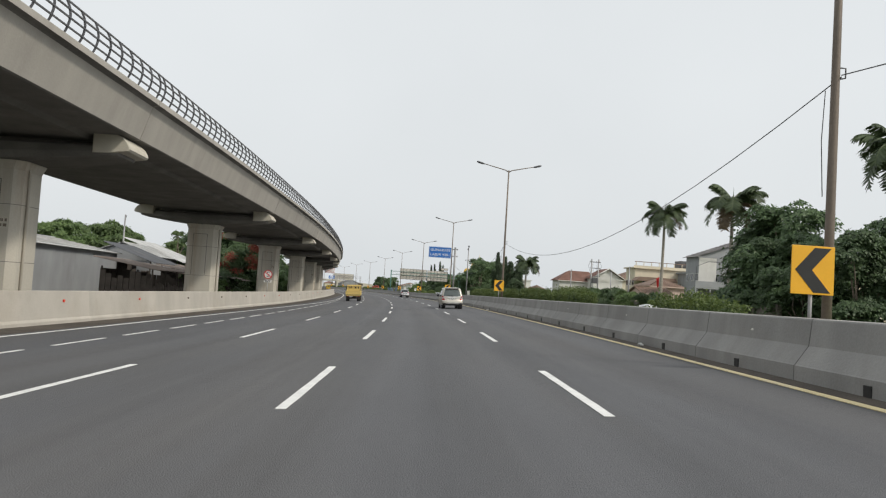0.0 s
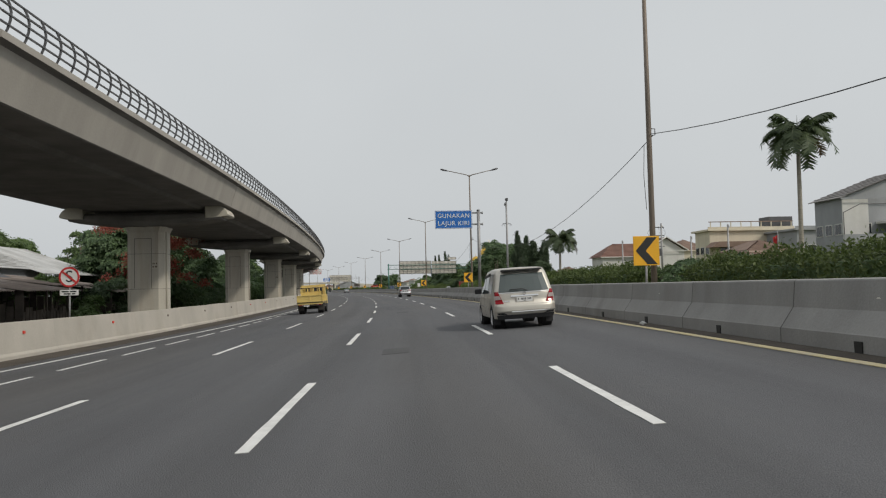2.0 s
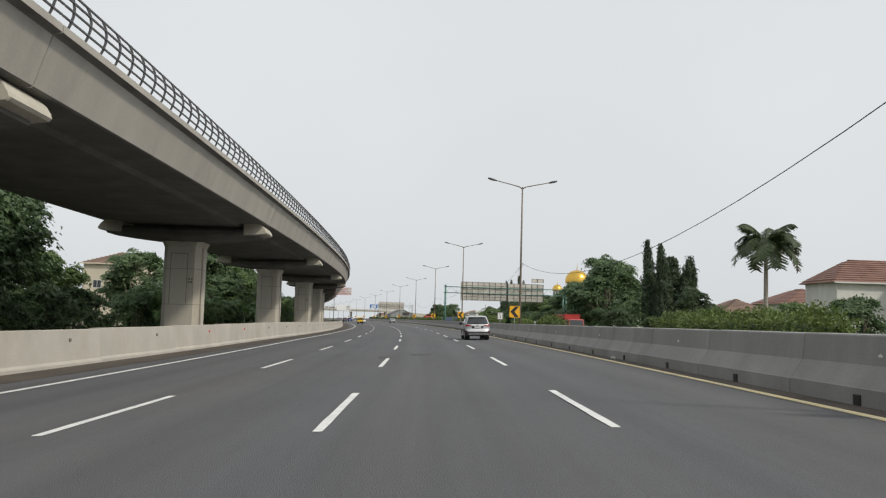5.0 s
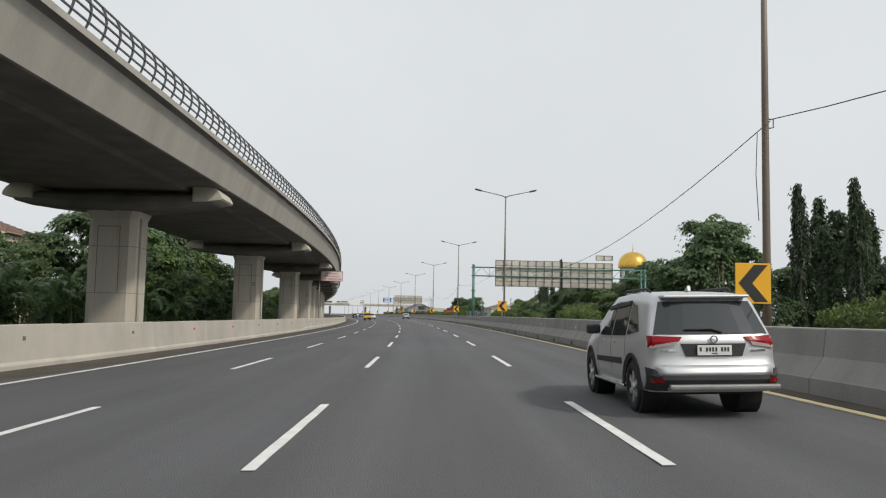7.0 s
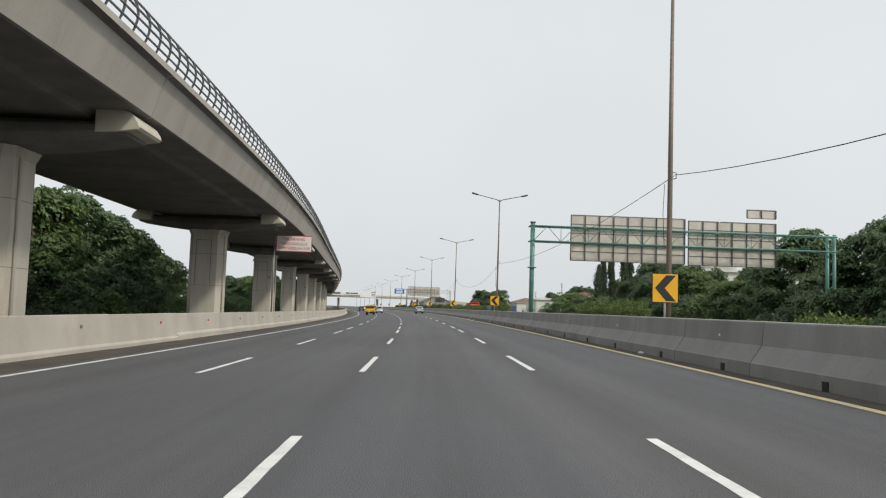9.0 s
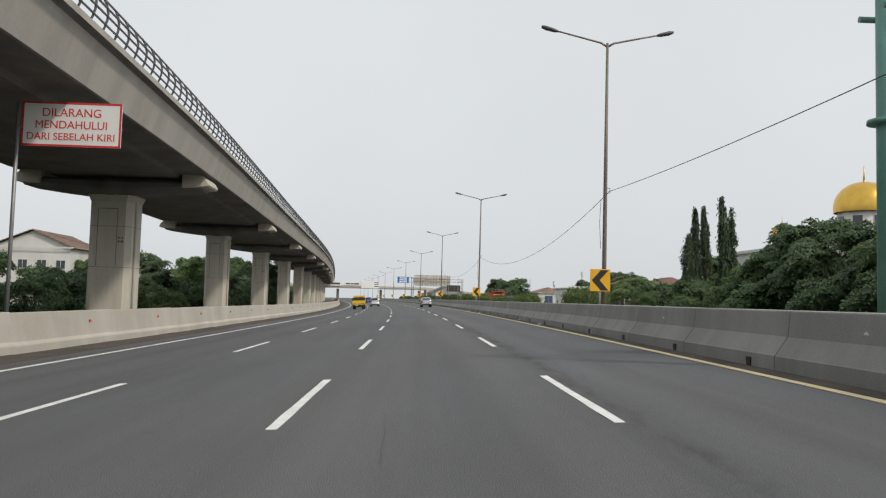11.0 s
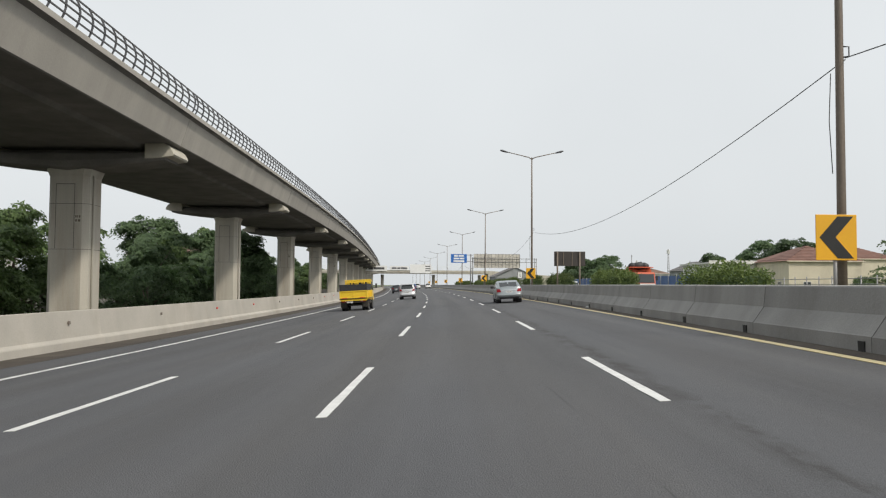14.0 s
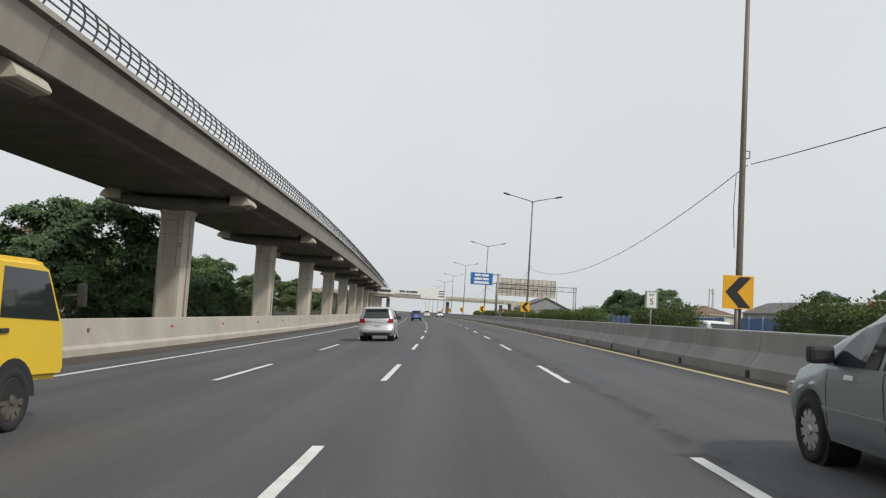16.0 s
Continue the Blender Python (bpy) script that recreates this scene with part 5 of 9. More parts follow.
    for side in (-1, 1):
        part("mud_flap", box(side * 0.76 - 0.1, side * 0.76 + 0.1, 0.55, 0.565, 0.12, 0.42), PLASTIC, top)
    seams(top, sh, [((1.44, 0.45), (1.43, 1.0)), ((2.3, 0.35), (2.32, 1.0)), ((3.18, 0.4), (3.15, 0.97))])
    return top


def compact_suv(m):
    top = empty("compact_suv", m, "silver compact sport-utility car with black lower bumper and red tail lamps", "car")
    sh = Shell(4.43, 1.70, 0.34, [(0, 1.06), (0.6, 1.05), (2.3, 0.99), (3.3, 0.95), (4.43, 0.75)],
               [(0, 1.58), (0.4, 1.63), (1.5, 1.68), (2.3, 1.65), (2.9, 1.47), (3.5, 1.09), (4.1, 0.99), (4.43, 0.8)],
               [(0.3, 0.12), (0.5, 0.0), (0.62, 0.02), (0.72, 0.09), (1.0, 0.1), (1.1, 0.14), (1.5, 0.36), (1.7, 0.5)], [(0.3, 4.35), (0.55, 4.43), (0.8, 4.36), (1.7, 4.1)],
               [0.94, 3.62], 0.345, [(0, 0.96), (0.6, 1.0), (3.3, 1.0), (4.1, 0.94), (4.43, 0.84)])
    common_parts(top, sh, PAINT_SILVER, [[(0.62, 1.12), (1.18, 1.06), (1.22, 1.52), (0.98, 1.48)], [(1.28, 1.05), (2.06, 1.03), (2.0, 1.54), (1.30, 1.54)],
                                         [(2.14, 1.03), (3.02, 1.02), (2.52, 1.45), (2.08, 1.53)]], dict(spokes=6, dark=PLASTIC), 1.03)
    part("rear_window", sh.tail_patch([(-0.74, 1.09), (0.74, 1.09), (0.60, 1.52), (-0.60, 1.52)]), CAR_GLASS, top)
    part("spoiler", box(-0.57, 0.57, 0.30, 0.55, 1.565, 1.605, 0.018), PAINT_SILVER, top)
    for side in (1, -1):
        lamp = part("tail_lamp", sh.tail_patch([(side * 0.44, 1.0), (side * 0.815, 0.92), (side * 0.81, 1.07), (side * 0.40, 1.055)], 0.022), LENS_RED, top, "red tail lamp")
        part("clear_lens", sh.tail_patch([(side * 0.50, 0.945), (side * 0.79, 0.90), (side * 0.80, 0.94), (side * 0.47, 0.995)], 0.024, 4, 2), LENS_CLEAR, lamp, "clear strip of the lamp")
        part("reflector", sh.tail_patch([(side * 0.66, 0.47), (side * 0.81, 0.47), (side * 0.81, 0.52), (side * 0.69, 0.52)], 0.05, 2, 1), LENS_RED, top)
        part("corner_cladding", sh.tail_patch([(side * 0.6, 0.36), (side * 0.84, 0.36), (side * 0.845, 0.66), (side * 0.76, 0.64)], 0.036, 5, 3), PLASTIC, top)
        part("roof_rail", tube([(side * 0.56, 0.9, 1.665), (side * 0.57, 1.05, 1.71), (side * 0.57, 2.1, 1.71), (side * 0.56, 2.3, 1.65)], 0.018, 8), PLASTIC, top)
        for y in (1.75, 2.5):
            part("door_handle", sh.side_patch([(y, 0.92), (y + 0.17, 0.92), (y + 0.17, 0.965), (y, 0.965)], side, 0.035, 2, 1), PAINT_SILVER, top)
        part("side_moulding", sh.side_patch([(1.45, 0.63), (3.0, 0.60), (3.0, 0.68), (1.45, 0.72)], side, 0.014, 5, 1), PLASTIC, top, "black side moulding")
        part("side_step", box(side * 0.80 - 0.06, side * 0.80 + 0.06, 1.35, 3.2, 0.30, 0.345, 0.015), CHROME, top)
        for y in sh.wheels:
            bmx = bmesh.new()
            for k in range(16):
                a, b = math.pi * k / 16, math.pi * (k + 1) / 16
                quad = []
                for t, r in ((a, 0.40), (b, 0.40), (b, 0.465), (a, 0.465)):
                    yy, zz = y + r * math.cos(t), 0.345 + r * math.sin(t)
                    quad.append(bmx.verts.new((side * (sh.flank(yy, max(zz, 0.5)) + 0.016), yy, zz)))
                bmx.faces.new(quad)
            bmesh.ops.remove_doubles(bmx, verts=bmx.verts[:], dist=0.001)
            bmesh.ops.solidify(bmx, geom=bmx.faces[:], thickness=0.02)
            part("arch_cladding", bmx, PLASTIC, top)
        part("weather_shield", sh.side_patch([(1.28, 1.49), (2.62, 1.42), (2.52, 1.48), (1.28, 1.55)], side, 0.03, 6, 1), PLASTIC, top)
    part("plate_recess", sh.tail_patch([(-0.36, 0.80), (0.36, 0.80), (0.42, 0.965), (-0.42, 0.965)], 0.014, 6, 2), PLASTIC, top)
    plate = part("number_plate", box(-0.22, 0.22, 0.058, 0.072, 0.815, 0.945, 0.004), PLATE_WHITE, top)
    plate_bars(plate, -0.22, 0.22, 0.058, 0.815, 0.945)
    part("badge", disc(0.035, 0.05, 0.07, 0.09, 20), CHROME, top, "round chrome badge", pose_m=Matrix.Translation((0, 0, 1.02)))
    part("wiper", tube([(0.12, 0.12, 1.11), (0.0, 0.13, 1.155), (-0.36, 0.15, 1.14)], 0.014, 6), PLASTIC, top)
    part("bumper", sh.tail_patch([(-0.72, 0.56), (0.72, 0.56), (0.76, 0.69), (-0.76, 0.69)], 0.032, 12, 3), PAINT_SILVER, top, smooth_faces=True)
    part("bumper_skirt", sh.tail_patch([(-0.78, 0.40), (0.78, 0.40), (0.82, 0.56), (-0.82, 0.56)], 0.03, 12, 3), PLASTIC, top, "black lower bumper")
    part("skid_guard", box(-0.62, 0.78, -0.06, 0.02, 0.375, 0.45, 0.025), STEEL_GALV, top, "grey steel bumper guard")
    for x in (-0.58, 0.58):
        part("model_script", sh.tail_patch([(x - 0.1, 0.865), (x + 0.1, 0.865), (x + 0.1, 0.885), (x - 0.1, 0.885)], 0.016, 2, 1), CHROME, top, "small lettering shown as a bar")
    part("aerial", prism([(0.95, 1.68), (1.15, 1.66), (0.97, 1.75)], -0.02, 0.02, "x"), PAINT_SILVER, top)
    seams(top, sh, [((1.24, 0.75), (1.26, 1.03)), ((2.08, 0.42), (2.1, 1.02)), ((3.0, 0.42), (2.98, 0.98))])
    return top


def small_car(name, m, label, body_paint, length=4.1, width=1.66, height=1.6, boot=False):
    top = empty(name, m, label, "car")
    k = height / 1.6
    if boot:
        belt = [(0, 0.96), (2.0, 0.92), (3.2, 0.88), (length, 0.66)]
        roof = [(0, 1.0), (0.55, 1.04), (1.15, 1.36), (1.7, 1.455), (2.4, 1.43), (3.0, 1.2), (3.45, 0.98), (4.0, 0.86), (length, 0.7)]
        rear = [(0.25, 0.12), (0.5, 0.0), (0.7, 0.04), (1.05, 0.12), (1.5, 0.4)]
        wins = [[(0.95, 0.98), (1.35, 0.96), (1.4, 1.33), (1.2, 1.27)], [(1.42, 0.96), (2.2, 0.95), (2.12, 1.36), (1.46, 1.35)], [(2.28, 0.95), (3.15, 0.94), (2.68, 1.27), (2.2, 1.35)]]
    else:
        belt = [(0, 1.0 * k), (2.2, 0.97 * k), (3.1, 0.92 * k), (length, 0.7 * k)]
        roof = [(0, 1.5 * k), (0.35, 1.56 * k), (1.4, 1.6 * k), (2.2, 1.57 * k), (2.8, 1.36 * k), (3.3, 1.04 * k), (3.8, 0.94 * k), (length, 0.78 * k)]
        rear = [(0.25, 0.1), (0.45, 0.0), (0.62, 0.02), (0.7, 0.08), (1.0 * k, 0.1), (1.4 * k, 0.3), (1.62 * k, 0.45)]
        wins = [[(0.6, 1.05 * k), (1.1, 1.03 * k), (1.14, 1.45 * k), (0.8, 1.42 * k)], [(1.2, 1.02 * k), (1.95, 1.01 * k), (1.9, 1.48 * k), (1.22, 1.47 * k)],
                [(2.03, 1.01 * k), (2.82, 1.0 * k), (2.4, 1.38 * k), (1.98, 1.47 * k)]]
    sh = Shell(length, width, 0.27, belt, roof, rear, [(0.25, length - 0.08), (0.5, length), (0.75, length - 0.08), (1.6, length - 0.3)],
               [length * 0.21, length * 0.825], 0.305, [(0, 0.96), (0.6, 1.0), (length - 1.1, 1.0), (length - 0.3, 0.92), (length, 0.85)])
    common_parts(top, sh, body_paint, wins, dict(spokes=10, dark=PLASTIC) if boot else dict(spokes=7), 0.95 if boot else 1.0 * k)
    if boot:
        part("rear_window", prism([(0.62, 1.06), (1.08, 1.31), (1.09, 1.335), (0.61, 1.08)], -0.56, 0.56, "x"), CAR_GLASS, top)
    else:
        part("rear_window", sh.tail_patch([(-0.64, 1.06 * k), (0.64, 1.06 * k), (0.54, 1.44 * k), (-0.54, 1.44 * k)]), CAR_GLASS, top)
        part("spoiler", box(-0.56, 0.56, 0.2, 0.5, 1.49 * k, 1.54 * k, 0.02), body_paint, top)
    part("windscreen", prism([(length * 0.685, 1.43 * k), (length * 0.80, 1.09 * k), (length * 0.815, 1.09 * k), (length * 0.70, 1.45 * k)], -0.6, 0.6, "x"), CAR_GLASS, top) if not boot else None
    for side in (1, -1):
        z0, z1 = (0.72, 0.92) if boot else (0.86 * k, 1.05 * k)
        part("tail_lamp", sh.tail_patch([(side * 0.5, z0), (side * 0.78, z0), (side * 0.79, z1), (side * 0.58, z1)], 0.02), LENS_RED, top, "red tail lamp")
        part("headlamp", box(side * width * 0.36 - 0.14, side * width * 0.36 + 0.14, length - 0.24, length - 0.05, 0.62 * k, 0.78 * k, 0.05), LENS_CLEAR, top, "clear headlamp")
        for y in (length * 0.42, length * 0.6):
            part("door_handle", sh.side_patch([(y, 0.84), (y + 0.16, 0.84), (y + 0.16, 0.88), (y, 0.88)], side, 0.035, 2, 1), CHROME if boot else body_paint, top)
        if boot:
            part("side_strip", sh.side_patch([(1.3, 0.535), (3.2, 0.52), (3.2, 0.57), (1.3, 0.585)], side, 0.014, 6, 1), body_paint, top)
            part("chrome_trim", sh.side_patch([(1.3, 0.57), (3.2, 0.555), (3.2, 0.57), (1.3, 0.585)], side, 0.018, 6, 1), CHROME, top)
    part("tail_chrome", sh.tail_patch([(-0.42, 0.90 * k), (0.42, 0.90 * k), (0.42, 0.935 * k), (-0.42, 0.935 * k)], 0.022, 4, 1), CHROME, top)
    plate = part("number_plate", box(-0.22, 0.22, 0.035, 0.05, 0.66, 0.79, 0.004), PLATE_WHITE, top)
    plate_bars(plate, -0.22, 0.22, 0.035, 0.66, 0.79)
    part("bumper", sh.tail_patch([(-0.78, 0.38), (0.78, 0.38), (0.8, 0.6), (-0.8, 0.6)], 0.026, 12, 3), body_paint, top, smooth_faces=True)
    part("bumper_skirt", sh.tail_patch([(-0.6, 0.27), (0.6, 0.27), (0.65, 0.37), (-0.65, 0.37)], 0.03, 8, 2), PLASTIC, top)
    seams(top, sh, [((length * 0.29, 0.5), (length * 0.29, 0.95)), ((length * 0.5, 0.35), (length * 0.505, 0.93)), ((length * 0.73, 0.4), (length * 0.725, 0.9))])
    return top


def light_truck(name, m, label, body_paint, tarp):
    """A forward-control pickup truck with drop sides."""
    top = empty(name, m, label, "truck")
    L, hw, floor, rim_z = 4.75, 0.86, 0.78, 1.24
    cab0 = 3.05
    # chassis
    for x in (-0.36, 0.36):
        part("chassis_rail", box(x - 0.04, x + 0.04, 0.12, L - 0.2, 0.5, 0.64), CHASSIS, top)
    part("rear_crossbar", box(-0.74, 0.74, 0.05, 0.13, 0.5, 0.62, 0.01), CHASSIS, top)
    part("axle", tube([(-0.6, 0.85, 0.36), (0.6, 0.85, 0.36)], 0.07), CHASSIS, top)
    part("spare_wheel", WHEELS_FLAT(0.33, 0.18), None, top, pose_m=Matrix.Translation((0.05, 1.6, 0.5)))
    for side in (-1, 1):
        for dx in (0.0, -0.21):
            wheel(top, side * (0.74 + dx), 0.85, 0.35, 0.19, spokes=11, dark=CHASSIS)
        wheel(top, side * 0.74, 3.6, 0.35, 0.19, spokes=11, dark=CHASSIS)
        part("mud_flap", box(side * 0.66 - 0.2, side * 0.66 + 0.2, 0.38, 0.395, 0.22, 0.62), CHASSIS, top)
        part("mud_guard", box(side * 0.66 - 0.2, side * 0.66 + 0.2, 1.3, 1.32, 0.3, 0.66), CHASSIS, top)
        part("tank", box(side * 0.72 - 0.12, side * 0.72 + 0.12, 1.7, 2.5, 0.4, 0.66, 0.04), CHASSIS, top)
        part("side_guard", tube([(side * 0.84, 1.35, 0.45), (side * 0.84, 2.9, 0.45)], 0.025), CHASSIS, top)
        lamp = part("tail_lamp", box(side * 0.58 - 0.17, side * 0.58 + 0.17, 0.02, 0.09, 0.56, 0.67, 0.01), LENS_RED, top, "red and amber tail lamp")
        part("clear_lens", box(side * 0.50 - 0.05, side * 0.50 + 0.05, 0.012, 0.05, 0.575, 0.655), LENS_CLEAR, lamp)
    # load bed
    part("bed_floor", box(-hw, hw, 0.0, cab0 - 0.1, floor - 0.1, floor, 0.01), body_paint, top)
    for side in (-1, 1):
        x0, x1 = (hw - 0.04, hw) if side > 0 else (-hw, -hw + 0.04)
        wall = part("drop_side", box(x0, x1, 0.03, cab0 - 0.12, floor, rim_z, 0.01), body_paint, top)
        for k in range(7):
            y = 0.2 + k * 0.43
            part("rib", box(side * hw + (0 if side > 0 else -0.035), side * hw + (0.035 if side > 0 else 0), y - 0.03, y + 0.03, floor + 0.02, rim_z - 0.02, 0.008), body_paint, wall)
        part("rope_rail", tube([(side * (hw + 0.045), 0.1, floor - 0.04), (side * (hw + 0.045), cab0 - 0.15, floor - 0.04)], 0.016, 6), CHASSIS, wall)
    gate = part("tailgate", box(-hw, hw, -0.03, 0.01, floor, rim_z, 0.01), body_paint, top)
    for x0, x1, z0, z1 in ((-hw, hw, rim_z - 0.06, rim_z), (-hw, hw, floor, floor + 0.06), (-hw, -hw + 0.07, floor, rim_z), (hw - 0.07, hw, floor, rim_z), (-0.04, 0.04, floor, rim_z)):
        part("rib", box(x0, x1, -0.07, -0.03, z0, z1, 0.01), body_paint, gate)
    part("hinge_rail", tube([(-hw, -0.03, floor - 0.03), (hw, -0.03, floor - 0.03)], 0.02, 6), CHASSIS, gate)
    part("skirt", prism([(-0.82, 0.62), (0.82, 0.62), (hw, 0.70), (-hw, 0.70)], 0.0, 0.03), body_paint, top)
    plate = part("number_plate", box(-0.44, -0.06, 0.03, 0.05, 0.5, 0.62, 0.004), PLATE_WHITE, top)
    plate_bars(plate, -0.44, -0.06, 0.03, 0.5, 0.62)
    # headboard of uprights behind the cab
    for k in range(5):
        x = -hw + 0.05 + k * (2 * hw - 0.1) / 4
        part("headboard_post", box(x - 0.04, x + 0.04, cab0 - 0.2, cab0 - 0.14, floor, 1.93, 0.008), body_paint, top)
    part("headboard_rail", box(-hw, hw, cab0 - 0.21, cab0 - 0.13, 1.88, 1.95, 0.01), body_paint, top)
    part("headboard_panel", box(-hw, hw, cab0 - 0.19, cab0 - 0.16, floor, 1.45, 0.006), body_paint, top)
    if not tarp:
        for side in (-1, 1):
            part("rack_post", tube([(side * (hw - 0.03), 0.05, rim_z), (side * (hw - 0.03), 0.05, 1.72)], 0.02), CHASSIS, top)
            part("rack_rail", tube([(side * (hw - 0.03), 0.05, 1.72), (side * (hw - 0.03), cab0 - 0.18, 1.78)], 0.02), CHASSIS, top)
            for k in range(2):
                y = 2.3 + k * 0.35
                part("rack_slat", box(side * (hw - 0.02) - 0.015, side * (hw - 0.02) + 0.015, y, y + 0.1, rim_z, 1.85), body_paint, top)
        part("rack_bar", tube([(-hw + 0.03, 0.05, 1.72), (hw - 0.03, 0.05, 1.72)], 0.022), CHASSIS, top)
    else:
        bm = bmesh.new()
        rnd = random.Random(5)
        nx, ny = 28, 40
        grid = []
        for j in range(ny + 1):
            y = -0.05 + (cab0 - 0.15) * j / ny
            row = []
            for i in range(nx + 1):
                u = i / nx
                if u < 0.25:
                    x, z = -hw + 0.01 + rnd.uniform(-0.018, 0.012), rim_z - 0.04 + 0.44 * u / 0.25
                elif u > 0.75:
                    x, z = hw - 0.01 + rnd.uniform(-0.012, 0.018), rim_z - 0.04 + 0.44 * (1 - u) / 0.25
                else:
                    x, z = -hw + (2 * hw) * (u - 0.25) / 0.5, rim_z + 0.4 - 0.06 * math.sin((u - 0.25) / 0.5 * math.pi) * abs(math.sin(y * 2.1)) + rnd.uniform(-0.015, 0.012)
                row.append(bm.verts.new((x, y, z)))
            grid.append(row)
        for a, b in zip(grid, grid[1:]):
            for i in range(nx):
                bm.faces.new((a[i], a[i + 1], b[i + 1], b[i]))
        bm.faces.new([grid[0][i] for i in range(nx + 1)])
        part("tarpaulin", bm, TARP, top, "creased black tarpaulin over the load bed")
        for x0 in (-0.72, 0.38):
            part("reflective_tape", box(x0, x0 + 0.34, -0.078, -0.071, floor + 0.01, floor + 0.05), SIGN_RED, gate)
    # cab
    cab = part("cab", prism([(cab0, 0.55), (L - 0.08, 0.5), (L, 0.62), (L - 0.02, 1.12), (L - 0.42, 1.86), (L - 0.6, 1.92), (cab0 + 0.12, 1.92), (cab0, 1.82)], -0.82, 0.82, "x"), body_paint, top)
    bmesh_cab = bmesh.new()
    bmesh_cab.from_mesh(cab.data)
    bmesh.ops.bevel(bmesh_cab, geom=bmesh_cab.edges[:], offset=0.07, segments=3, affect="EDGES")
    bmesh_cab.to_mesh(cab.data)
    bmesh_cab.free()
    for x in (-0.42, 0.08, 0.42):
        part("cab_rear_window", box(x - 0.14, x + 0.14, cab0 - 0.012, cab0 + 0.02, 1.5, 1.76, 0.02), CAR_GLASS, cab)
    part("windscreen", prism([(L - 0.05, 1.2), (L - 0.39, 1.83), (L - 0.375, 1.84), (L - 0.03, 1.21)], -0.7, 0.7, "x"), CAR_GLASS, cab)
    for side in (-1, 1):
        part("side_window", prism([(cab0 + 0.25, 1.25), (L - 0.2, 1.2), (L - 0.5, 1.78), (cab0 + 0.3, 1.8)], side * 0.818, side * 0.828, "x"), CAR_GLASS, cab)
        part("door_handle", box(side * 0.83 - 0.015, side * 0.83 + 0.015, cab0 + 0.25, cab0 + 0.4, 1.08, 1.13, 0.005), PLASTIC, cab)
        part("door_line", box(side * 0.822 - 0.003, side * 0.822 + 0.003, cab0 + 0.16, cab0 + 0.175, 0.7, 1.82), BLACK, cab)
        part("wheel_arch", prism([(3.6 + 0.45 * math.cos(a), 0.35 + 0.45 * math.sin(a)) for a in [k * math.pi / 12 for k in range(13)]], side * 0.7, side * 0.826, "x"), BLACK, cab)
        part("mirror_arm", tube([(side * 0.82, L - 0.15, 1.5), (side * 1.02, L - 0.05, 1.52)], 0.014, 6), PLASTIC, cab)
        part("wing_mirror", box(side * 1.03 - 0.06, side * 1.03 + 0.06, L - 0.09, L - 0.03, 1.36, 1.66, 0.03), PLASTIC, cab, "oval black wing mirror")
    return top


def WHEELS_FLAT(r, w):
    """A tyre lying flat, as a spare."""
    bm = bmesh.new()
    bmesh.ops.create_cone(bm, cap_ends=True, segments=24, radius1=r, radius2=r * 0.9, depth=w)
    return mesh_of(bm, "spare_tyre", RUBBER)


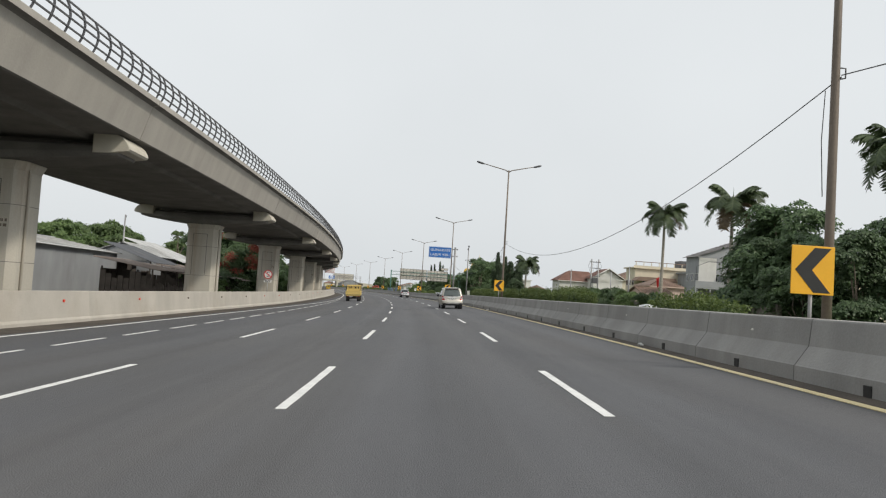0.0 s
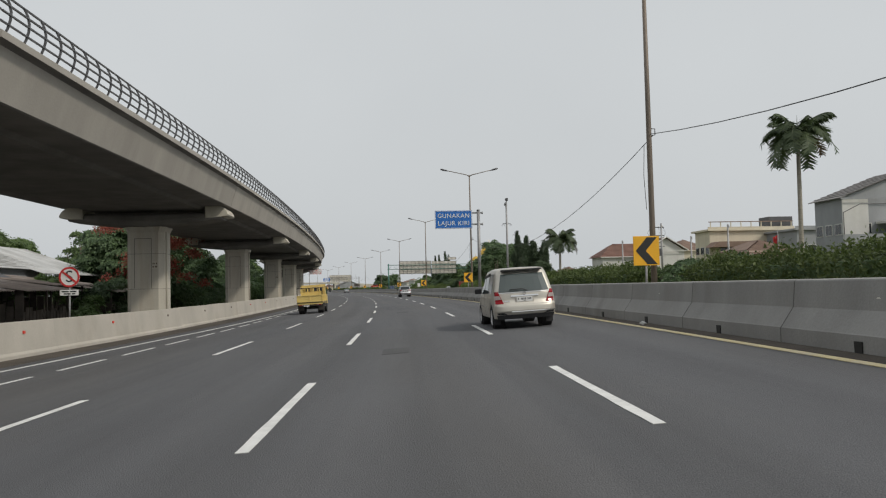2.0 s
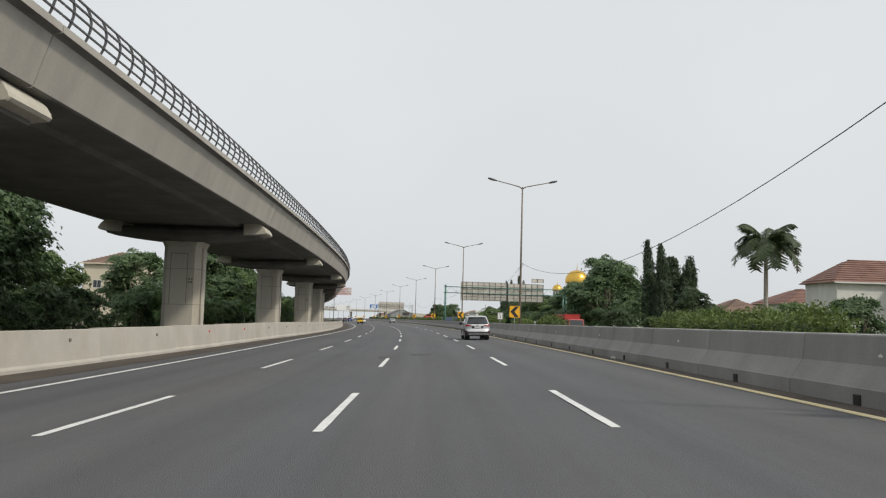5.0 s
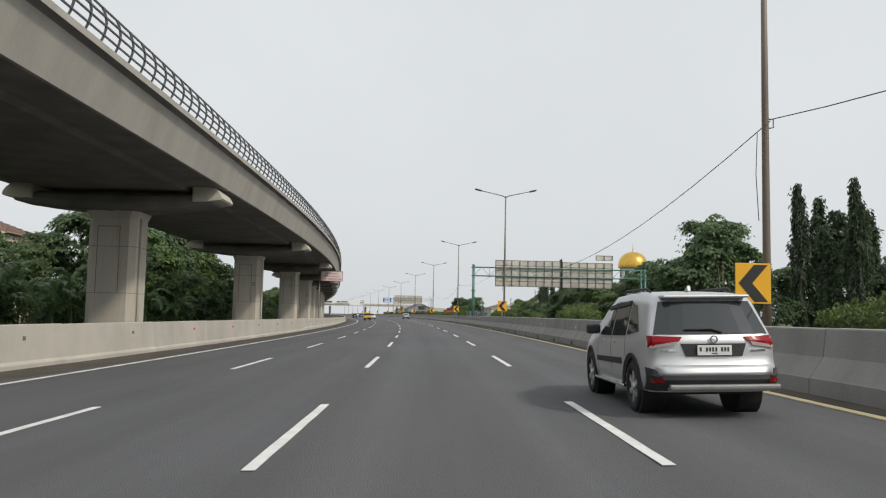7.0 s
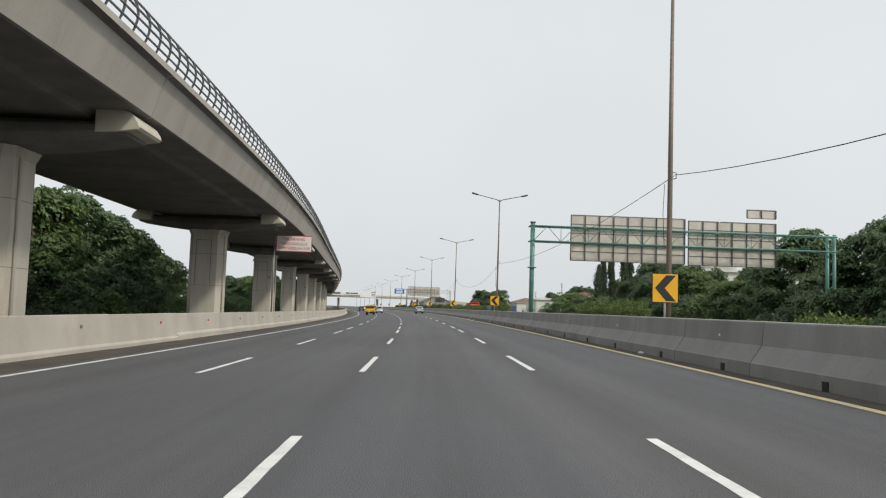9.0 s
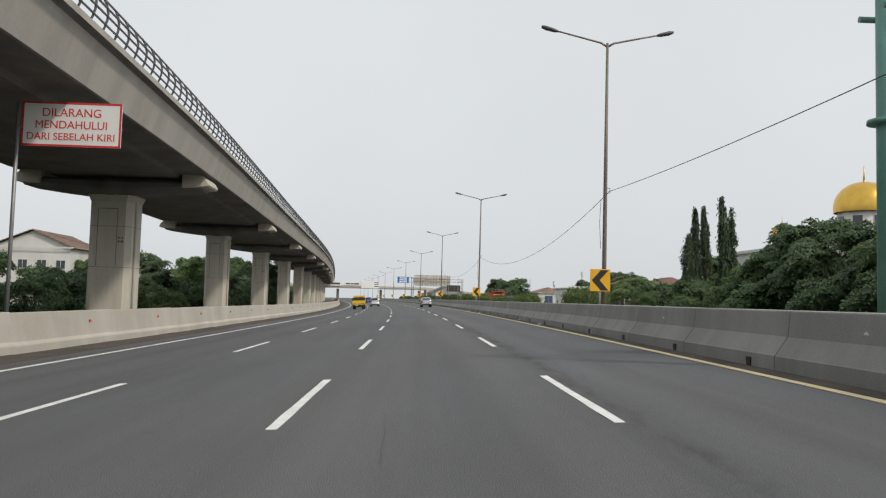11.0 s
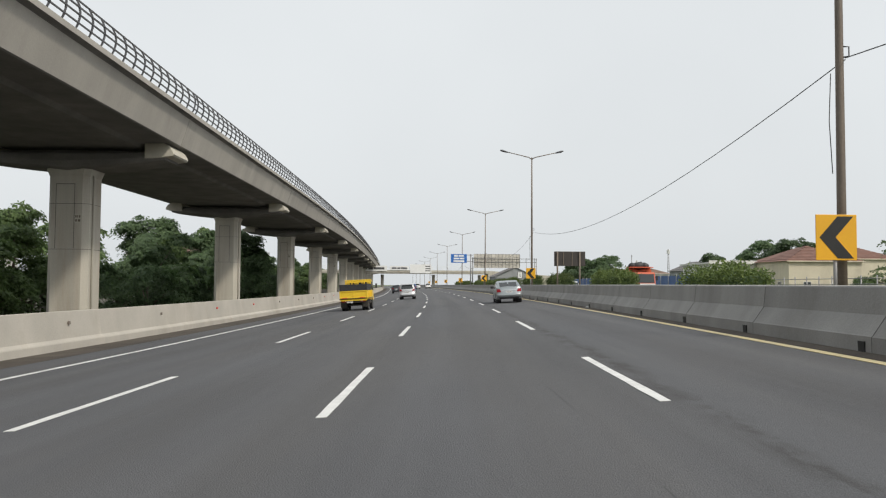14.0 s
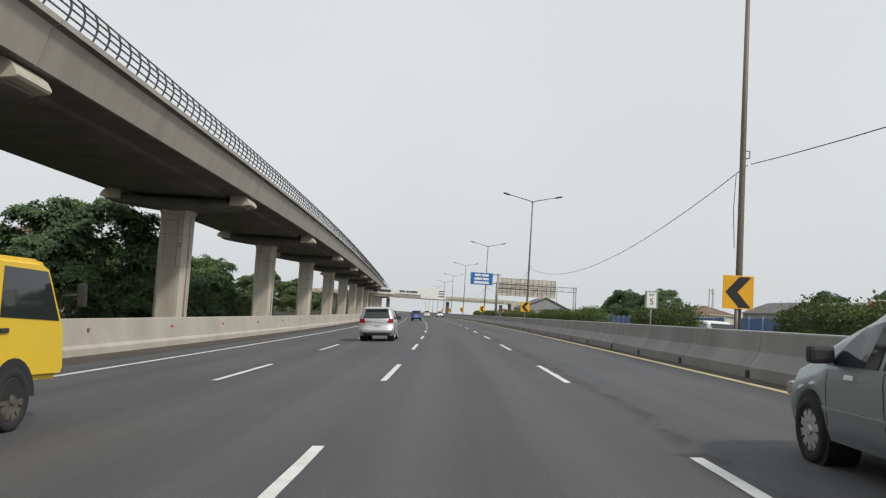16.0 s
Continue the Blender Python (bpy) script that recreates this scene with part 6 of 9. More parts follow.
def cargo_truck(name, m, label, body_paint, box_kind):
    """A larger truck that comes towards the camera: local y runs forward."""
    top = empty(name, m, label, "truck")
    L = 7.2
    for x in (-0.4, 0.4):
        part("chassis_rail", box(x - 0.06, x + 0.06, 0.2, L - 0.3, 0.75, 0.95), CHASSIS, top)
    for side in (-1, 1):
        for y in (1.3, 2.4, 6.0):
            wheel(top, side * 0.95, y, 0.48, 0.28, spokes=8, dark=CHASSIS)
        part("headlamp", box(side * 0.8 - 0.2, side * 0.8 + 0.2, L - 0.03, L + 0.02, 0.75, 0.95, 0.02), LENS_CLEAR, top)
        part("wing_mirror", box(side * 1.25 - 0.08, side * 1.25 + 0.08, L - 0.25, L - 0.15, 1.7, 2.15, 0.03), PLASTIC, top)
        part("mirror_arm", tube([(side * 1.05, L - 0.3, 2.0), (side * 1.25, L - 0.2, 1.95)], 0.02, 6), PLASTIC, top)
    cab = part("cab", prism([(L - 1.75, 0.65), (L - 0.05, 0.6), (L, 0.8), (L - 0.02, 1.45), (L - 0.3, 2.35), (L - 0.5, 2.45), (L - 1.75, 2.45)], -1.08, 1.08, "x"), body_paint, top)
    part("windscreen", prism([(L - 0.01, 1.5), (L - 0.27, 2.28), (L - 0.255, 2.29), (L + 0.012, 1.5)], -0.98, 0.98, "x"), CAR_GLASS, cab)
    part("grille", box(-0.6, 0.6, L - 0.02, L + 0.025, 1.0, 1.25, 0.01), BLACK, cab)
    part("bumper", box(-1.08, 1.08, L - 0.1, L + 0.06, 0.45, 0.72, 0.03), body_paint, cab)
    part("badge", box(-0.35, 0.35, L + 0.026, L + 0.04, 1.08, 1.16), CHROME, cab)
    for side in (-1, 1):
        part("side_window", prism([(L - 1.4, 1.55), (L - 0.25, 1.55), (L - 0.45, 2.2), (L - 1.4, 2.2)], side * 1.078, side * 1.092, "x"), CAR_GLASS, cab)
    b1 = L - 2.0
    if box_kind == "box":
        body = part("cargo_box", box(-1.15, 1.15, 0.0, b1, 1.05, 3.15, 0.03), body_paint, top, "corrugated red cargo box")
        for side in (-1, 1):
            for k in range(17):
                y = 0.15 + k * (b1 - 0.3) / 16
                part("corrugation", box(side * 1.15 - 0.03, side * 1.15 + 0.03, y - 0.06, y + 0.06, 1.15, 3.05, 0.02), body_paint, body)
        part("roof_edge", box(-1.17, 1.17, b1 - 0.05, b1 + 0.02, 3.08, 3.18), body_paint, body)
    else:
        body = part("tipper_body", prism([(-1.18, 1.1), (1.18, 1.1), (1.2, 2.75), (1.1, 2.75), (1.08, 1.25), (-1.08, 1.25), (-1.1, 2.75), (-1.2, 2.75)], 0.0, b1), body_paint, top, "ribbed orange-red tipper body")
        part("front_wall", box(-1.15, 1.15, b1 - 0.08, b1, 1.1, 3.0, 0.02), body_paint, body)
        part("tail_wall", box(-1.15, 1.15, 0.0, 0.08, 1.1, 2.75, 0.02), body_paint, body)
        part("canopy", box(-1.15, 1.15, b1 - 0.05, L - 1.0, 2.88, 2.96, 0.02), body_paint, body)
        for side in (-1, 1):
            for k in range(7):
                y = 0.1 + k * (b1 - 0.2) / 6
                part("rib", box(side * 1.21 - 0.05, side * 1.21 + 0.05, y - 0.05, y + 0.05, 1.15, 2.7, 0.01), body_paint, body)
        heap = bmesh.new()
        bmesh.ops.create_icosphere(heap, subdivisions=3, radius=1.0, matrix=Matrix.LocRotScale((0, b1 * 0.5, 2.35), None, (1.0, b1 * 0.46, 0.3)))
        for v in heap.verts:
            v.co += Vector((0, 0, 0.12 * noise.noise(v.co * 2.0)))
        bundle = bmesh.new()
        for x, y, r in ((-0.55, 0.1, 0.3), (0.05, 0.2, 0.38), (0.6, 0.1, 0.28)):
            bmesh.ops.create_icosphere(bundle, subdivisions=2, radius=1.0, matrix=Matrix.LocRotScale((x, b1 + y, 3.08), None, (r * 1.5, 0.4, r)))
        for v in bundle.verts:
            v.co += Vector((0, 0, 0.1 * noise.noise(v.co * 3.0)))
        part("rolled_cover", bundle, TARP, body, "dark tarpaulin rolled up behind the cab", smooth_faces=True)
        for side in (-1, 1):
            for z in (1.2, 1.95, 2.68):
                part("side_rail", box(side * 1.215 - 0.03, side * 1.215 + 0.03, 0.05, b1 - 0.05, z - 0.05, z + 0.05, 0.01), body_paint, body)
        part("cab_stripe", box(-1.05, 1.05, L - 0.02, L + 0.018, 1.3, 1.42, 0.01), PAINT_CLEAN, cab)
        part("load_cover", heap, TARP, top, "dark tarpaulin over the load", smooth_faces=True)
    return top


def pickup_load(m):
    """A blue pickup with a covered load, seen from behind."""
    top = small_car("pickup_truck", m, "blue pickup truck driving ahead with a covered load bed", PAINT_BLUE, length=4.6, width=1.7, height=1.62)
    return top


# each vehicle once, in its lane
big_mpv(on_road(65.05, 2.9, turn=0.5) @ Matrix.Diagonal((0.95, 0.98, 0.945, 1)))
compact_suv(on_road(157.1, 3.2, turn=0.3) @ Matrix.Diagonal((0.95, 0.97, 0.93, 1)))
light_truck("flatbed_truck", on_road(98.1, -6.1, turn=-0.6), "pale yellow open flatbed truck with drop sides and a steel rack", PAINT_TRUCK, False)
light_truck("covered_truck", on_road(346.5, -6.1, turn=-0.6), "bright yellow drop-side truck with a black tarpaulin over its load", PAINT_YELLOW2, True)
small_car("hatchback_car", on_road(378.6, -3.75), "small silver people carrier with red tail lamps and chrome strip", PAINT_SILVER)
small_car("saloon_car", on_road(345.1, 3.42, turn=-1.0) @ Matrix.Diagonal((0.94, 0.97, 0.94, 1)), "blue-grey saloon car with chrome door handles and bright alloy wheels", PAINT_GREY, length=4.3, width=1.7, height=1.46, boot=True)
pickup_load(on_road(470.0, -3.0))
small_car("white_car", on_road(520.0, -2.6), "white hatchback driving far ahead", PAINT_CLEAN)
small_car("dark_car", on_road(452.0, -6.4), "dark hatchback driving far ahead in the slow lane", PAINT_DARK)
small_car("white_van", on_road(548.0, 0.2), "white people carrier driving far ahead", PAINT_CLEAN, height=1.75)
small_car("white_car", on_road(545.0, 3.4), "white hatchback driving far ahead", PAINT_CLEAN)
# the opposite direction
opp = lambda s, o: placed(s, o, far_level(s) - 0.02, turn=180)
cargo_truck("box_truck", opp(215.0, 20.8) @ Matrix.Diagonal((0.88, 1.2, 0.84, 1)), "red box truck on the opposite carriageway", PAINT_RED, "box")
cargo_truck("tipper_truck", opp(372.8, 17.1) @ Matrix.Diagonal((0.94, 0.94, 0.96, 1)), "orange-red tipper truck on the opposite carriageway", PAINT_ORANGE, "tipper")
for s, o, p, what in ((203.0, 15.0, PAINT_SILVER, "silver"), (52.0, 14.0, PAINT_CLEAN, "white"), (46.0, 15.2, PAINT_SILVER, "silver"),
                       (387.0, 14.2, PAINT_CLEAN, "white"), (452.0, 15.0, PAINT_CLEAN, "white")):
    small_car("oncoming_car", opp(s, o), what + " hatchback on the opposite carriageway behind the barrier", p)


# ---- plants ----
def leaf_material(name, colour, tip, rough=0.55):
    m = bpy.data.materials.new(name)
    m.use_nodes = True
    n, l = m.node_tree.nodes, m.node_tree.links
    p = n["Principled BSDF"]
    p.inputs["Roughness"].default_value = rough
    geo, info = n.new("ShaderNodeNewGeometry"), n.new("ShaderNodeObjectInfo")
    tex, big = n.new("ShaderNodeTexCoord"), n.new("ShaderNodeTexNoise")
    big.inputs["Scale"].default_value, big.inputs["Detail"].default_value = 0.7, 3
    l.new(tex.outputs["Object"], big.inputs["Vector"])
    add = n.new("ShaderNodeMath")
    add.operation = "MULTIPLY_ADD"
    add.inputs[1].default_value = 0.6
    l.new(geo.outputs["Random Per Island"], add.inputs[0])
    shift = n.new("ShaderNodeMath")
    shift.operation = "SUBTRACT"
    shift.inputs[1].default_value = 0.3
    l.new(big.outputs["Fac"], shift.inputs[0])
    l.new(shift.outputs[0], add.inputs[2])
    mix = n.new("ShaderNodeMixRGB")
    mix.inputs[1].default_value, mix.inputs[2].default_value = (*colour, 1), (*tip, 1)
    l.new(add.outputs[0], mix.inputs[0])
    tone = n.new("ShaderNodeMapRange")
    tone.inputs["To Min"].default_value, tone.inputs["To Max"].default_value = 0.75, 1.25
    l.new(info.outputs["Random"], tone.inputs["Value"])
    sc = n.new("ShaderNodeVectorMath")
    sc.operation = "SCALE"
    l.new(mix.outputs[0], sc.inputs[0])
    l.new(tone.outputs[0], sc.inputs["Scale"])
    l.new(sc.outputs[0], p.inputs["Base Color"])
    thin = n.new("ShaderNodeBsdfTranslucent")
    l.new(sc.outputs[0], thin.inputs["Color"])
    blend = n.new("ShaderNodeMixShader")
    blend.inputs[0].default_value = 0.35
    l.new(p.outputs[0], blend.inputs[1])
    l.new(thin.outputs[0], blend.inputs[2])
    l.new(blend.outputs[0], n["Material Output"].inputs[0])
    return m


LEAF_DARK = leaf_material("dark_leaves", (0.053, 0.092, 0.044), (0.14, 0.21, 0.088))
LEAF_MID = leaf_material("green_leaves", (0.07, 0.118, 0.042), (0.175, 0.25, 0.085))
LEAF_BRIGHT = leaf_material("hedge_leaves", (0.088, 0.142, 0.038), (0.23, 0.305, 0.085))
LEAF_BANANA = leaf_material("banana_leaves", (0.09, 0.16, 0.06), (0.19, 0.28, 0.11), 0.4)
LEAF_HEDGE = leaf_material("clipped_hedge_leaves", (0.05, 0.085, 0.026), (0.17, 0.22, 0.06))
LEAF_CYPRESS = leaf_material("drooping_leaves", (0.034, 0.058, 0.03), (0.085, 0.125, 0.06))
LEAF_PALM = leaf_material("palm_leaflets", (0.045, 0.075, 0.034), (0.12, 0.155, 0.07))
LEAF_DRY = leaf_material("dry_palm_leaflets", (0.12, 0.085, 0.05), (0.2, 0.15, 0.09))
LEAF_RED = leaf_material("red_blossom", (0.19, 0.035, 0.026), (0.40, 0.11, 0.07))
PALM_BARK = material("palm_bark", (0.30, 0.27, 0.23), rough=0.9, spread=0.3, scale=2, fine=15, bump=0.5, streak=(0.3, 0.3, 4))


def leaves_mesh(name, centres, normals, sizes, mat, rng, droop=0.0, narrow=0.45):
    """One mesh of many folded leaves: each a pair of quads along a midrib."""
    n = len(centres)
    d = rng.normal(size=(n, 3)) + normals * 0.8
    d[:, 2] -= droop
    d /= np.linalg.norm(d, axis=1)[:, None]
    side = np.cross(d, normals + rng.normal(size=(n, 3)) * 0.5)
    side /= np.linalg.norm(side, axis=1)[:, None] + 1e-9
    up = np.cross(side, d)
    s = sizes[:, None]
    a, b = centres, centres + d * s
    mid = centres + d * s * 0.5
    w = s * narrow
    left, right = mid + side * w * 0.5 + up * s * 0.08, mid - side * w * 0.5 + up * s * 0.08
    verts = np.stack([a, left, b, right], 1).reshape(-1, 3)
    idx = np.arange(n) * 4
    faces = np.concatenate([np.stack([idx, idx + 1, idx + 2], 1), np.stack([idx, idx + 2, idx + 3], 1)])
    me = bpy.data.meshes.new(name)
    me.from_pydata(verts.tolist(), [], faces.tolist())
    me.materials.append(mat)
    return me


def blob_points(rng, lobes, per_lobe, jag=0.22):
    """Points near the surfaces of a set of lobes, with outward directions."""
    pts, nor = [], []
    for (cx, cy, cz), (rx, ry, rz) in lobes:
        v = rng.normal(size=(per_lobe, 3))
        v /= np.linalg.norm(v, axis=1)[:, None]
        v[:, 2] = np.where(v[:, 2] < -0.55, -v[:, 2], v[:, 2])
        r = 1 - jag * rng.random((per_lobe, 1)) ** 1.5 + 0.08 * rng.normal(size=(per_lobe, 1))
        pts.append(np.array([cx, cy, cz]) + v * r * np.array([rx, ry, rz]))
        nor.append(v)
    return np.concatenate(pts), np.concatenate(nor)


def crown_mesh(seed, radius, height, sprays, per_spray, leaf, mat, base, flat=0.4, droop=0.3, shape="round"):
    """A crown of many flat drooping sprays of leaves, set on an uneven outline with gaps."""
    rng = np.random.default_rng(seed)
    lobes = []
    bulge = [(rng.random() * math.tau, rng.random(), rng.uniform(0.1, 0.28)) for _ in range(7)]
    limbs = max(9, sprays // 11)
    for i in range(limbs):
        a, u = i * 2.39996 + rng.uniform(-0.35, 0.35), ((i * 0.7548777 + 0.13) % 1.0)
        if shape == "round":
            k = math.sin(math.pi * (0.22 + 0.72 * u)) ** 0.75
        elif shape == "flat":
            k = 1.0 - 0.75 * u * u
        else:
            k = 1.0 - 0.55 * u
        k *= 0.82 + sum(g * math.cos(a - p) * (1 - abs(u - q)) for p, q, g in bulge) * 0.6
        r = radius * k * rng.uniform(0.62, 0.92)
        c = np.array([r * math.cos(a), r * math.sin(a), base + height * (0.08 + 0.82 * u) + rng.normal() * 0.03 * height])
        reach = radius * rng.uniform(0.17, 0.32)
        for j in range(sprays // limbs):
            if j % 5 == 4:  # leaves on the way in along the limb
                p = c * np.array([0.55, 0.55, 0.9]) + rng.normal(size=3) * reach * 0.4
                size = radius * rng.uniform(0.12, 0.2)
            else:
                d = rng.normal(size=3)
                d[2] = abs(d[2]) * 0.9 - 0.25
                d /= np.linalg.norm(d)
                p = c + d * reach * rng.uniform(0.45, 1.05) * np.array([1.0, 1.0, 0.72])
                size = radius * rng.uniform(0.085, 0.155)
            lobes.append(((p[0], p[1], max(p[2], base)), (size, size, size * flat)))
    pts, nor = [], []
    for (cx, cy, cz), (rx, ry, rz) in lobes:
        q = rng.normal(size=(per_spray, 2)) * 0.52
        d2 = (q * q).sum(1)
        out = np.array([cx, cy]) / (math.hypot(cx, cy) + 1e-6)
        p = np.empty((per_spray, 3))
        p[:, 0], p[:, 1] = cx + q[:, 0] * rx, cy + q[:, 1] * ry
        along = q @ out
        p[:, 2] = cz + rz * (0.7 - 0.8 * d2) - 0.22 * rx * along + rng.normal(size=per_spray) * rz * 0.18
        n = np.stack([q[:, 0] * 0.7 + out[0] * 0.5, q[:, 1] * 0.7 + out[1] * 0.5, 0.75 + 0 * along], 1)
        pts.append(p)
        nor.append(n / np.linalg.norm(n, axis=1)[:, None])
    p, nrm = np.concatenate(pts), np.concatenate(nor)
    sizes = leaf * rng.uniform(0.55, 1.3, len(p))
    return spray_leaves("crown", p, nrm, sizes, mat, rng, droop), lobes


def spray_leaves(name, centres, normals, sizes, mat, rng, droop, narrow=0.62):
    """Leaves that lie in the surface of their spray, tips outward and down."""
    n = len(centres)
    d = np.stack([normals[:, 0], normals[:, 1], 0 * normals[:, 2]], 1) + rng.normal(size=(n, 3)) * 0.45
    d[:, 2] -= droop
    d -= normals * (d * normals).sum(1)[:, None] * 0.6
    d /= np.linalg.norm(d, axis=1)[:, None] + 1e-9
    side = np.cross(d, normals + rng.normal(size=(n, 3)) * 0.35)
    side /= np.linalg.norm(side, axis=1)[:, None] + 1e-9
    up = np.cross(side, d)
    s = sizes[:, None]
    base = centres + d * s * 0.3
    left, right = base + side * s * narrow * 0.5 + up * s * 0.06, base - side * s * narrow * 0.5 - up * s * 0.03
    verts = np.stack([left, centres + d * s, right], 1).reshape(-1, 3)
    faces = np.arange(n * 3).reshape(-1, 3)
    me = bpy.data.meshes.new(name)
    me.from_pydata(verts.tolist(), [], faces.tolist())
    me.materials.append(mat)
    return me


def trunk_bm(seed, lobes, base_r, rnd_lean=0.4):
    """A tapered trunk with limbs that reach into the crown's lobes."""
    rnd = random.Random(seed)
    bm = bmesh.new()
    fork = min(l[0][2] for l in lobes) * 0.75
    top = Vector((rnd.uniform(-rnd_lean, rnd_lean), rnd.uniform(-rnd_lean, rnd_lean), fork))
    add_tube(bm, [(0, 0, -0.3), (top.x * 0.3, top.y * 0.3, fork * 0.45), top], [base_r * 1.25, base_r, base_r * 0.8], 9)
    for c, r in lobes[:: max(1, len(lobes) // 9)]:
        end = Vector(c)
        mid = top.lerp(end, 0.5) + Vector((rnd.uniform(-0.3, 0.3), rnd.uniform(-0.3, 0.3), rnd.uniform(-0.1, 0.4)))
        add_tube(bm, [top, mid, end], [base_r * 0.55, base_r * 0.34, base_r * 0.1], 6)
    return bm


TREE_KINDS = {}


def tree_kind(key, *args, base_r=0.22, **kw):
    crown, lobes = crown_mesh(*args, **kw)
    TREE_KINDS[key] = (crown, mesh_of(trunk_bm(args[0], lobes, base_r), "trunk", BARK))


tree_kind("broad_dark", 11, 5.2, 8.6, 330, 110, 0.32, LEAF_DARK, 0.2, flat=0.5, droop=0.5)
tree_kind("broad_dark_b", 12, 4.6, 7.8, 310, 108, 0.31, LEAF_DARK, 0.2, flat=0.5, droop=0.5)
tree_kind("broad_mid", 13, 4.4, 7.2, 300, 105, 0.29, LEAF_MID, 0.2, flat=0.5, droop=0.35)
tree_kind("broad_mid_b", 14, 3.6, 6.0, 250, 105, 0.27, LEAF_MID, 0.2, flat=0.55, droop=0.3)
tree_kind("umbrella", 15, 5.5, 4.8, 150, 190, 0.25, LEAF_MID, 0.6, flat=0.28, droop=0.1, shape="flat")
tree_kind("thin", 16, 2.6, 6.5, 70, 110, 0.26, LEAF_MID, 3.0, flat=0.5, droop=0.3)
tree_kind("bush", 17, 2.6, 2.8, 120, 88, 0.2, LEAF_MID, -0.1, flat=0.6, droop=0.15, base_r=0.08)
tree_kind("bush_dark", 18, 2.8, 3.2, 125, 88, 0.22, LEAF_DARK, -0.1, flat=0.6, droop=0.2, base_r=0.08)
tree_kind("bush_bright", 19, 2.0, 2.0, 70, 110, 0.16, LEAF_BRIGHT, -0.1, flat=0.7, droop=0.0, base_r=0.06)
tree_kind("far_dark", 20, 4.9, 7.8, 80, 60, 0.7, LEAF_DARK, 0.2, flat=0.5, droop=0.4)
tree_kind("far_mid", 23, 4.4, 7.0, 76, 60, 0.65, LEAF_MID, 0.2, flat=0.5, droop=0.3)


def plant(name, kind, s, o, z, scale, label, category, group="", turn=None):
    crown, trunk = TREE_KINDS[kind]
    m = placed(s, o, z, turn=random.uniform(0, 360) if turn is None else turn)
    top = empty(name, m, label, category, group)
    k = scale if isinstance(scale, tuple) else (scale, scale, scale)
    grow = Matrix.Diagonal((*k, 1))
    part("trunk", trunk, None, top, pose_m=grow)
    part("crown", crown, None, top, pose_m=grow)
    return top


def frond(rng, length, rise, droop, leaflet):
    """Vertices and faces of one arching palm frond along +x."""
    verts, faces = [], []
    n = 22
    path = []
    for i in range(n + 1):
        u = i / n
        path.append(np.array([length * u * (1 - 0.22 * u * u * droop), 0.0, rise * u - droop * length * 0.62 * u ** 2.2]))
    for i in range(2, n):
        p, d = path[i], path[i + 1] - path[i]
        d = d / np.linalg.norm(d)
        u = i / n
        ll = leaflet * (0.55 + 0.75 * math.sin(math.pi * min(1, u * 0.9 + 0.08)))
        for side in (-1, 1):
            for rep in range(2):
                out = np.array([d[0] * 0.55 + rng.normal() * 0.08, side * (0.85 + rng.normal() * 0.1), -0.35 - 0.5 * rng.random()])
                out /= np.linalg.norm(out)
                w = d * 0.07 * length / 3.0
                base = p + d * (rep * 0.5 * length / n)
                tip = base + out * ll * rng.uniform(0.8, 1.1)
                k = len(verts)
                verts += [base - w, base + w, base + out * ll * 0.6 + w * 0.8, tip, base + out * ll * 0.6 - w * 0.8]
                faces += [(k, k + 1, k + 2, k + 4), (k + 4, k + 2, k + 3)]
    k = len(verts)
    for p in path:
        verts += [p + np.array([0, 0.03, 0]), p + np.array([0, -0.03, 0]), p + np.array([0, 0, 0.04])]
    for i in range(n):
        a, b = k + 3 * i, k + 3 * i + 3
        faces += [(a, a + 1, b + 1, b), (a + 1, a + 2, b + 2, b + 1), (a + 2, a, b, b + 2)]
    return verts, faces


FRONDS = {}
for key, args in {"high": (2.5, 2.0, 0.85, 0.62), "out": (2.8, 1.25, 1.2, 0.7), "low": (2.6, 0.45, 1.45, 0.75)}.items():
    verts, faces = frond(np.random.default_rng(len(key)), *args)
    me = bpy.data.meshes.new("frond")
    me.from_pydata([tuple(v) for v in verts], [], faces)
    me.materials.append(LEAF_PALM)
    FRONDS[key] = me
    dry = me.copy()
    dry.materials.clear()
    dry.materials.append(LEAF_DRY)
    FRONDS["dry_" + key] = dry


def palm(s, o, z, height, scale, label, dry=2, seed=1):
    rnd = random.Random(seed)
    top = empty("palm_tree", placed(s, o, z), label, "palm", "palms beyond the road")
    part("trunk", tube([(0, 0, -0.3), (0.03, 0, height * 0.3), (0.1, 0.05, height * 0.7), (0.12, 0.05, height)], [0.26, 0.21, 0.19, 0.16], 12), PALM_BARK, top)
    part("crownshaft", tube([(0.12, 0.05, height - 0.05), (0.12, 0.05, height + 0.6), (0.12, 0.05, height + 1.0)], [0.17, 0.15, 0.07], 10), LEAF_PALM, top, "green crownshaft")
    for i in range(22):
        key = "high" if i < 6 else "out" if i < 15 else "low"
        if i >= 22 - dry:
            key = "dry_low"
        m = Matrix.Translation((0.12, 0.05, height + (0.95 if i < 15 else 0.6))) @ Matrix.Rotation(i * 2.399 + rnd.uniform(-0.2, 0.2), 4, "Z") @ Matrix.Rotation(rnd.uniform(-0.3, 0.15), 4, "Y") @ Matrix.Scale(scale * rnd.uniform(0.85, 1.1), 4)
        part("frond", FRONDS[key], None, top, pose_m=m, label="dry brown frond" if "dry" in key else "")
    part("spear", tube([(0.12, 0.05, height + 0.9), (0.14, 0.05, height + 1.3 * scale + 0.5)], [0.05, 0.01], 6), LEAF_PALM, top)
    return top


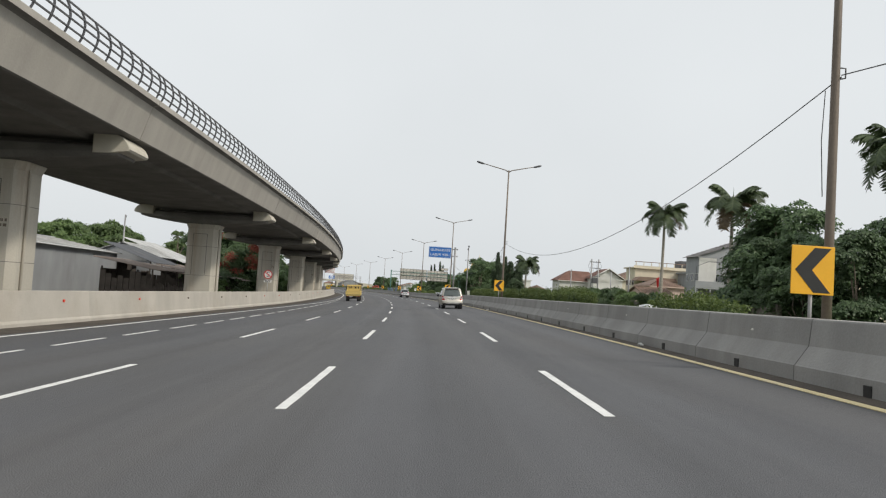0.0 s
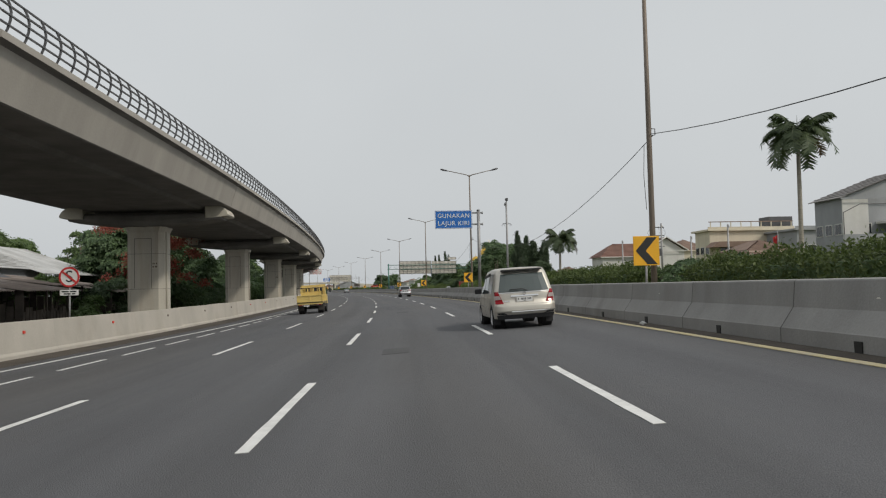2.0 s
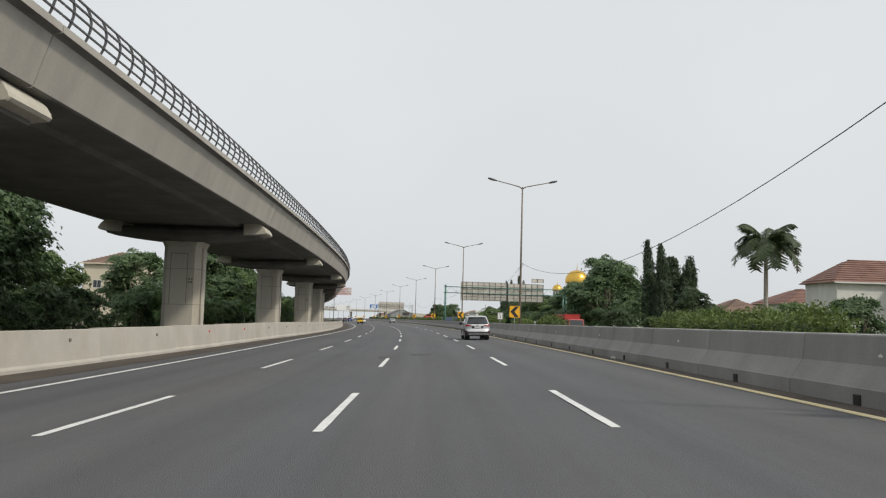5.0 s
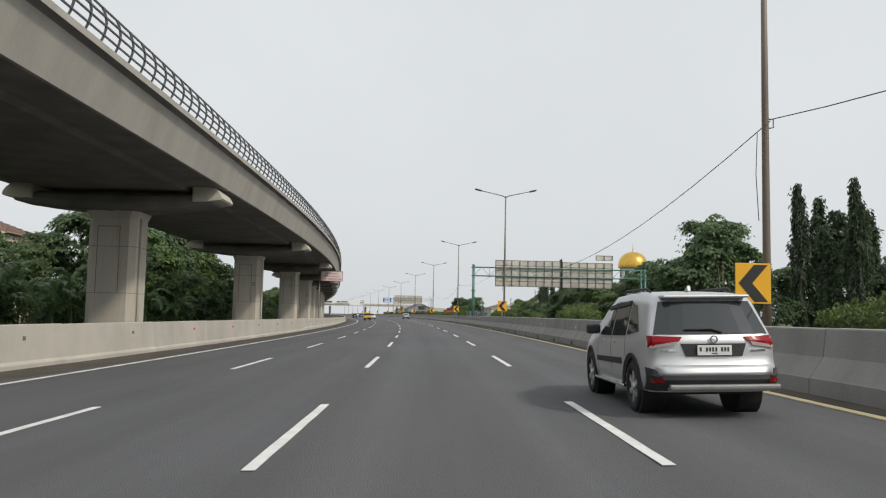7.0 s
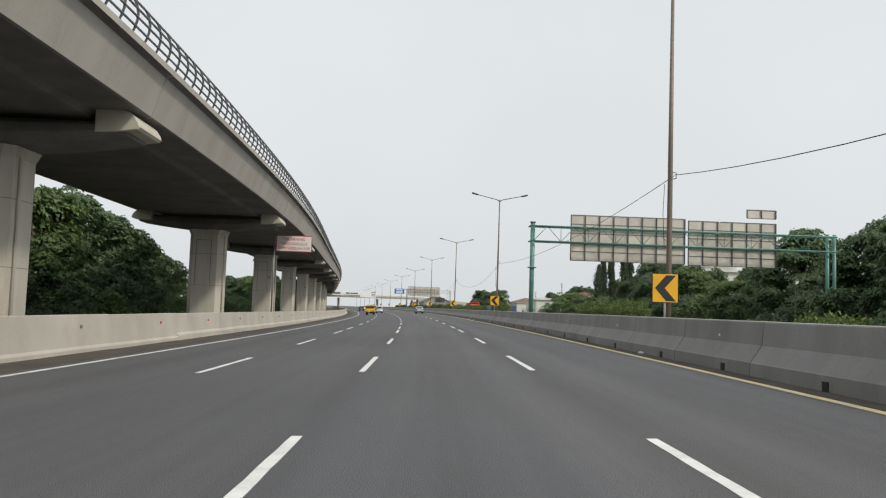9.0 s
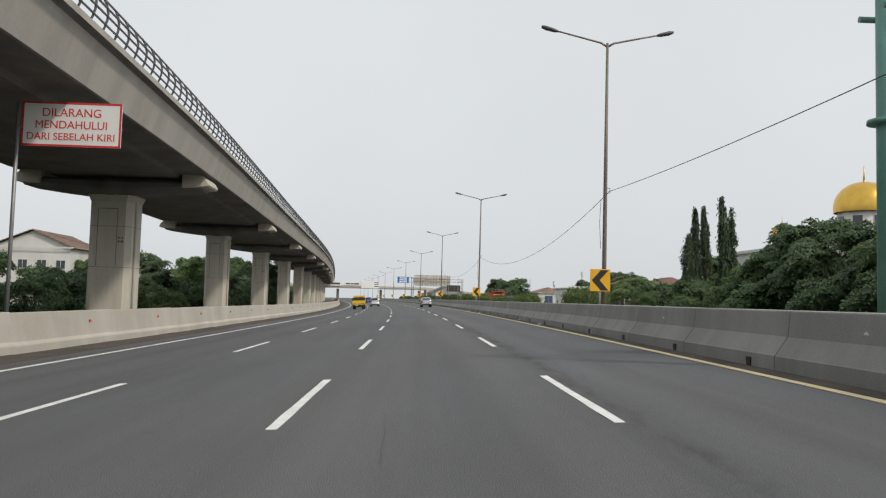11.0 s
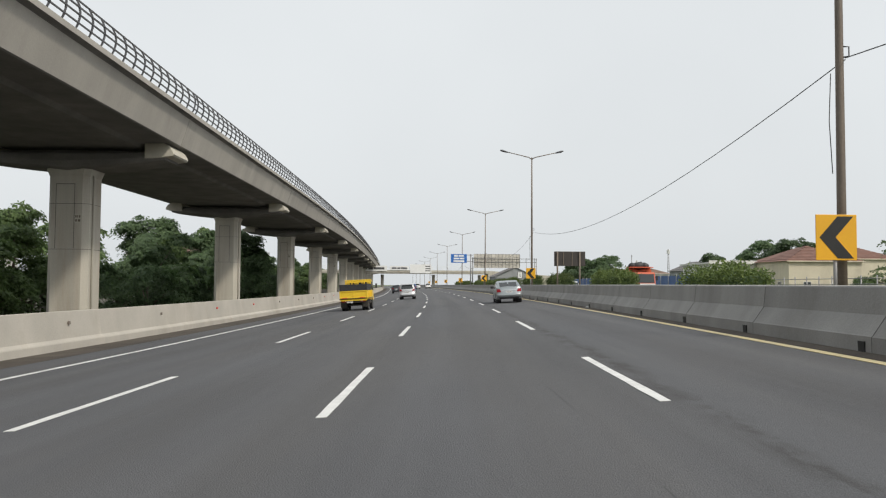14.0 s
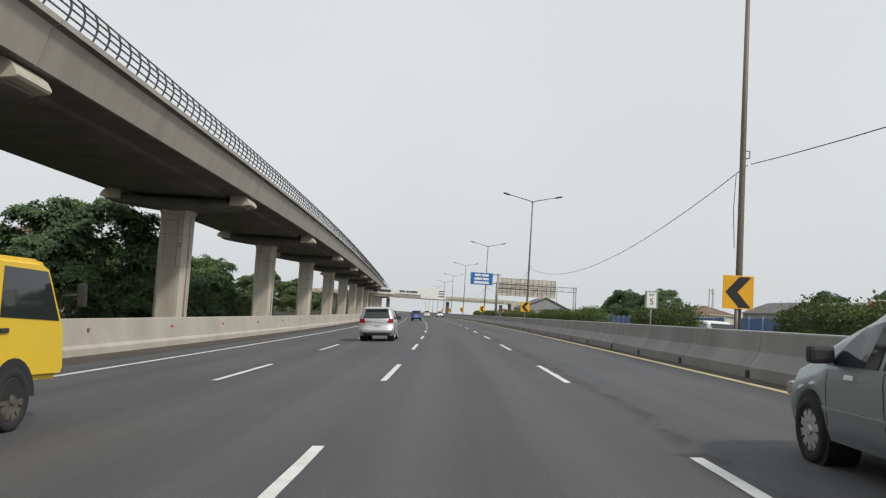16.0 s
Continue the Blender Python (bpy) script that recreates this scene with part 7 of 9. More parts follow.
def column_mesh(seed, radius, height, lean):
    """A narrow, dense spire of hanging leaves with a pointed, slightly ragged top."""
    rng = np.random.default_rng(seed)
    tufts, per = int(15 * height), 46
    u = np.sort(rng.random(tufts))
    a = rng.random(tufts) * math.tau
    taper = np.clip((1 - u) / 0.22, 0.0, 1.0) ** 0.6 * np.clip(0.4 + u / 0.15, 0, 1)
    r = radius * taper * (1.0 - 0.3 * u) * (0.25 + 0.8 * rng.random(tufts) ** 0.6) * (1 + 0.35 * np.sin(u * 17 + seed) * np.cos(a - seed))
    bend = lean * u ** 2 + 0.12 * np.sin(u * 9 + seed)
    hang = rng.random((tufts, per)) ** 0.8
    spread = radius * rng.uniform(0.1, 0.24, tufts)[:, None]
    x = (r * np.cos(a) + bend)[:, None] + rng.normal(size=(tufts, per)) * spread
    y = (r * np.sin(a))[:, None] + rng.normal(size=(tufts, per)) * spread
    z = (u * height)[:, None] - hang * rng.uniform(0.5, 1.5, tufts)[:, None] + 0.25
    p = np.stack([x, y, np.maximum(z, 0.2)], 2).reshape(-1, 3)
    out = np.repeat(a, per)
    nrm = np.stack([np.cos(out), np.sin(out), 0.25 + 0 * out], 1)
    return leaves_mesh("spire", p, nrm, rng.uniform(0.2, 0.44, len(p)), LEAF_CYPRESS, rng, droop=2.6, narrow=0.36)


SPIRES = [column_mesh(21 + k, 0.66 + 0.08 * (k % 3), 10.0, (-0.25, 0.3, 0.15, 0.45)[k]) for k in range(4)]
spire_trunk = mesh_of(tube([(0, 0, -0.3), (0, 0, 4), (0.05, 0, 8.5)], [0.16, 0.11, 0.04], 8), "trunk", BARK)


def spire(s, o, z, height, width, k, label):
    top = empty("mast_tree", placed(s, o, z, turn=random.uniform(0, 360)), label, "tree", "narrow drooping trees")
    m = Matrix.Diagonal((width, width, height / 10, 1))
    part("trunk", spire_trunk, None, top, pose_m=m)
    part("crown", SPIRES[k % 4], None, top, pose_m=m)
    return top


def hedge(s0, s1, o, width, z0, height, seed, label="clipped green hedge block in the planted strip"):
    rng = np.random.default_rng(seed)
    length = s1 - s0
    n = int(length * 1300)
    face = rng.random(n)
    x = (rng.random(n) - 0.5) * width
    y = rng.random(n) * length
    z = rng.random(n) * height
    nrm = np.zeros((n, 3))
    top_f, left_f, right_f = face < 0.38, (face >= 0.38) & (face < 0.68), (face >= 0.68) & (face < 0.84)
    end_a, end_b = (face >= 0.84) & (face < 0.93), face >= 0.93
    bump = 0.12 * np.sin(y * 1.7 + seed) + 0.10 * np.sin(y * 4.3 + x * 3 + seed) + 0.09 * rng.normal(size=n)
    z = np.where(top_f, height + bump, z)
    x = np.where(left_f, -width / 2 - bump, np.where(right_f, width / 2 + bump, x))
    y = np.where(end_a, 0 + bump, np.where(end_b, length + bump, y))
    nrm[top_f, 2], nrm[left_f, 0], nrm[right_f, 0], nrm[end_a, 1], nrm[end_b, 1] = 1, -1, 1, -1, 1
    # rounded shoulders
    edge = np.clip((np.abs(x) - width * 0.32) / (width * 0.18), 0, 1)
    z = z - np.where(top_f, 0.16 * edge**2, 0)
    me = leaves_mesh("leaves", np.stack([x, y, z], 1), nrm, rng.uniform(0.065, 0.135, n), LEAF_HEDGE, rng, droop=0.0, narrow=0.6)
    top = empty("hedge", placed(s0, o, z0), label, "hedge", "hedge blocks in the median")
    part("foliage", me, None, top)
    core = bmesh.new()
    add_box(core, -width / 2 + 0.12, width / 2 - 0.12, 0.12, length - 0.12, 0.0, height - 0.14, 0.1)
    part("leaf_core", core, LEAF_DARK, top)
    return top


HEDGES = [(-14, 2, 8.6, 1.3), (26.4, 33.6, 8.6, 1.12), (45.3, 55.5, 8.6, 1.4), (57, 69, 8.6, 1.35), (74, 106, 8.7, 1.38), (124, 137, 8.6, 1.25), (159, 166, 8.6, 1.3), (172, 178.3, 8.6, 1.15), (190, 197.3, 8.6, 1.35), (206, 211, 8.6, 0.8),
          (224, 236, 8.6, 1.25), (271.5, 278.5, 8.6, 1.4), (290.5, 299, 8.6, 1.15), (306, 312.8, 8.6, 1.12), (320.6, 327.6, 8.6, 1.25), (337.2, 345.5, 8.6, 1.38), (356.2, 364.1, 8.6, 1.38), (372.4, 380.8, 8.6, 1.4), (389.5, 397.5, 8.6, 1.4),
          (399, 415, 8.6, 1.3), (421, 449, 8.6, 1.3), (462, 500, 8.6, 1.3)]
for i, (s0, s1, o, h) in enumerate(HEDGES):
    hedge(s0 + 0.2, s1 - 1.1, o + 0.15, 1.05, median_z((s0 + s1) / 2, o) - 0.05, h - 0.08, 40 + i)

RIGHT_Z, LEFT_Z = 0.2, -0.95
GREEN_TREE = "large dark green leafy tree beyond the far carriageway"
for kind, s, o, k in (("broad_dark", 72, 33.2, 1.28), ("broad_dark_b", 76, 32.8, 1.15), ("broad_dark_b", 60, 36, 1.15), ("broad_dark", 58, 31, 0.85), ("broad_dark_b", 66, 31.5, 0.95), ("broad_dark", 70, 31.5, 0.9), ("broad_mid", 310, 34, 0.72), ("broad_dark_b", 300, 30.5, 0.7), ("broad_mid", 306, 39, 0.95), ("broad_mid", 48, 40, 1.2), ("broad_dark_b", 207, 36, 0.75), ("broad_dark", 226, 38, 0.8),
                      ("broad_dark", 229.5, 31.0, 1.38), ("broad_dark", 249, 40, 1.4), ("broad_dark_b", 246, 33, 1.0), ("broad_dark", 262, 36, 1.1), ("broad_dark_b", 256, 32, 0.9), ("broad_mid", 283, 33, 0.95), ("broad_dark", 290, 34, 0.9), ("broad_dark_b", 238, 32.5, 1.1), ("broad_dark_b", 276, 37, 0.8), ("broad_mid", 268, 31, 0.7), ("broad_dark", 297, 33.5, 1.0),
                      ("broad_dark_b", 303, 34, 1.05), ("broad_mid", 290, 38, 1.0), ("broad_mid", 313, 36, 0.75), ("broad_dark_b", 327, 38, 0.92)):
    plant("leafy_tree", kind, s, o, RIGHT_Z, k, GREEN_TREE, "tree", "trees beyond the far carriageway")
for s, o, k in ((343, 32.5, 0.9), (350, 36.5, 0.9), (353, 33, 0.8), (338, 29.5, 0.7), (341, 37, 0.75), (358, 42, 0.75), (366, 44, 0.65), (378, 52, 0.9)):
    plant("spreading_tree", "umbrella", s, o, RIGHT_Z, (k, k, k * 1.05), "low spreading tree with layered green branches", "tree", "spreading trees beyond the road")
for kind, s, o, k in (("bush_dark", 69, 29.5, 1.2), ("bush_dark", 62, 29.5, 1.3), ("bush_dark", 238, 29, 1.2), ("bush_dark", 248, 29.5, 1.3), ("bush_dark", 262, 29.5, 1.2), ("bush_dark", 276, 29.5, 1.2), ("bush_dark", 290, 30, 1.2), ("bush_dark", 300, 29, 1.2), ("bush", 80, 27.4, 0.6), ("bush", 86, 27.3, 0.7), ("bush_dark", 92, 27.6, 0.95), ("bush", 97, 27.8, 1.05), ("bush", 102, 27.9, 1.1), ("bush_dark", 107, 27.8, 1.15), ("bush", 112, 28, 1.15), ("bush_dark", 117, 27.8, 1.15), ("bush", 122, 28, 1.1), ("bush", 128, 28, 1.1), ("bush_dark", 116, 31, 0.8), ("bush", 124, 31, 0.85), ("bush_dark", 133, 30, 0.9),
                      ("bush", 141, 29.5, 1.2), ("bush", 150, 29, 1.1), ("bush_dark", 160, 29.5, 1.2), ("bush", 169, 30, 1.25), ("bush", 180, 29, 1.1), ("bush_dark", 195, 30, 1.0), ("bush", 201, 29.5, 0.9),
                      ("bush", 187, 30, 1.2), ("bush_dark", 214, 29, 1.2), ("bush_dark", 224, 30, 1.3), ("bush", 231, 29, 1.2), ("bush_dark", 243, 29, 1.2), ("bush_dark", 254, 30, 1.35), ("bush", 270, 29.5, 1.3),
                      ("bush_dark", 282, 30, 1.3), ("bush", 309, 30, 1.2), ("bush_dark", 317, 31, 1.4), ("bush", 328, 28.5, 0.8), ("bush_dark", 337, 34, 1.4), ("bush", 333, 31, 1.2),
                      ("bush", 372, 40, 0.8), ("bush", 404, 42, 0.8)):
    plant("roadside_bush", kind, s, o, RIGHT_Z - 0.1, k, "dense green roadside bush beyond the far carriageway", "bush", "bushes beyond the far carriageway")
palm(112, 36.1, RIGHT_Z, 13.5, 1.4, "tall slender palm with a pale trunk and one dry frond", 1, 3)
palm(85, 33.4, RIGHT_Z, 11.8, 1.5, "tall palm with long drooping fronds, some of them dry", 4, 4)
palm(61.5, 36, RIGHT_Z, 13.3, 1.5, "tall palm standing behind a leafy tree", 2, 5)
palm(177, 31.2, RIGHT_Z, 8.1, 1.35, "short palm with a full round head of fronds", 1, 6)
for s, o, h, w, k in ((202, 30.4, 11.2, 0.9, 0), (204, 31.4, 9.8, 1.1, 1), (206, 30.6, 8.4, 1.2, 3), (216, 33.3, 13.2, 1.2, 0), (216.6, 35.4, 12.1, 1.25, 1), (216.2, 36.9, 11.0, 1.7, 2), (215.4, 38.4, 11.2, 1.6, 3), (216, 39.7, 9.6, 1.2, 0),
                      (322.5, 34.4, 12.7, 0.78, 0), (321, 32.6, 12.2, 0.78, 1), (320.5, 31.6, 9.3, 0.85, 2), (322.5, 36.6, 13.9, 0.95, 0), (323.5, 37.9, 12.9, 0.9, 3)):
    spire(s, o, RIGHT_Z, h, w, k, "narrow tall tree with drooping dark leaves")

# behind and under the viaduct
for kind, s, o, k in (("broad_mid", 128, -45, 1.35), ("broad_mid", 140, -46, 1.45), ("broad_mid_b", 118, -46, 1.5), ("broad_mid", 151, -47, 1.4), ("broad_mid_b", 135, -44, 1.5), ("broad_mid", 112, -46, 1.2), ("thin", 148, -38, 1.2), ("broad_mid", 158, -40, 1.25), ("broad_dark", 128, -29, 1.0), ("broad_dark_b", 139, -28, 1.0),
                      ("broad_dark", 149, -28, 1.25), ("broad_dark_b", 161, -29.5, 1.3), ("broad_dark", 140, -32, 1.2), ("broad_mid", 172, -31, 1.0), ("broad_dark", 196, -31, 1.05), ("broad_mid", 206, -29, 1.0), ("broad_dark_b", 217, -27.5, 1.35),
                      ("broad_mid", 226, -28.5, 1.4), ("broad_dark", 236, -28, 1.3), ("broad_mid_b", 246, -27, 1.6), ("broad_dark", 255, -28.5, 1.25), ("broad_dark_b", 265, -29.5, 1.2), ("broad_dark", 276, -30, 1.0),
                      ("broad_dark_b", 288, -31, 0.9), ("broad_mid_b", 368, -33, 1.3), ("broad_dark", 380, -31, 1.05), ("broad_mid", 392, -33, 1.15), ("broad_dark_b", 402, -31, 1.1), ("thin", 414, -34, 1.2),
                      ("broad_dark", 405, -26.5, 1.1), ("broad_mid", 424, -36, 1.0), ("broad_dark_b", 438, -33, 1.0), ("broad_mid", 452, -34, 1.1), ("broad_dark", 470, -35, 1.0), ("broad_mid", 490, -34, 1.0), ("broad_dark_b", 512, -35, 1.1),
                      ("broad_mid", 540, -35, 1.1), ("broad_dark", 570, -36, 1.1), ("broad_mid_b", 340, -28.5, 1.15), ("broad_mid", 350, -29.5, 1.0), ("broad_dark_b", 330, -30, 0.8), ("thin", 346, -36, 0.9), ("broad_mid_b", 335, -40, 1.0)):
    plant("wild_tree", kind, s, o, LEFT_Z, k, "green tree in the thicket behind the viaduct", "tree", "trees behind the viaduct")
for i in range(64):
    s = 104 + i * 5.6
    if 262 < s < 366:
        k, o = random.uniform(0.95, 1.35), -random.uniform(25.5, 29)
    elif s > 366:
        k, o = random.uniform(1.0, 1.4), -random.uniform(25, 28)
    else:
        k, o = random.uniform(1.0, 1.5), -random.uniform(22.5, 26)
    plant("thicket_bush", random.choice(("bush", "bush_dark", "bush_dark")), s, o, LEFT_Z, k, "dark green shrub in the thicket under the viaduct", "bush", "shrubs behind the viaduct")

# blossoming tree: red clusters on a dark crown
rng = np.random.default_rng(77)
lobes = [((rng.uniform(-2.0, 5.8), rng.uniform(-7.5, -3.5), rng.uniform(2.5, 9.5)), (1.0, 1.0, 0.55)) for _ in range(20)] + [((rng.uniform(4.5, 6.5), rng.uniform(-5, 3), rng.uniform(3, 9)), (1.0, 1.0, 0.55)) for _ in range(10)]
p, nrm = blob_points(rng, lobes, 150, 0.95)
flame = plant("blossom_tree", "broad_dark_b", 128, -25.5, LEFT_Z, 1.25, "dark green tree with clusters of orange-red blossom", "tree", turn=0)
part("blossom", leaves_mesh("blossom", p, nrm, rng.uniform(0.14, 0.3, len(p)), LEAF_RED, rng, 0.2, 0.6), None, flame, "clusters of orange-red blossom")


def banana_leaf(rng, length):
    """An arching midrib with a blade torn into strips on both sides."""
    verts, faces = [], []
    n = 18

    def rib(u):
        return length * u * (1 - 0.3 * u), length * (0.8 * u - 1.0 * u * u)
    for side in (-1, 1):
        for i in range(n):
            u0, u1 = 0.08 + 0.92 * i / n, 0.08 + 0.92 * (i + rng.uniform(0.82, 1.0)) / n
            w = 0.27 * math.sin(math.pi * min(1.0, u0 * 0.9 + 0.08)) * rng.uniform(0.75, 1.08) + 0.03
            lean, droop = rng.uniform(0.02, 0.12), rng.uniform(-0.12, 0.09)
            (x0, z0), (x1, z1) = rib(u0), rib(u1)
            k = len(verts)
            verts += [(x0, 0, z0), (x1, 0, z1), (x1 + lean * 0.6, side * w * 0.6, z1 + 0.07 + droop * 0.3), (x0 + lean * 0.6, side * w * 0.6, z0 + 0.07 + droop * 0.3),
                      (x1 + lean, side * w, z1 + droop), (x0 + lean, side * w * 0.97, z0 + droop)]
            faces += [(k, k + 1, k + 2, k + 3), (k + 3, k + 2, k + 4, k + 5)]
    me = bpy.data.meshes.new("banana_leaf")
    me.from_pydata(verts, [], faces)
    me.materials.append(LEAF_BANANA)
    return me


BANANA = [banana_leaf(np.random.default_rng(k), 2.0) for k in range(4)]
banana_stem = mesh_of(tube([(0, 0, -0.2), (0, 0, 0.8), (0.05, 0, 1.7)], [0.1, 0.085, 0.05], 9), "stem", LEAF_BANANA)
for s, o, k in ((172, -21.6, 1.5), (174, -22.4, 1.9), (176, -22.6, 1.8), (180, -21.4, 1.6), (182, -23.2, 2.0), (184, -22.5, 1.9), (188, -21.6, 1.5), (190, -23.4, 2.0), (192, -22.8, 1.8), (195, -21.8, 1.4), (197, -21.6, 1.7), (199.5, -22.8, 1.9), (202, -22.0, 1.5), (206, -22.4, 1.5), (211, -21.6, 1.6),
                (221, -21.8, 1.2), (225, -22.5, 1.35), (372, -25.5, 1.5), (377, -26.5, 1.7), (383, -25.3, 1.5), (388, -26, 1.6)):
    top = empty("banana_plant", placed(s, o, LEFT_Z, turn=random.uniform(0, 360)), "banana plant with long torn arching leaves behind the wall", "plant", "banana plants")
    top.scale = (k, k, k)
    part("stem", banana_stem, None, top)
    for j in range(10):
        m = Matrix.Translation((0, 0, 1.1 + 0.07 * j)) @ Matrix.Rotation(j * 2.4 + random.uniform(-0.3, 0.3), 4, "Z") @ Matrix.Rotation(-random.uniform(0.05, 0.95), 4, "Y")
        part("leaf", BANANA[j % 4], None, top, pose_m=m)


# ---- buildings ----
WALL_WHITE = material("white_render", (0.62, 0.61, 0.58), rough=0.85, spread=0.12, scale=0.5, fine=12, bump=0.15, stain=(0.4, 0.38, 0.34), stain_amount=0.5, streak=(1.0, 1.0, 0.5))
WALL_CREAM = material("cream_render", (0.60, 0.54, 0.42), rough=0.85, spread=0.12, scale=0.5, fine=12, bump=0.15, stain=(0.42, 0.37, 0.29), stain_amount=0.5, streak=(1.0, 1.0, 0.5))
WALL_GREY = material("grey_render", (0.30, 0.31, 0.32), rough=0.85, spread=0.14, scale=0.5, fine=12, bump=0.15, stain=(0.2, 0.2, 0.2), stain_amount=0.5, streak=(1.0, 1.0, 0.5))
WALL_PINK = material("pink_render", (0.55, 0.42, 0.36), rough=0.85, spread=0.12, scale=0.5, fine=12, bump=0.15)
WALL_BRICK = material("red_plaster", (0.42, 0.235, 0.18), rough=0.85, spread=0.15, scale=0.6, fine=14, bump=0.2)
TILE_RED = material("red_roof_tile", (0.205, 0.11, 0.085), rough=0.8, spread=0.25, scale=0.6, fine=8, bump=0.3, stain=(0.16, 0.10, 0.08), stain_amount=0.6)
TILE_GREY = material("grey_roof_tile", (0.19, 0.18, 0.175), rough=0.8, spread=0.25, scale=0.6, fine=8, bump=0.3)
TILE_BROWN = material("brown_roof_tile", (0.22, 0.15, 0.115), rough=0.8, spread=0.25, scale=0.6, fine=8, bump=0.3)
TIN_RUST = material("rusty_corrugated_tin", (0.20, 0.16, 0.135), rough=0.7, metal=0.3, spread=0.35, scale=0.8, fine=10, bump=0.2, stain=(0.36, 0.35, 0.34), stain_amount=0.7)
TIN_PALE = material("pale_corrugated_tin", (0.50, 0.50, 0.49), rough=0.55, metal=0.4, spread=0.25, scale=0.5, fine=9, bump=0.15, stain=(0.3, 0.27, 0.24), stain_amount=0.7)
TIN_DARK = material("dark_corrugated_tin", (0.10, 0.105, 0.115), rough=0.65, metal=0.3, spread=0.3, scale=0.6, fine=10, bump=0.2, stain=(0.2, 0.19, 0.18), stain_amount=0.5)
GREEN_SCREEN = material("green_sheet", (0.05, 0.17, 0.11), rough=0.5, spread=0.2, scale=0.8, fine=10, bump=0.05)
WALL_OLD = material("old_brown_wall", (0.20, 0.175, 0.145), rough=0.9, spread=0.3, scale=0.8, fine=14, bump=0.3, stain=(0.1, 0.095, 0.085), stain_amount=0.7)
WOOD_DARK = material("weathered_wood", (0.085, 0.07, 0.058), rough=0.9, spread=0.35, scale=1.5, fine=14, bump=0.4)
GOLD = material("gold_dome_sheet", (0.72, 0.45, 0.09), rough=0.28, metal=0.9, spread=0.12, scale=1.2, fine=10, bump=0.05)
FENCE_BLUE = material("blue_fence_sheet", (0.035, 0.10, 0.27), rough=0.5, spread=0.25, scale=0.7, fine=12, bump=0.1, stain=(0.10, 0.16, 0.28), stain_amount=0.6, per_piece=0.12)
WINDOW_GLASS = glass_material("window_glass", (0.03, 0.035, 0.04), 0.08)


def roof_slope(bm, a, b, c, d, rows=10, lift=0.06):
    """Stepped courses of tiles from the eave (a, b) up to the ridge (d, c), as one sheet."""
    a, b, c, d = map(Vector, (a, b, c, d))
    n = (b - a).cross(d - a).normalized()
    if n.z < 0:
        n = -n
    last = None
    for i in range(rows):
        for u, h in ((i / rows, lift if i else 0.0), ((i + 1) / rows, 0.0)):
            row = [bm.verts.new(a.lerp(d, u) + n * h), bm.verts.new(b.lerp(c, u) + n * h)]
            if last:
                bm.faces.new((last[0], last[1], row[1], row[0]))
            last = row


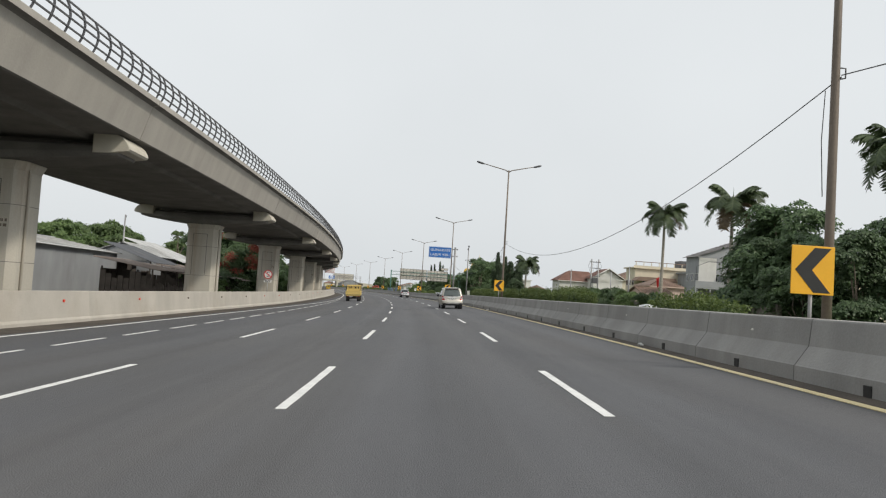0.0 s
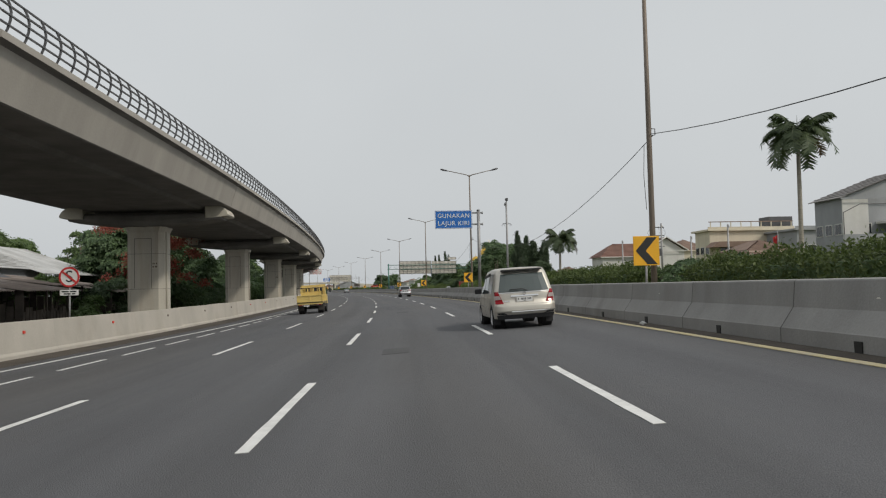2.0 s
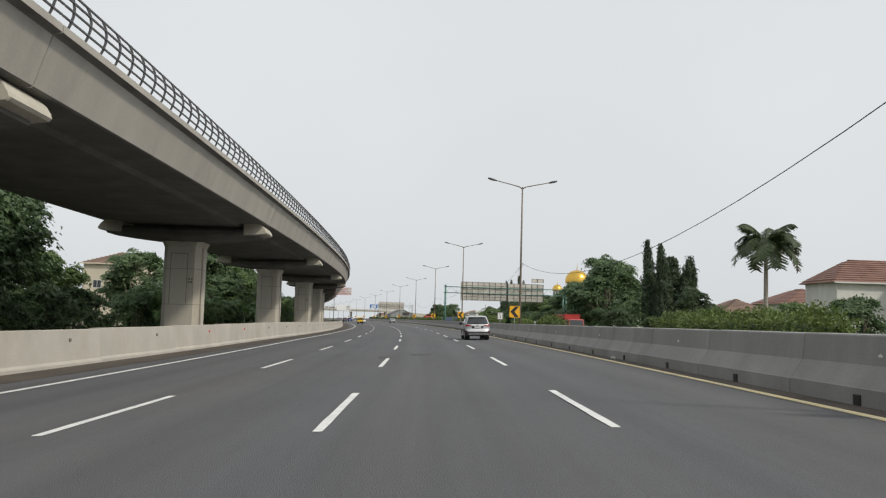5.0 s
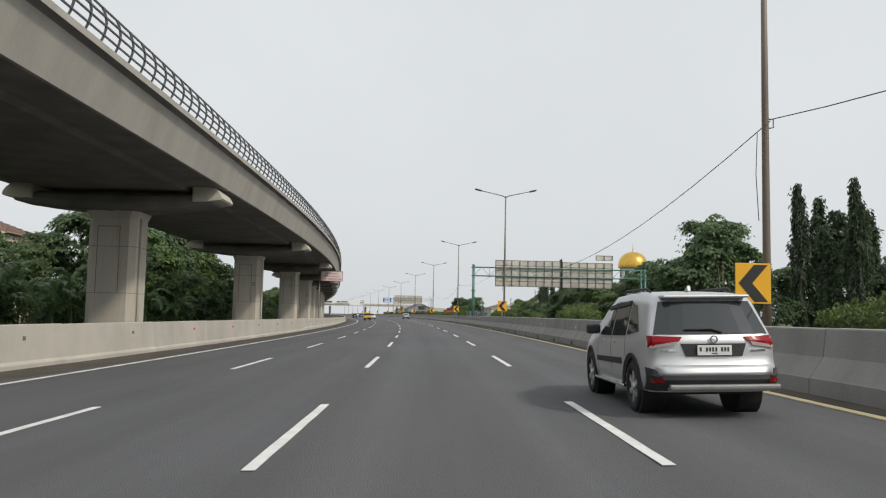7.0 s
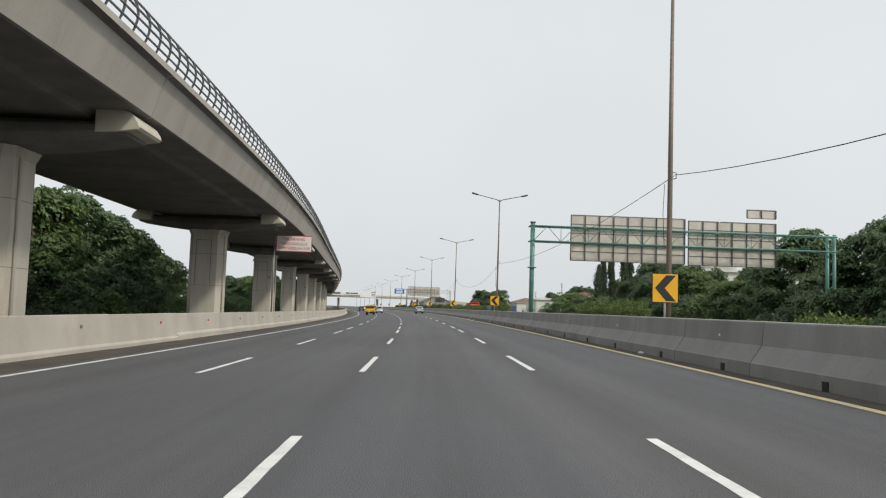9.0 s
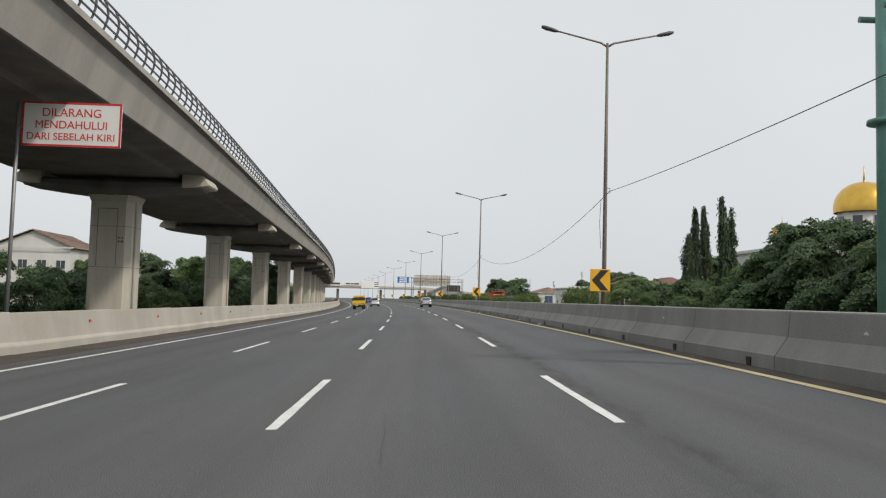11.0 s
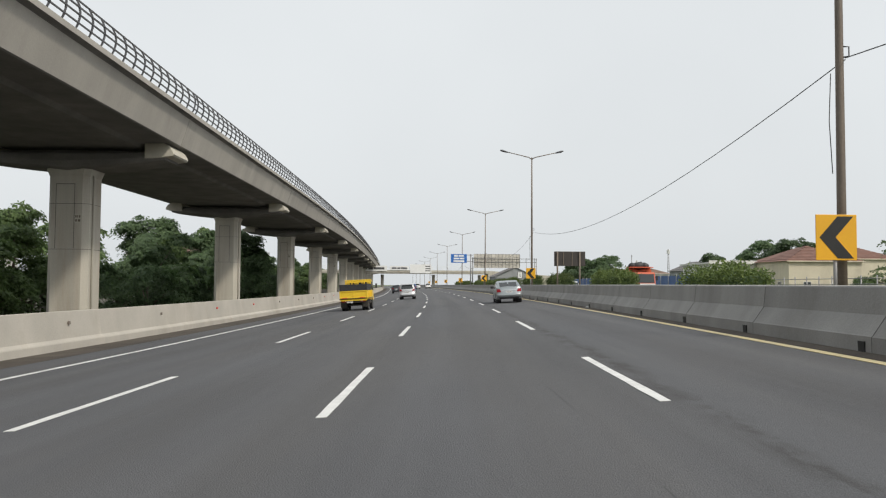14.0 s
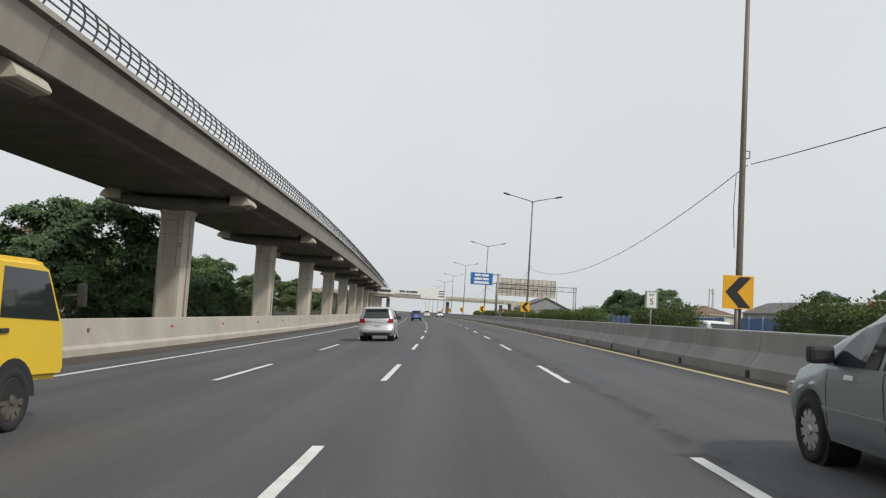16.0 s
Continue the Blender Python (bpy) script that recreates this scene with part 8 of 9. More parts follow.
def house(s, o, z, w, d, h, wall_mat, roof_mat, label, roof="hip", rise=1.6, storeys=1, turn=0.0, eave=0.45, windows=2, name="house"):
    """A house: x across (w), y along the road (d)."""
    top = empty(name, placed(s, o, z, turn=turn), label, "house", "houses beyond the road")
    part("wall", box(0, w, 0, d, -0.6, h, 0.02), wall_mat, top)
    e = eave
    if roof == "flat":
        part("roof", box(-e, w + e, -e, d + e, h, h + 0.28, 0.03), wall_mat, top, "flat concrete roof slab")
        part("parapet", box(-e + 0.1, w + e - 0.1, -e + 0.1, -e + 0.22, h + 0.28, h + 0.6), wall_mat, top)
    else:
        bm = bmesh.new()
        if roof == "hip":
            k = min(w, d) / 2 * 0.95
            r0, r1 = ((k, d / 2), (w - k, d / 2)) if w > d else ((w / 2, k), (w / 2, d - k))
        else:
            r0, r1 = ((w / 2, -e), (w / 2, d + e)) if roof == "gable_y" else ((-e, d / 2), (w + e, d / 2))
        R0, R1 = (*r0, h + rise), (*r1, h + rise)
        A, B, C, D = (-e, -e, h - 0.08), (w + e, -e, h - 0.08), (w + e, d + e, h - 0.08), (-e, d + e, h - 0.08)
        if (roof == "hip" and w > d) or roof == "gable_x":
            roof_slope(bm, A, B, R1, R0)
            roof_slope(bm, D, C, R1, R0)
            if roof == "hip":
                roof_slope(bm, A, D, R0, R0)
                roof_slope(bm, B, C, R1, R1)
        else:
            roof_slope(bm, A, D, R1, R0)
            roof_slope(bm, B, C, R1, R0)
            if roof == "hip":
                roof_slope(bm, A, B, R0, R0)
                roof_slope(bm, D, C, R1, R1)
        bmesh.ops.remove_doubles(bm, verts=bm.verts[:], dist=0.02)
        bmesh.ops.solidify(bm, geom=bm.faces[:], thickness=0.06)
        part("roof", bm, roof_mat, top, "tiled roof")
        part("ridge", tube([R0, R1], 0.1, 6), roof_mat, top)
        if roof.startswith("gable"):
            g = prism([(0, h), (w, h), (w / 2, h + rise - 0.1)], 0.0, d) if roof == "gable_y" else prism([(0, h), (d, h), (d / 2, h + rise - 0.1)], 0.0, w, "x")
            part("gable", g, wall_mat, top)
        part("fascia", box(-e, w + e, -e - 0.02, -e + 0.02, h - 0.2, h - 0.04), wall_mat, top)
    for fl in range(storeys):
        z0 = fl * (h / storeys) + 0.95
        z1 = z0 + 1.15
        for i in range(windows):
            y = d * (i + 0.5) / windows
            win = part("window", box(-0.05, 0.02, y - 0.6, y + 0.6, z0, z1, 0.01), WALL_WHITE, top)
            part("pane", box(-0.065, -0.04, y - 0.52, y - 0.03, z0 + 0.08, z1 - 0.08), WINDOW_GLASS, win)
            part("pane", box(-0.065, -0.04, y + 0.03, y + 0.52, z0 + 0.08, z1 - 0.08), WINDOW_GLASS, win)
            x = w * (i + 0.5) / windows
            win = part("window", box(x - 0.6, x + 0.6, -0.05, 0.02, z0, z1, 0.01), WALL_WHITE, top)
            part("pane", box(x - 0.52, x - 0.03, -0.065, -0.04, z0 + 0.08, z1 - 0.08), WINDOW_GLASS, win)
            part("pane", box(x + 0.03, x + 0.52, -0.065, -0.04, z0 + 0.08, z1 - 0.08), WINDOW_GLASS, win)
    return top


# two-storey house with a balcony, near the palms
main_house = house(119, 44.6, 0.0, 14, 5, 9.3, WALL_GREY, TILE_GREY, "grey two-storey house with a pitched roof and balcony", "gable_y", 2.7, 2, windows=3)
part("upper_wall", box(-0.1, 2.6, -0.12, 0.0, 5.2, 9.1), WALL_WHITE, main_house)
part("balcony", box(-1.6, 3.0, -2.6, 0.0, 4.4, 4.65, 0.02), WALL_GREY, main_house)
part("balcony_wall", box(-1.6, 3.0, -2.6, -2.48, 4.65, 5.5, 0.02), WALL_GREY, main_house)
for x in (-1.5, 0.7, 2.9):
    part("balcony_post", tube([(x, -2.5, -0.3), (x, -2.5, 4.4)], 0.09), WALL_GREY, main_house)
part("frame", tube([(-1.5, -2.5, 5.4), (-1.5, -2.5, 7.6), (0.2, -2.5, 8.4), (2.9, -2.5, 8.4)], 0.04, 6), STEEL_DARK, main_house)
part("porch_roof", box(3.4, 10.0, -3.2, 0.0, 6.6, 6.85, 0.02), WALL_WHITE, main_house, "white porch roof slab")
part("screen", box(3.6, 9.4, -3.0, -2.94, 2.9, 6.4), GREEN_SCREEN, main_house, "green sheet screen")
for x in (3.6, 5.5, 7.5, 9.4):
    part("screen_post", box(x - 0.05, x + 0.05, -3.06, -3.0, -0.3, 6.6), STEEL_DARK, main_house)
part("awning", box(2.4, 6.5, -4.4, -3.1, 2.7, 2.8), TILE_BROWN, main_house)
house(126, 38.8, 0.0, 4.5, 7, 3.4, WALL_PINK, TILE_BROWN, "small pink house with a low brown roof", "gable_x", 1.0, 1)
cream_house = house(158, 49.0, 0.0, 13, 5, 8.8, WALL_CREAM, TILE_BROWN, "cream two-storey house with a railed roof terrace", "flat", 0, 2, windows=3)
for k in range(9):
    part("terrace_post", box(0.1 + 1.6 * k - 0.06, 0.1 + 1.6 * k + 0.06, -0.3, -0.18, 9.4, 10.1), WALL_CREAM, cream_house)
part("terrace_rail", box(-0.2, 13.2, -0.32, -0.16, 10.1, 10.22), TILE_BROWN, cream_house)
part("roof_box", box(9.6, 13.4, 0.2, 3.2, 9.1, 10.9, 0.03), STEEL_DARK, cream_house, "dark sheet-clad tank frame")
part("canopy", prism([(-0.8, 6.3), (8.0, 6.3), (7.4, 7.1), (0.2, 7.1)], -2.6, 0.0), TILE_BROWN, cream_house, "brown tiled canopy")
house(150, 58, 0.0, 9, 9, 8.2, WALL_GREY, TILE_GREY, "dark grey house with a flat roof", "flat", 0, 2)
house(139, 45, 0.0, 6, 8, 5.0, WALL_PINK, TILE_BROWN, "pink house under a low brown roof", "hip", 1.4, 1)
house(181, 40.2, 0.0, 10.5, 6, 6.1, WALL_WHITE, TILE_RED, "white house with a red tiled hipped roof", "hip", 2.3, 1)
wing = house(177, 46.8, 0.0, 6.8, 6, 6.9, WALL_WHITE, TILE_RED, "white house with a red tiled gable roof", "gable_y", 2.2, 1)
for x in (-0.5, 7.3):
    part("bargeboard", tube([(x, -0.5, 6.85), (3.4, -0.5, 9.2)], 0.13, 4), WALL_WHITE, wing, "white bargeboard")
house(190, 57, 0.0, 9, 9, 7.4, WALL_CREAM, TILE_BROWN, "cream house with a brown hipped roof", "hip", 2.2, 1)
house(204, 39, 0.0, 6, 7, 3.4, WALL_CREAM, TILE_BROWN, "cream house with a brown roof among the trees", "hip", 1.6, 1)
house(224, 58, 0.0, 10, 12, 5.4, WALL_WHITE, TILE_RED, "white house with a red roof among the trees", "hip", 2.4, 1)
house(98, 56, 0.0, 9, 10, 6.4, WALL_CREAM, TILE_BROWN, "cream two-storey house with a brown roof", "hip", 2.0, 2)
house(413, 52, 0.0, 11, 12, 5.2, WALL_CREAM, TILE_RED, "cream house with a red tiled roof behind trees", "hip", 2.4, 1)
house(424, 44.5, 0.0, 9.5, 13, 4.9, WALL_WHITE, TILE_GREY, "white flat-roofed house with a wide roof slab", "flat", 0, 1, windows=3)
house(470, 79, 0.0, 14, 34, 7.2, WALL_WHITE, TILE_GREY, "white flat-roofed building with a wide roof slab", "flat", 0, 2, windows=4)
house(440, 74, 0.0, 12, 20, 6.6, WALL_CREAM, TILE_RED, "cream house with a large red hipped roof", "hip", 2.6, 1, windows=3)
house(505, 72, 0.0, 12, 18, 5.6, WALL_GREY, TILE_GREY, "grey house with a pitched tiled roof", "gable_y", 2.6, 1)
house(540, 66, 0.0, 12, 16, 5.2, WALL_WHITE, TILE_BROWN, "white house with a brown roof far down the road", "hip", 2.2, 1)
house(558, 26.2, 0.0, 13, 18, 4.2, WALL_GREY, TILE_GREY, "grey shed with a broad pitched roof beside the bridge", "gable_y", 3.0, 1, name="shed")

# boundary wall with piers along the far carriageway, and a red flag
garden_wall = empty("boundary_wall", placed(64, 28.2, 0.1), "old brown boundary wall with square piers beyond the road", "wall")
inv = garden_wall.matrix_world.inverted()
panel_wall = mesh_of(box(-0.08, 0.08, 0.2, 3.8, -0.4, 1.75, 0.02), "wall_panel", WALL_OLD)
pier_wall = mesh_of(box(-0.18, 0.18, -0.18, 0.18, -0.4, 2.0, 0.03), "wall_pier", WALL_OLD)
for k in range(17):
    m = inv @ placed(64 + 4.0 * k, 28.2, 0.1)
    part("wall_pier", pier_wall, None, garden_wall, pose_m=m)
    if k < 16:
        part("wall_panel", panel_wall, None, garden_wall, pose_m=m)
flag = empty("flag", placed(124, 40.5, 0.0), "hanging red flag on a thin pole beside the house", "flag")
part("pole", tube([(0, 0, -0.3), (0, 0, 6.6)], 0.04, 6), STEEL_GALV, flag)
bm = bmesh.new()
rows = [[bm.verts.new((-0.05 - 0.45 * i / 6 * (1 - 0.25 * j / 5), 0.12 * math.sin(i * 1.3 + j * 0.4), 6.0 - 1.5 * j / 5 - 0.25 * i / 6)) for i in range(7)] for j in range(6)]
for a, b in zip(rows, rows[1:]):
    for i in range(6):
        bm.faces.new((a[i], a[i + 1], b[i + 1], b[i]))
bmesh.ops.solidify(bm, geom=bm.faces[:], thickness=0.01)
part("cloth", bm, SIGN_RED, flag, "limp red cloth", smooth_faces=True)

# left of the viaduct
house(222, -46, -0.9, 8, 9, 9.0, WALL_CREAM, TILE_BROWN, "cream house rising above the banana plants", "hip", 1.8, 2)
house(333, -50, -0.9, 9, 12, 7.4, WALL_WHITE, TILE_BROWN, "white two-storey house with a brown roof behind the thicket", "gable_y", 2.0, 2, windows=4)
house(352, -45, -0.9, 9, 12, 4.8, WALL_WHITE, TILE_GREY, "low white house behind the thicket", "gable_y", 1.4, 1)
tall = house(392, -74, -0.9, 14, 18, 10.5, WALL_GREY, TILE_GREY, "tall grey building with an open steel roof frame", "flat", 0, 3, windows=4)
house(418, -46, -0.9, 10, 14, 6.4, WALL_WHITE, TILE_BROWN, "white house with a brown roof behind the trees", "hip", 2.4, 1)


def corrugated(bm, x0, x1, y0, y1, z0, z1, pitch=0.3):
    """A sheet that slopes from z0 at x0 to z1 at x1, with waves along y."""
    n = max(4, int((y1 - y0) / pitch * 2))
    rows = []
    for i in range(n + 1):
        y = y0 + (y1 - y0) * i / n
        dz = 0.04 if i % 2 else -0.04
        rows.append([bm.verts.new(c) for c in ((x0, y, z0 + dz), (x1, y, z1 + dz), (x1, y, z1 + dz - 0.03), (x0, y, z0 + dz - 0.03))])
    for a, b in zip(rows, rows[1:]):
        for k in range(4):
            bm.faces.new((a[k], a[(k + 1) % 4], b[(k + 1) % 4], b[k]))
    return bm


def hut(s, o, w, d, h, tin, label, rise=0.9):
    top = empty("hut", placed(s, o, LEFT_Z), label, "hut", "huts beside the viaduct")
    for x in (0.1, w - 0.1):
        for k in range(3):
            y = 0.1 + k * (d - 0.2) / 2
            part("post", box(x - 0.06, x + 0.06, y - 0.06, y + 0.06, -0.3, h + 0.1), WOOD_DARK, top)
    part("back_wall", box(0.0, 0.08, 0, d, -0.1, h - 0.1), WOOD_DARK, top)
    for k in range(int(d / 0.5)):
        part("plank", box(w - 0.12, w - 0.08, k * 0.5 + 0.02, k * 0.5 + 0.46, -0.1, h * random.uniform(0.4, 0.62)), WOOD_DARK, top)
    for k in range(int(w / 0.5)):
        part("plank", box(k * 0.5 + 0.02, k * 0.5 + 0.46, 0.0, 0.04, -0.1, h * random.uniform(0.6, 0.95)), WOOD_DARK, top)
    part("roof", corrugated(bmesh.new(), -0.5, w + 0.6, -0.5, d + 0.5, h + rise, h), tin, top, "corrugated sheet roof")
    return top


hut(114, -37, 7, 15, 4.2, TIN_PALE, "tall timber shed with a steep pale sheet roof", rise=2.9)
hut(92.5, -32.5, 4.5, 9.5, 3.6, TIN_DARK, "dark timber shed with a steep grey sheet roof", rise=2.0)
hut(93, -27, 4.5, 7, 2.6, TIN_RUST, "dark timber hut with a rusty corrugated roof")
hut(101, -29, 5, 6, 3.0, TIN_RUST, "patched timber hut with a rusty tin roof")
hut(109, -27, 4.5, 7, 2.5, TIN_RUST, "low timber hut with a sagging tin roof")
hut(118, -26.5, 4, 6, 2.3, TIN_RUST, "small timber shelter with a tin roof")
hut(84, -28, 5, 7, 2.6, TIN_RUST, "dark timber hut beside the wall")
hut(74, -27, 4.5, 8, 2.7, TIN_RUST, "dark timber hut under the viaduct's edge")
house(62, -46, -0.9, 14, 30, 4.4, WALL_GREY, TIN_PALE, "long grey workshop with a pale sheet roof", "gable_y", 1.2, 1, windows=3, name="workshop")
house(104, -38, -0.9, 7, 12, 4.6, WALL_GREY, TIN_PALE, "grey shed with a pale metal roof behind the huts", "gable_y", 1.4, 1, name="shed")

# mosque with golden domes
def dome_bm(radius, rise, z0, n=36):
    bm = bmesh.new()
    rings = []
    for i in range(13):
        q = i / 12
        r = radius * math.cos(q * math.pi / 2) ** 0.82 * (1 + 0.07 * math.sin(q * math.pi))
        rings.append([bm.verts.new((r * math.cos(k * math.tau / n) + 0.001, r * math.sin(k * math.tau / n), z0 + rise * math.sin(q * math.pi / 2) * (1 + 0.06 * q))) for k in range(n)])
    for a, b in zip(rings, rings[1:]):
        for k in range(n):
            bm.faces.new((a[k], a[(k + 1) % n], b[(k + 1) % n], b[k]))
    bmesh.ops.remove_doubles(bm, verts=bm.verts[:], dist=0.002)
    return bm


mosque = empty("mosque", placed(320, 52, 0.0), "pale mosque with golden domes above the trees", "mosque")
part("hall", box(-6, 20, -7, 21, -0.6, 8.6, 0.05), WALL_WHITE, mosque)
part("roof_edge", box(-6.4, 20.4, -7.4, 21.4, 8.6, 9.0, 0.03), WALL_WHITE, mosque)
part("drum", tube([(0, 0, 9.0), (0, 0, 12.6)], 2.8, 28), WALL_WHITE, mosque)
part("dome", dome_bm(3.2, 3.4, 12.5), GOLD, mosque, "shining golden dome", smooth_faces=True)
part("finial", tube([(0, 0, 16.1), (0, 0, 17.0), (0, 0, 18.0)], [0.12, 0.07, 0.03], 8), GOLD, mosque)
for k in range(8):
    a = k * math.tau / 8
    part("window", box(-0.5, 0.5, -0.08, 0.08, 10.4, 12.0, 0.02, Matrix.Rotation(a, 4, "Z") @ Matrix.Translation((0, -2.78, 0))), WINDOW_GLASS, mosque)
for x, y in ((-0.6, 18.0), (17, 18)):
    part("turret", tube([(x, y, 9.0), (x, y, 11.0)], 1.25, 8), WALL_WHITE, mosque, "small white turret")
    part("turret_dome", dome_bm(1.45, 1.75, 0.0, 24), GOLD, mosque, "small golden dome", pose_m=Matrix.Translation((x, y, 11.0)), smooth_faces=True)
    part("turret_finial", tube([(x, y, 12.8), (x, y, 13.9)], [0.07, 0.02], 6), GOLD, mosque)
    for k in range(8):
        part("arch", box(-0.3, 0.3, -0.05, 0.05, 9.5, 10.7, 0.02, Matrix.Translation((x, y, 0)) @ Matrix.Rotation((k + 0.5) * math.tau / 8, 4, "Z") @ Matrix.Translation((0, -1.16, 0))), WINDOW_GLASS, mosque)

# red gateway with a pointed arch
gate_top = empty("gateway", placed(344, 43.2, -0.2, turn=-24) @ Matrix.Diagonal((0.58, 0.4, 1, 1)), "red plastered gateway with a tall pointed arch", "gateway")
for x0, x1 in ((-3.2, -1.9), (1.9, 3.2)):
    part("pier", box(x0, x1, 0.0, 3.0, -0.6, 7.0, 0.01), WALL_BRICK, gate_top)
bm = bmesh.new()
rows = []
for k in range(17):
    x = -1.9 + 3.8 * k / 16
    curve = 4.0 + 2.1 * math.sqrt(1 - (abs(x) / 1.9) ** 1.35)
    rows.append([bm.verts.new((x, y, z)) for y, z in ((0.0, curve), (0.0, 7.0), (3.0, 7.0), (3.0, curve))])
for a, b in zip(rows, rows[1:]):
    for i in range(4):
        bm.faces.new((a[i], a[(i + 1) % 4], b[(i + 1) % 4], b[i]))
bmesh.ops.recalc_face_normals(bm, faces=bm.faces)
part("arch", bm, WALL_BRICK, gate_top, "pointed arch")
part("parapet", box(-1.9, 1.9, 0.1, 0.6, -0.6, 3.1, 0.01), WALL_CREAM, gate_top, "pale parapet under the arch")
part("coping", box(-1.95, 1.95, -0.05, 0.7, 3.1, 3.25, 0.02), WALL_BRICK, gate_top)
part("cornice", box(-3.35, 3.35, -0.12, 3.12, 7.0, 7.25, 0.02), WALL_BRICK, gate_top)
part("back_wall", box(-1.9, 1.9, 2.6, 2.9, -0.6, 6.6), WALL_BRICK, gate_top)
for k in range(6):
    part("roof_rail", tube([(-3 + 1.2 * k, 0.2, 7.25), (-3 + 1.2 * k, 0.2, 7.9)], 0.04, 6), STEEL_DARK, gate_top)

# blue sheet fence beyond the far carriageway
fence = empty("site_fence", placed(372, 27.6, 0.2), "blue sheet-metal site fence with posts beyond the road", "fence")
sheet_mesh = mesh_of(box(-0.03, 0.03, 0.05, 2.95, 0.1, 2.35, 0.01), "sheet", FENCE_BLUE)
fence_post = mesh_of(tube([(-0.06, 0, 0), (-0.06, 0, 2.5)], 0.05, 8), "post", STEEL_GALV)
inv = fence.matrix_world.inverted()
for k in range(34):
    s = 372 + k * 3.0
    part("post", fence_post, None, fence, pose_m=inv @ placed(s, 27.6, 0.2))
    if k not in (2, 3, 9, 10, 15):
        part("sheet", sheet_mesh, None, fence, pose_m=inv @ placed(s, 27.6, 0.2))
rail_fence = empty("rail_fence", placed(330, 28.5, 0.2), "low grey railing fence beyond the road", "fence")
inv = rail_fence.matrix_world.inverted()
for k in range(22):
    s = 328 + k * 2.0
    part("post", fence_post, None, rail_fence, pose_m=inv @ placed(s, 28.5, -0.4))
for z in (0.9, 1.5, 1.9):
    part("rail", tube([inv @ spot(328 + 2 * k, 28.45, z) for k in range(22)], 0.03, 6), STEEL_GALV, rail_fence)

# twin-pole transformer and poles
trafo = empty("transformer_poles", placed(157, 40.4, 0.6), "twin concrete poles with a transformer and insulators", "utility pole")
for x in (-0.7, 0.7):
    part("pole", tube([(x, 0, -0.3), (x, 0, 9.4)], [0.17, 0.11], 10), STEEL_GALV, trafo)
for z in (6.0, 7.6, 8.8):
    part("crossarm", box(-1.1, 1.1, -0.06, 0.06, z - 0.06, z + 0.06), STEEL_DARK, trafo)
part("transformer", box(-0.5, 0.5, -0.35, 0.35, 4.6, 5.7, 0.06), STEEL_DARK, trafo, "dark transformer tank")
for x in (-0.9, -0.3, 0.3, 0.9):
    part("insulator", tube([(x, 0, 8.86), (x, 0, 9.15)], [0.09, 0.05], 8), SIGN_WHITE, trafo)
    part("lead", tube([(x, 0, 9.0), (x * 1.5, 0.1, 8.0), (x * 0.7, 0.1, 6.2)], 0.02, 5), BLACK, trafo)


def utility_pole(s, o, z, h, label="slim concrete utility pole behind the houses"):
    top = empty("utility_pole", placed(s, o, z), label, "utility pole", "utility poles")
    part("pole", tube([(0, 0, -0.3), (0, 0, h)], [0.15, 0.09], 9), STEEL_GALV, top)
    part("insulator", tube([(0.12, 0, h - 0.35), (0.12, 0, h - 0.1)], [0.05, 0.03], 6), STEEL_DARK, top)
    part("bracket", box(0.0, 0.14, -0.02, 0.02, h - 0.4, h - 0.35), STEEL_DARK, top)


for s, o, h in ((165, 38, 8.0), (128, 37, 7.5), (140, 38, 7.0), (250, 42, 9.0), (480, 48, 8.5), (610, 45, 12)):
    utility_pole(s, o, 0.0, h)
for s, o, h in ((352, -38, 8.4), (366, -40, 7.6), (112, -37, 10.0)):
    utility_pole(s, o, LEFT_Z, h, "slim utility pole behind the thicket")

# slack wires between the poles behind the thicket
for (sa, oa, za), (sb, ob, zb) in (((352, -38, 7.4), (366, -40, 6.6)), ((366, -40, 6.6), (384, -42, 7.2)), ((352, -38, 7.0), (334, -44, 8.2)), ((352, -38, 6.6), (366, -40, 6.0))):
    wire = [spot(sa + (sb - sa) * k / 8, oa + (ob - oa) * k / 8, za + (zb - za) * k / 8 - 0.5 * 4 * (k / 8) * (1 - k / 8)) for k in range(9)]
    tagged(part("power_wire", tube(wire, 0.02, 5), BLACK), "slack black wire between poles behind the thicket", "cable", "wires behind the thicket")

# radio masts far off
for s, o, h in ((720, 142, 22), (700, 118, 15)):
    mast = empty("radio_mast", placed(s, o, -0.5), "thin lattice radio mast far beyond the road", "mast", "radio masts")
    for a in range(3):
        t = a * math.tau / 3
        part("leg", tube([(0.9 * math.cos(t), 0.9 * math.sin(t), 0), (0.25 * math.cos(t), 0.25 * math.sin(t), h)], 0.09, 6), STEEL_GALV, mast)
    for k in range(12):
        z = h * k / 12
        r = 0.9 - 0.65 * k / 12
        for a in range(3):
            t, q = a * math.tau / 3, (a + 1) * math.tau / 3
            part("brace", tube([(r * math.cos(t), r * math.sin(t), z), ((r - 0.05) * math.cos(q), (r - 0.05) * math.sin(q), z + h / 12)], 0.045, 5), STEEL_GALV, mast)
    for a in range(4):
        t = a * math.tau / 4
        part("aerial", box(-0.2, 0.2, -0.12, 0.12, h - 2.6, h - 0.4, 0.03, Matrix.Rotation(t, 4, "Z") @ Matrix.Translation((0, -0.7, 0))), SIGN_WHITE, mast)

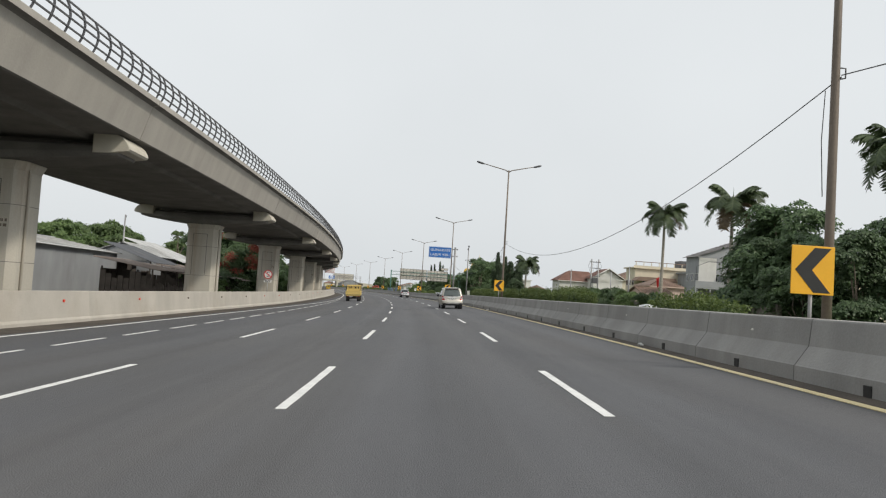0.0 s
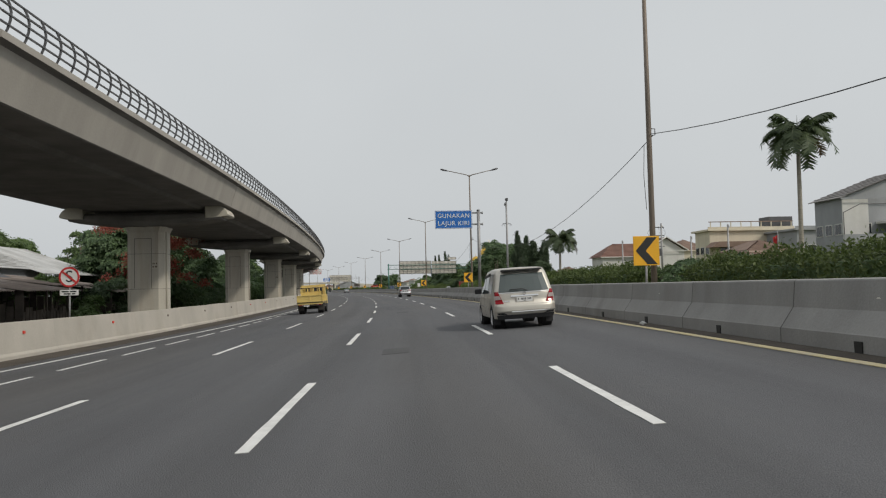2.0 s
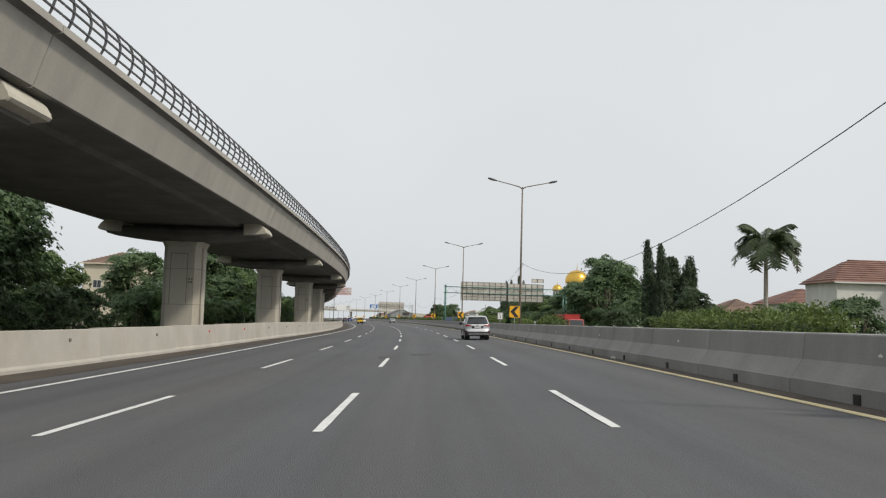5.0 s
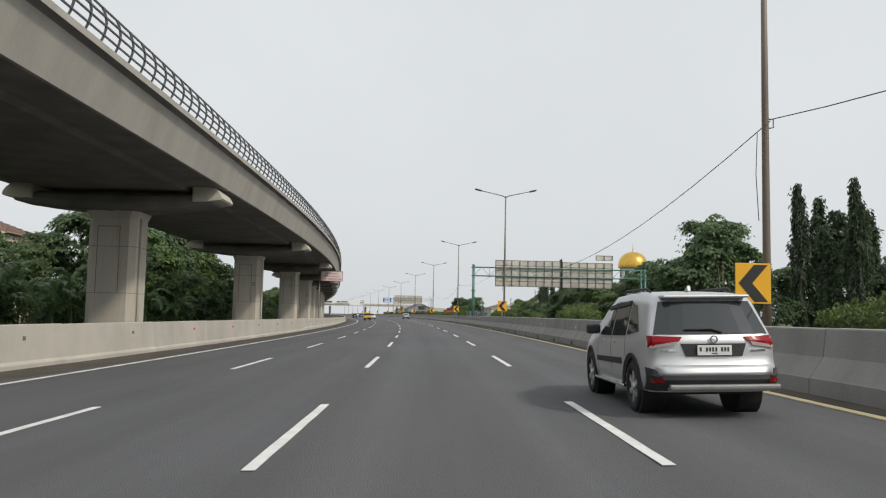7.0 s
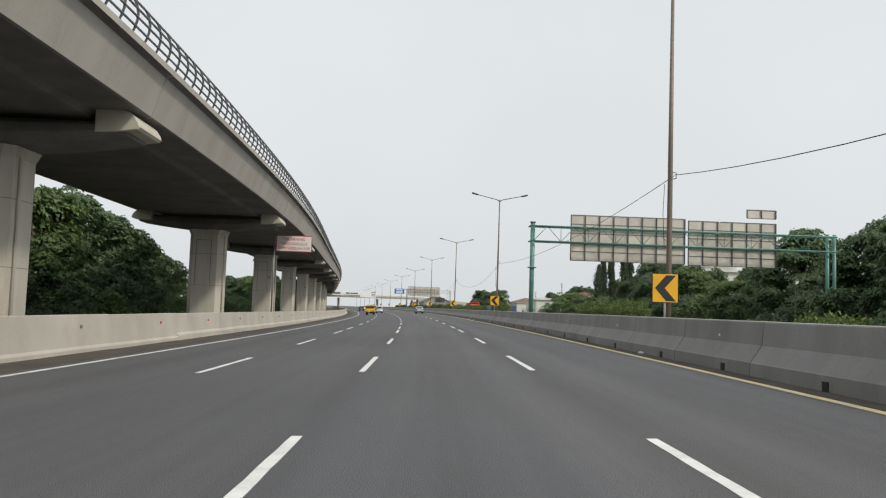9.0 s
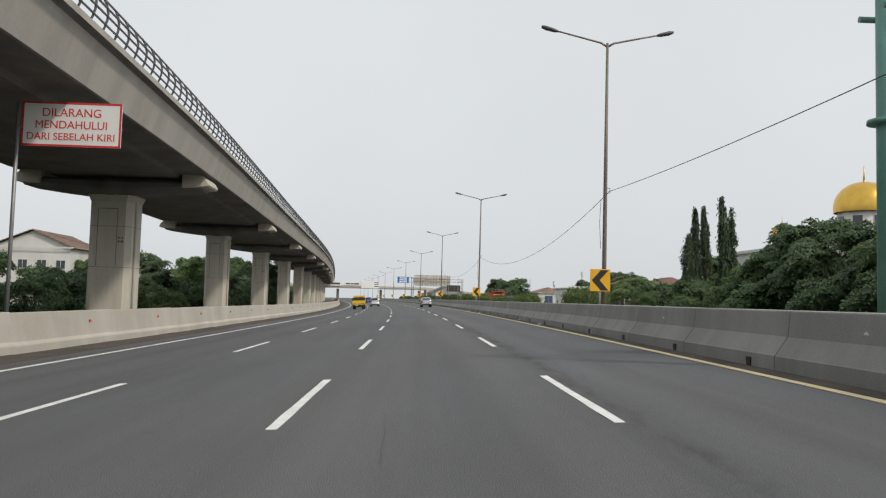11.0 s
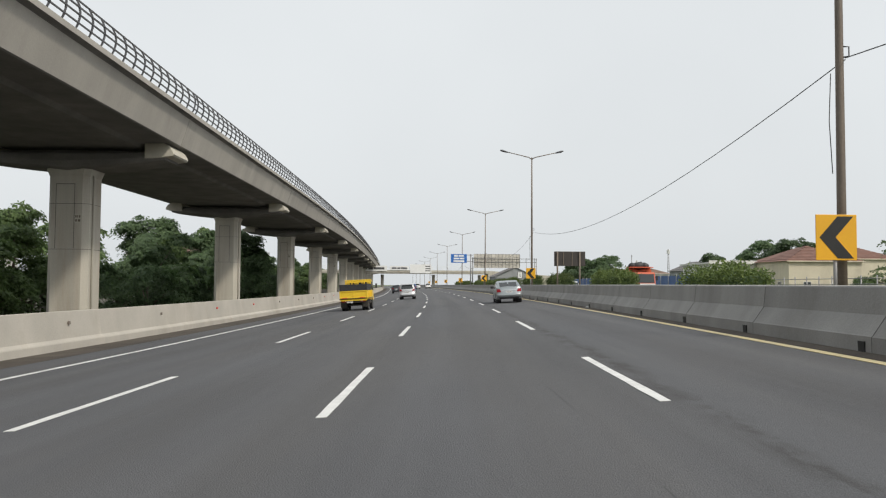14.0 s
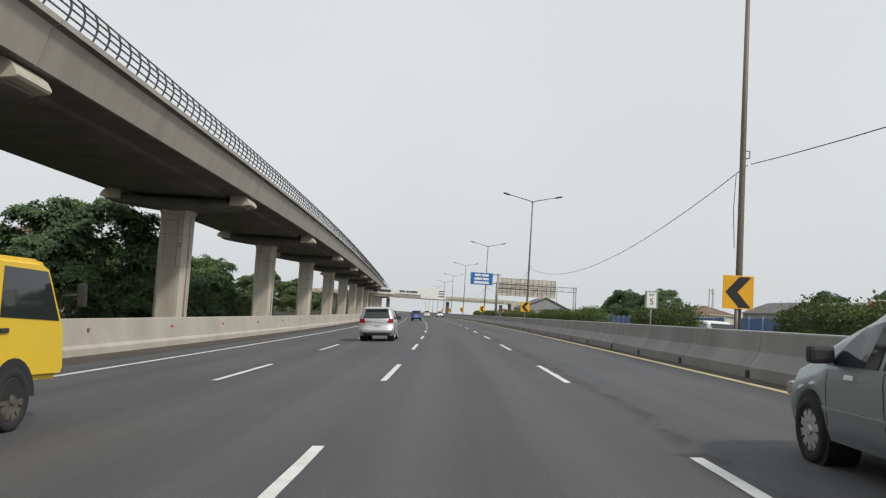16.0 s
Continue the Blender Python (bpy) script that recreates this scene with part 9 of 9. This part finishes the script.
# ---- overbridge at the end of the view ----
BR = 612
bridge = empty("overbridge", placed(BR, 0, 0), "pale concrete bridge across the motorway with boards on its railing", "bridge")
part("deck", box(-60, 30, 0, 9, 5.7, 6.5, 0.05), CONCRETE_PIER, bridge)
part("parapet", box(-60, 30, -0.15, 0.1, 6.2, 7.0), CONCRETE_PIER, bridge)
for x in (-30, -11.8, 8.6, 27):
    part("column", tube([(x, 4.5, -1.4), (x, 4.5, 5.3)], 0.6, 14), CONCRETE_PIER, bridge)
part("ramp", prism([(30, 5.3), (30, 7.0), (95, 2.2), (95, -1.4), (30, -1.4)], 0, 9), CONCRETE_PIER, bridge)
for k in range(46):
    x = -60 + 2 * k
    part("rail_post", box(x - 0.04, x + 0.04, -0.1, 0.0, 7.0, 8.6), SIGN_WHITE, bridge)
for z in (7.5, 8.0, 8.6):
    part("rail", box(-60, 30, -0.08, -0.02, z - 0.03, z + 0.03), SIGN_WHITE, bridge)


def hoarding(x0, x1, z0, z1, dark):
    top = empty("hoarding", placed(BR - 0.35, 0, 0), "white advertising board with dark writing on the bridge railing" if dark else "plain white advertising board on the bridge railing", "billboard", "boards on the bridge")
    part("board", box(x0, x1, -0.12, 0.0, z0, z1, 0.02), SIGN_WHITE, top)
    bars = bmesh.new()
    if dark:
        for a, b in ((0.1, 0.35), (0.4, 0.55), (0.58, 0.92)):
            add_box(bars, x0 + (x1 - x0) * a, x0 + (x1 - x0) * b, -0.14, -0.125, z0 + (z1 - z0) * 0.3, z0 + (z1 - z0) * 0.7)
    else:
        for r in (0.3, 0.55, 0.8):
            add_box(bars, x0 + (x1 - x0) * 0.72, x0 + (x1 - x0) * 0.95, -0.14, -0.125, z0 + (z1 - z0) * (r - 0.06), z0 + (z1 - z0) * (r + 0.04))
    part("writing", bars, STEEL_DARK, top, "dark writing too small to read")


hoarding(-8.8, -1.4, 6.95, 8.6, True)
hoarding(-0.9, 7.5, 5.8, 9.3, False)
hoarding(-22, -10, 6.6, 8.7, True)

# tree line and roofs that close the view
far = []
for i in range(70):
    s = 640 + i * 7
    for o in (-34 - random.uniform(0, 14), 34 + random.uniform(0, 22)):
        far.append((s, o))
for s, o in far[::2]:
    plant("far_tree", random.choice(("far_dark", "far_mid")), s, o, -1.0, random.uniform(0.9, 1.3), "green tree in the far tree line", "tree", "far trees")
for s, o, k in ((430, 62, 1.1), (450, 66, 1.2), (462, 60, 1.0), (520, 50, 1.1), (532, 56, 1.2), (548, 52, 1.2), (560, 60, 1.2), (575, 55, 1.1), (590, 62, 1.2), (400, 64, 1.0), (500, 110, 1.4), (520, 122, 1.4)):
    plant("leafy_tree", random.choice(("broad_dark", "broad_mid", "broad_dark_b")), s, o, 0.0, k, GREEN_TREE, "tree", "trees beyond the far carriageway")
for i in range(26):
    s = 640 + i * 16 + random.uniform(-5, 5)
    o = random.choice((-1, 1)) * random.uniform(60, 150)
    house(s, o, -1.0, random.uniform(9, 16), random.uniform(10, 18), random.uniform(4.5, 8), random.choice((WALL_WHITE, WALL_CREAM, WALL_GREY)), random.choice((TILE_RED, TILE_BROWN, TILE_GREY)),
          "plain house with a tiled roof in the distance", "hip", random.uniform(1.6, 2.6), 1)
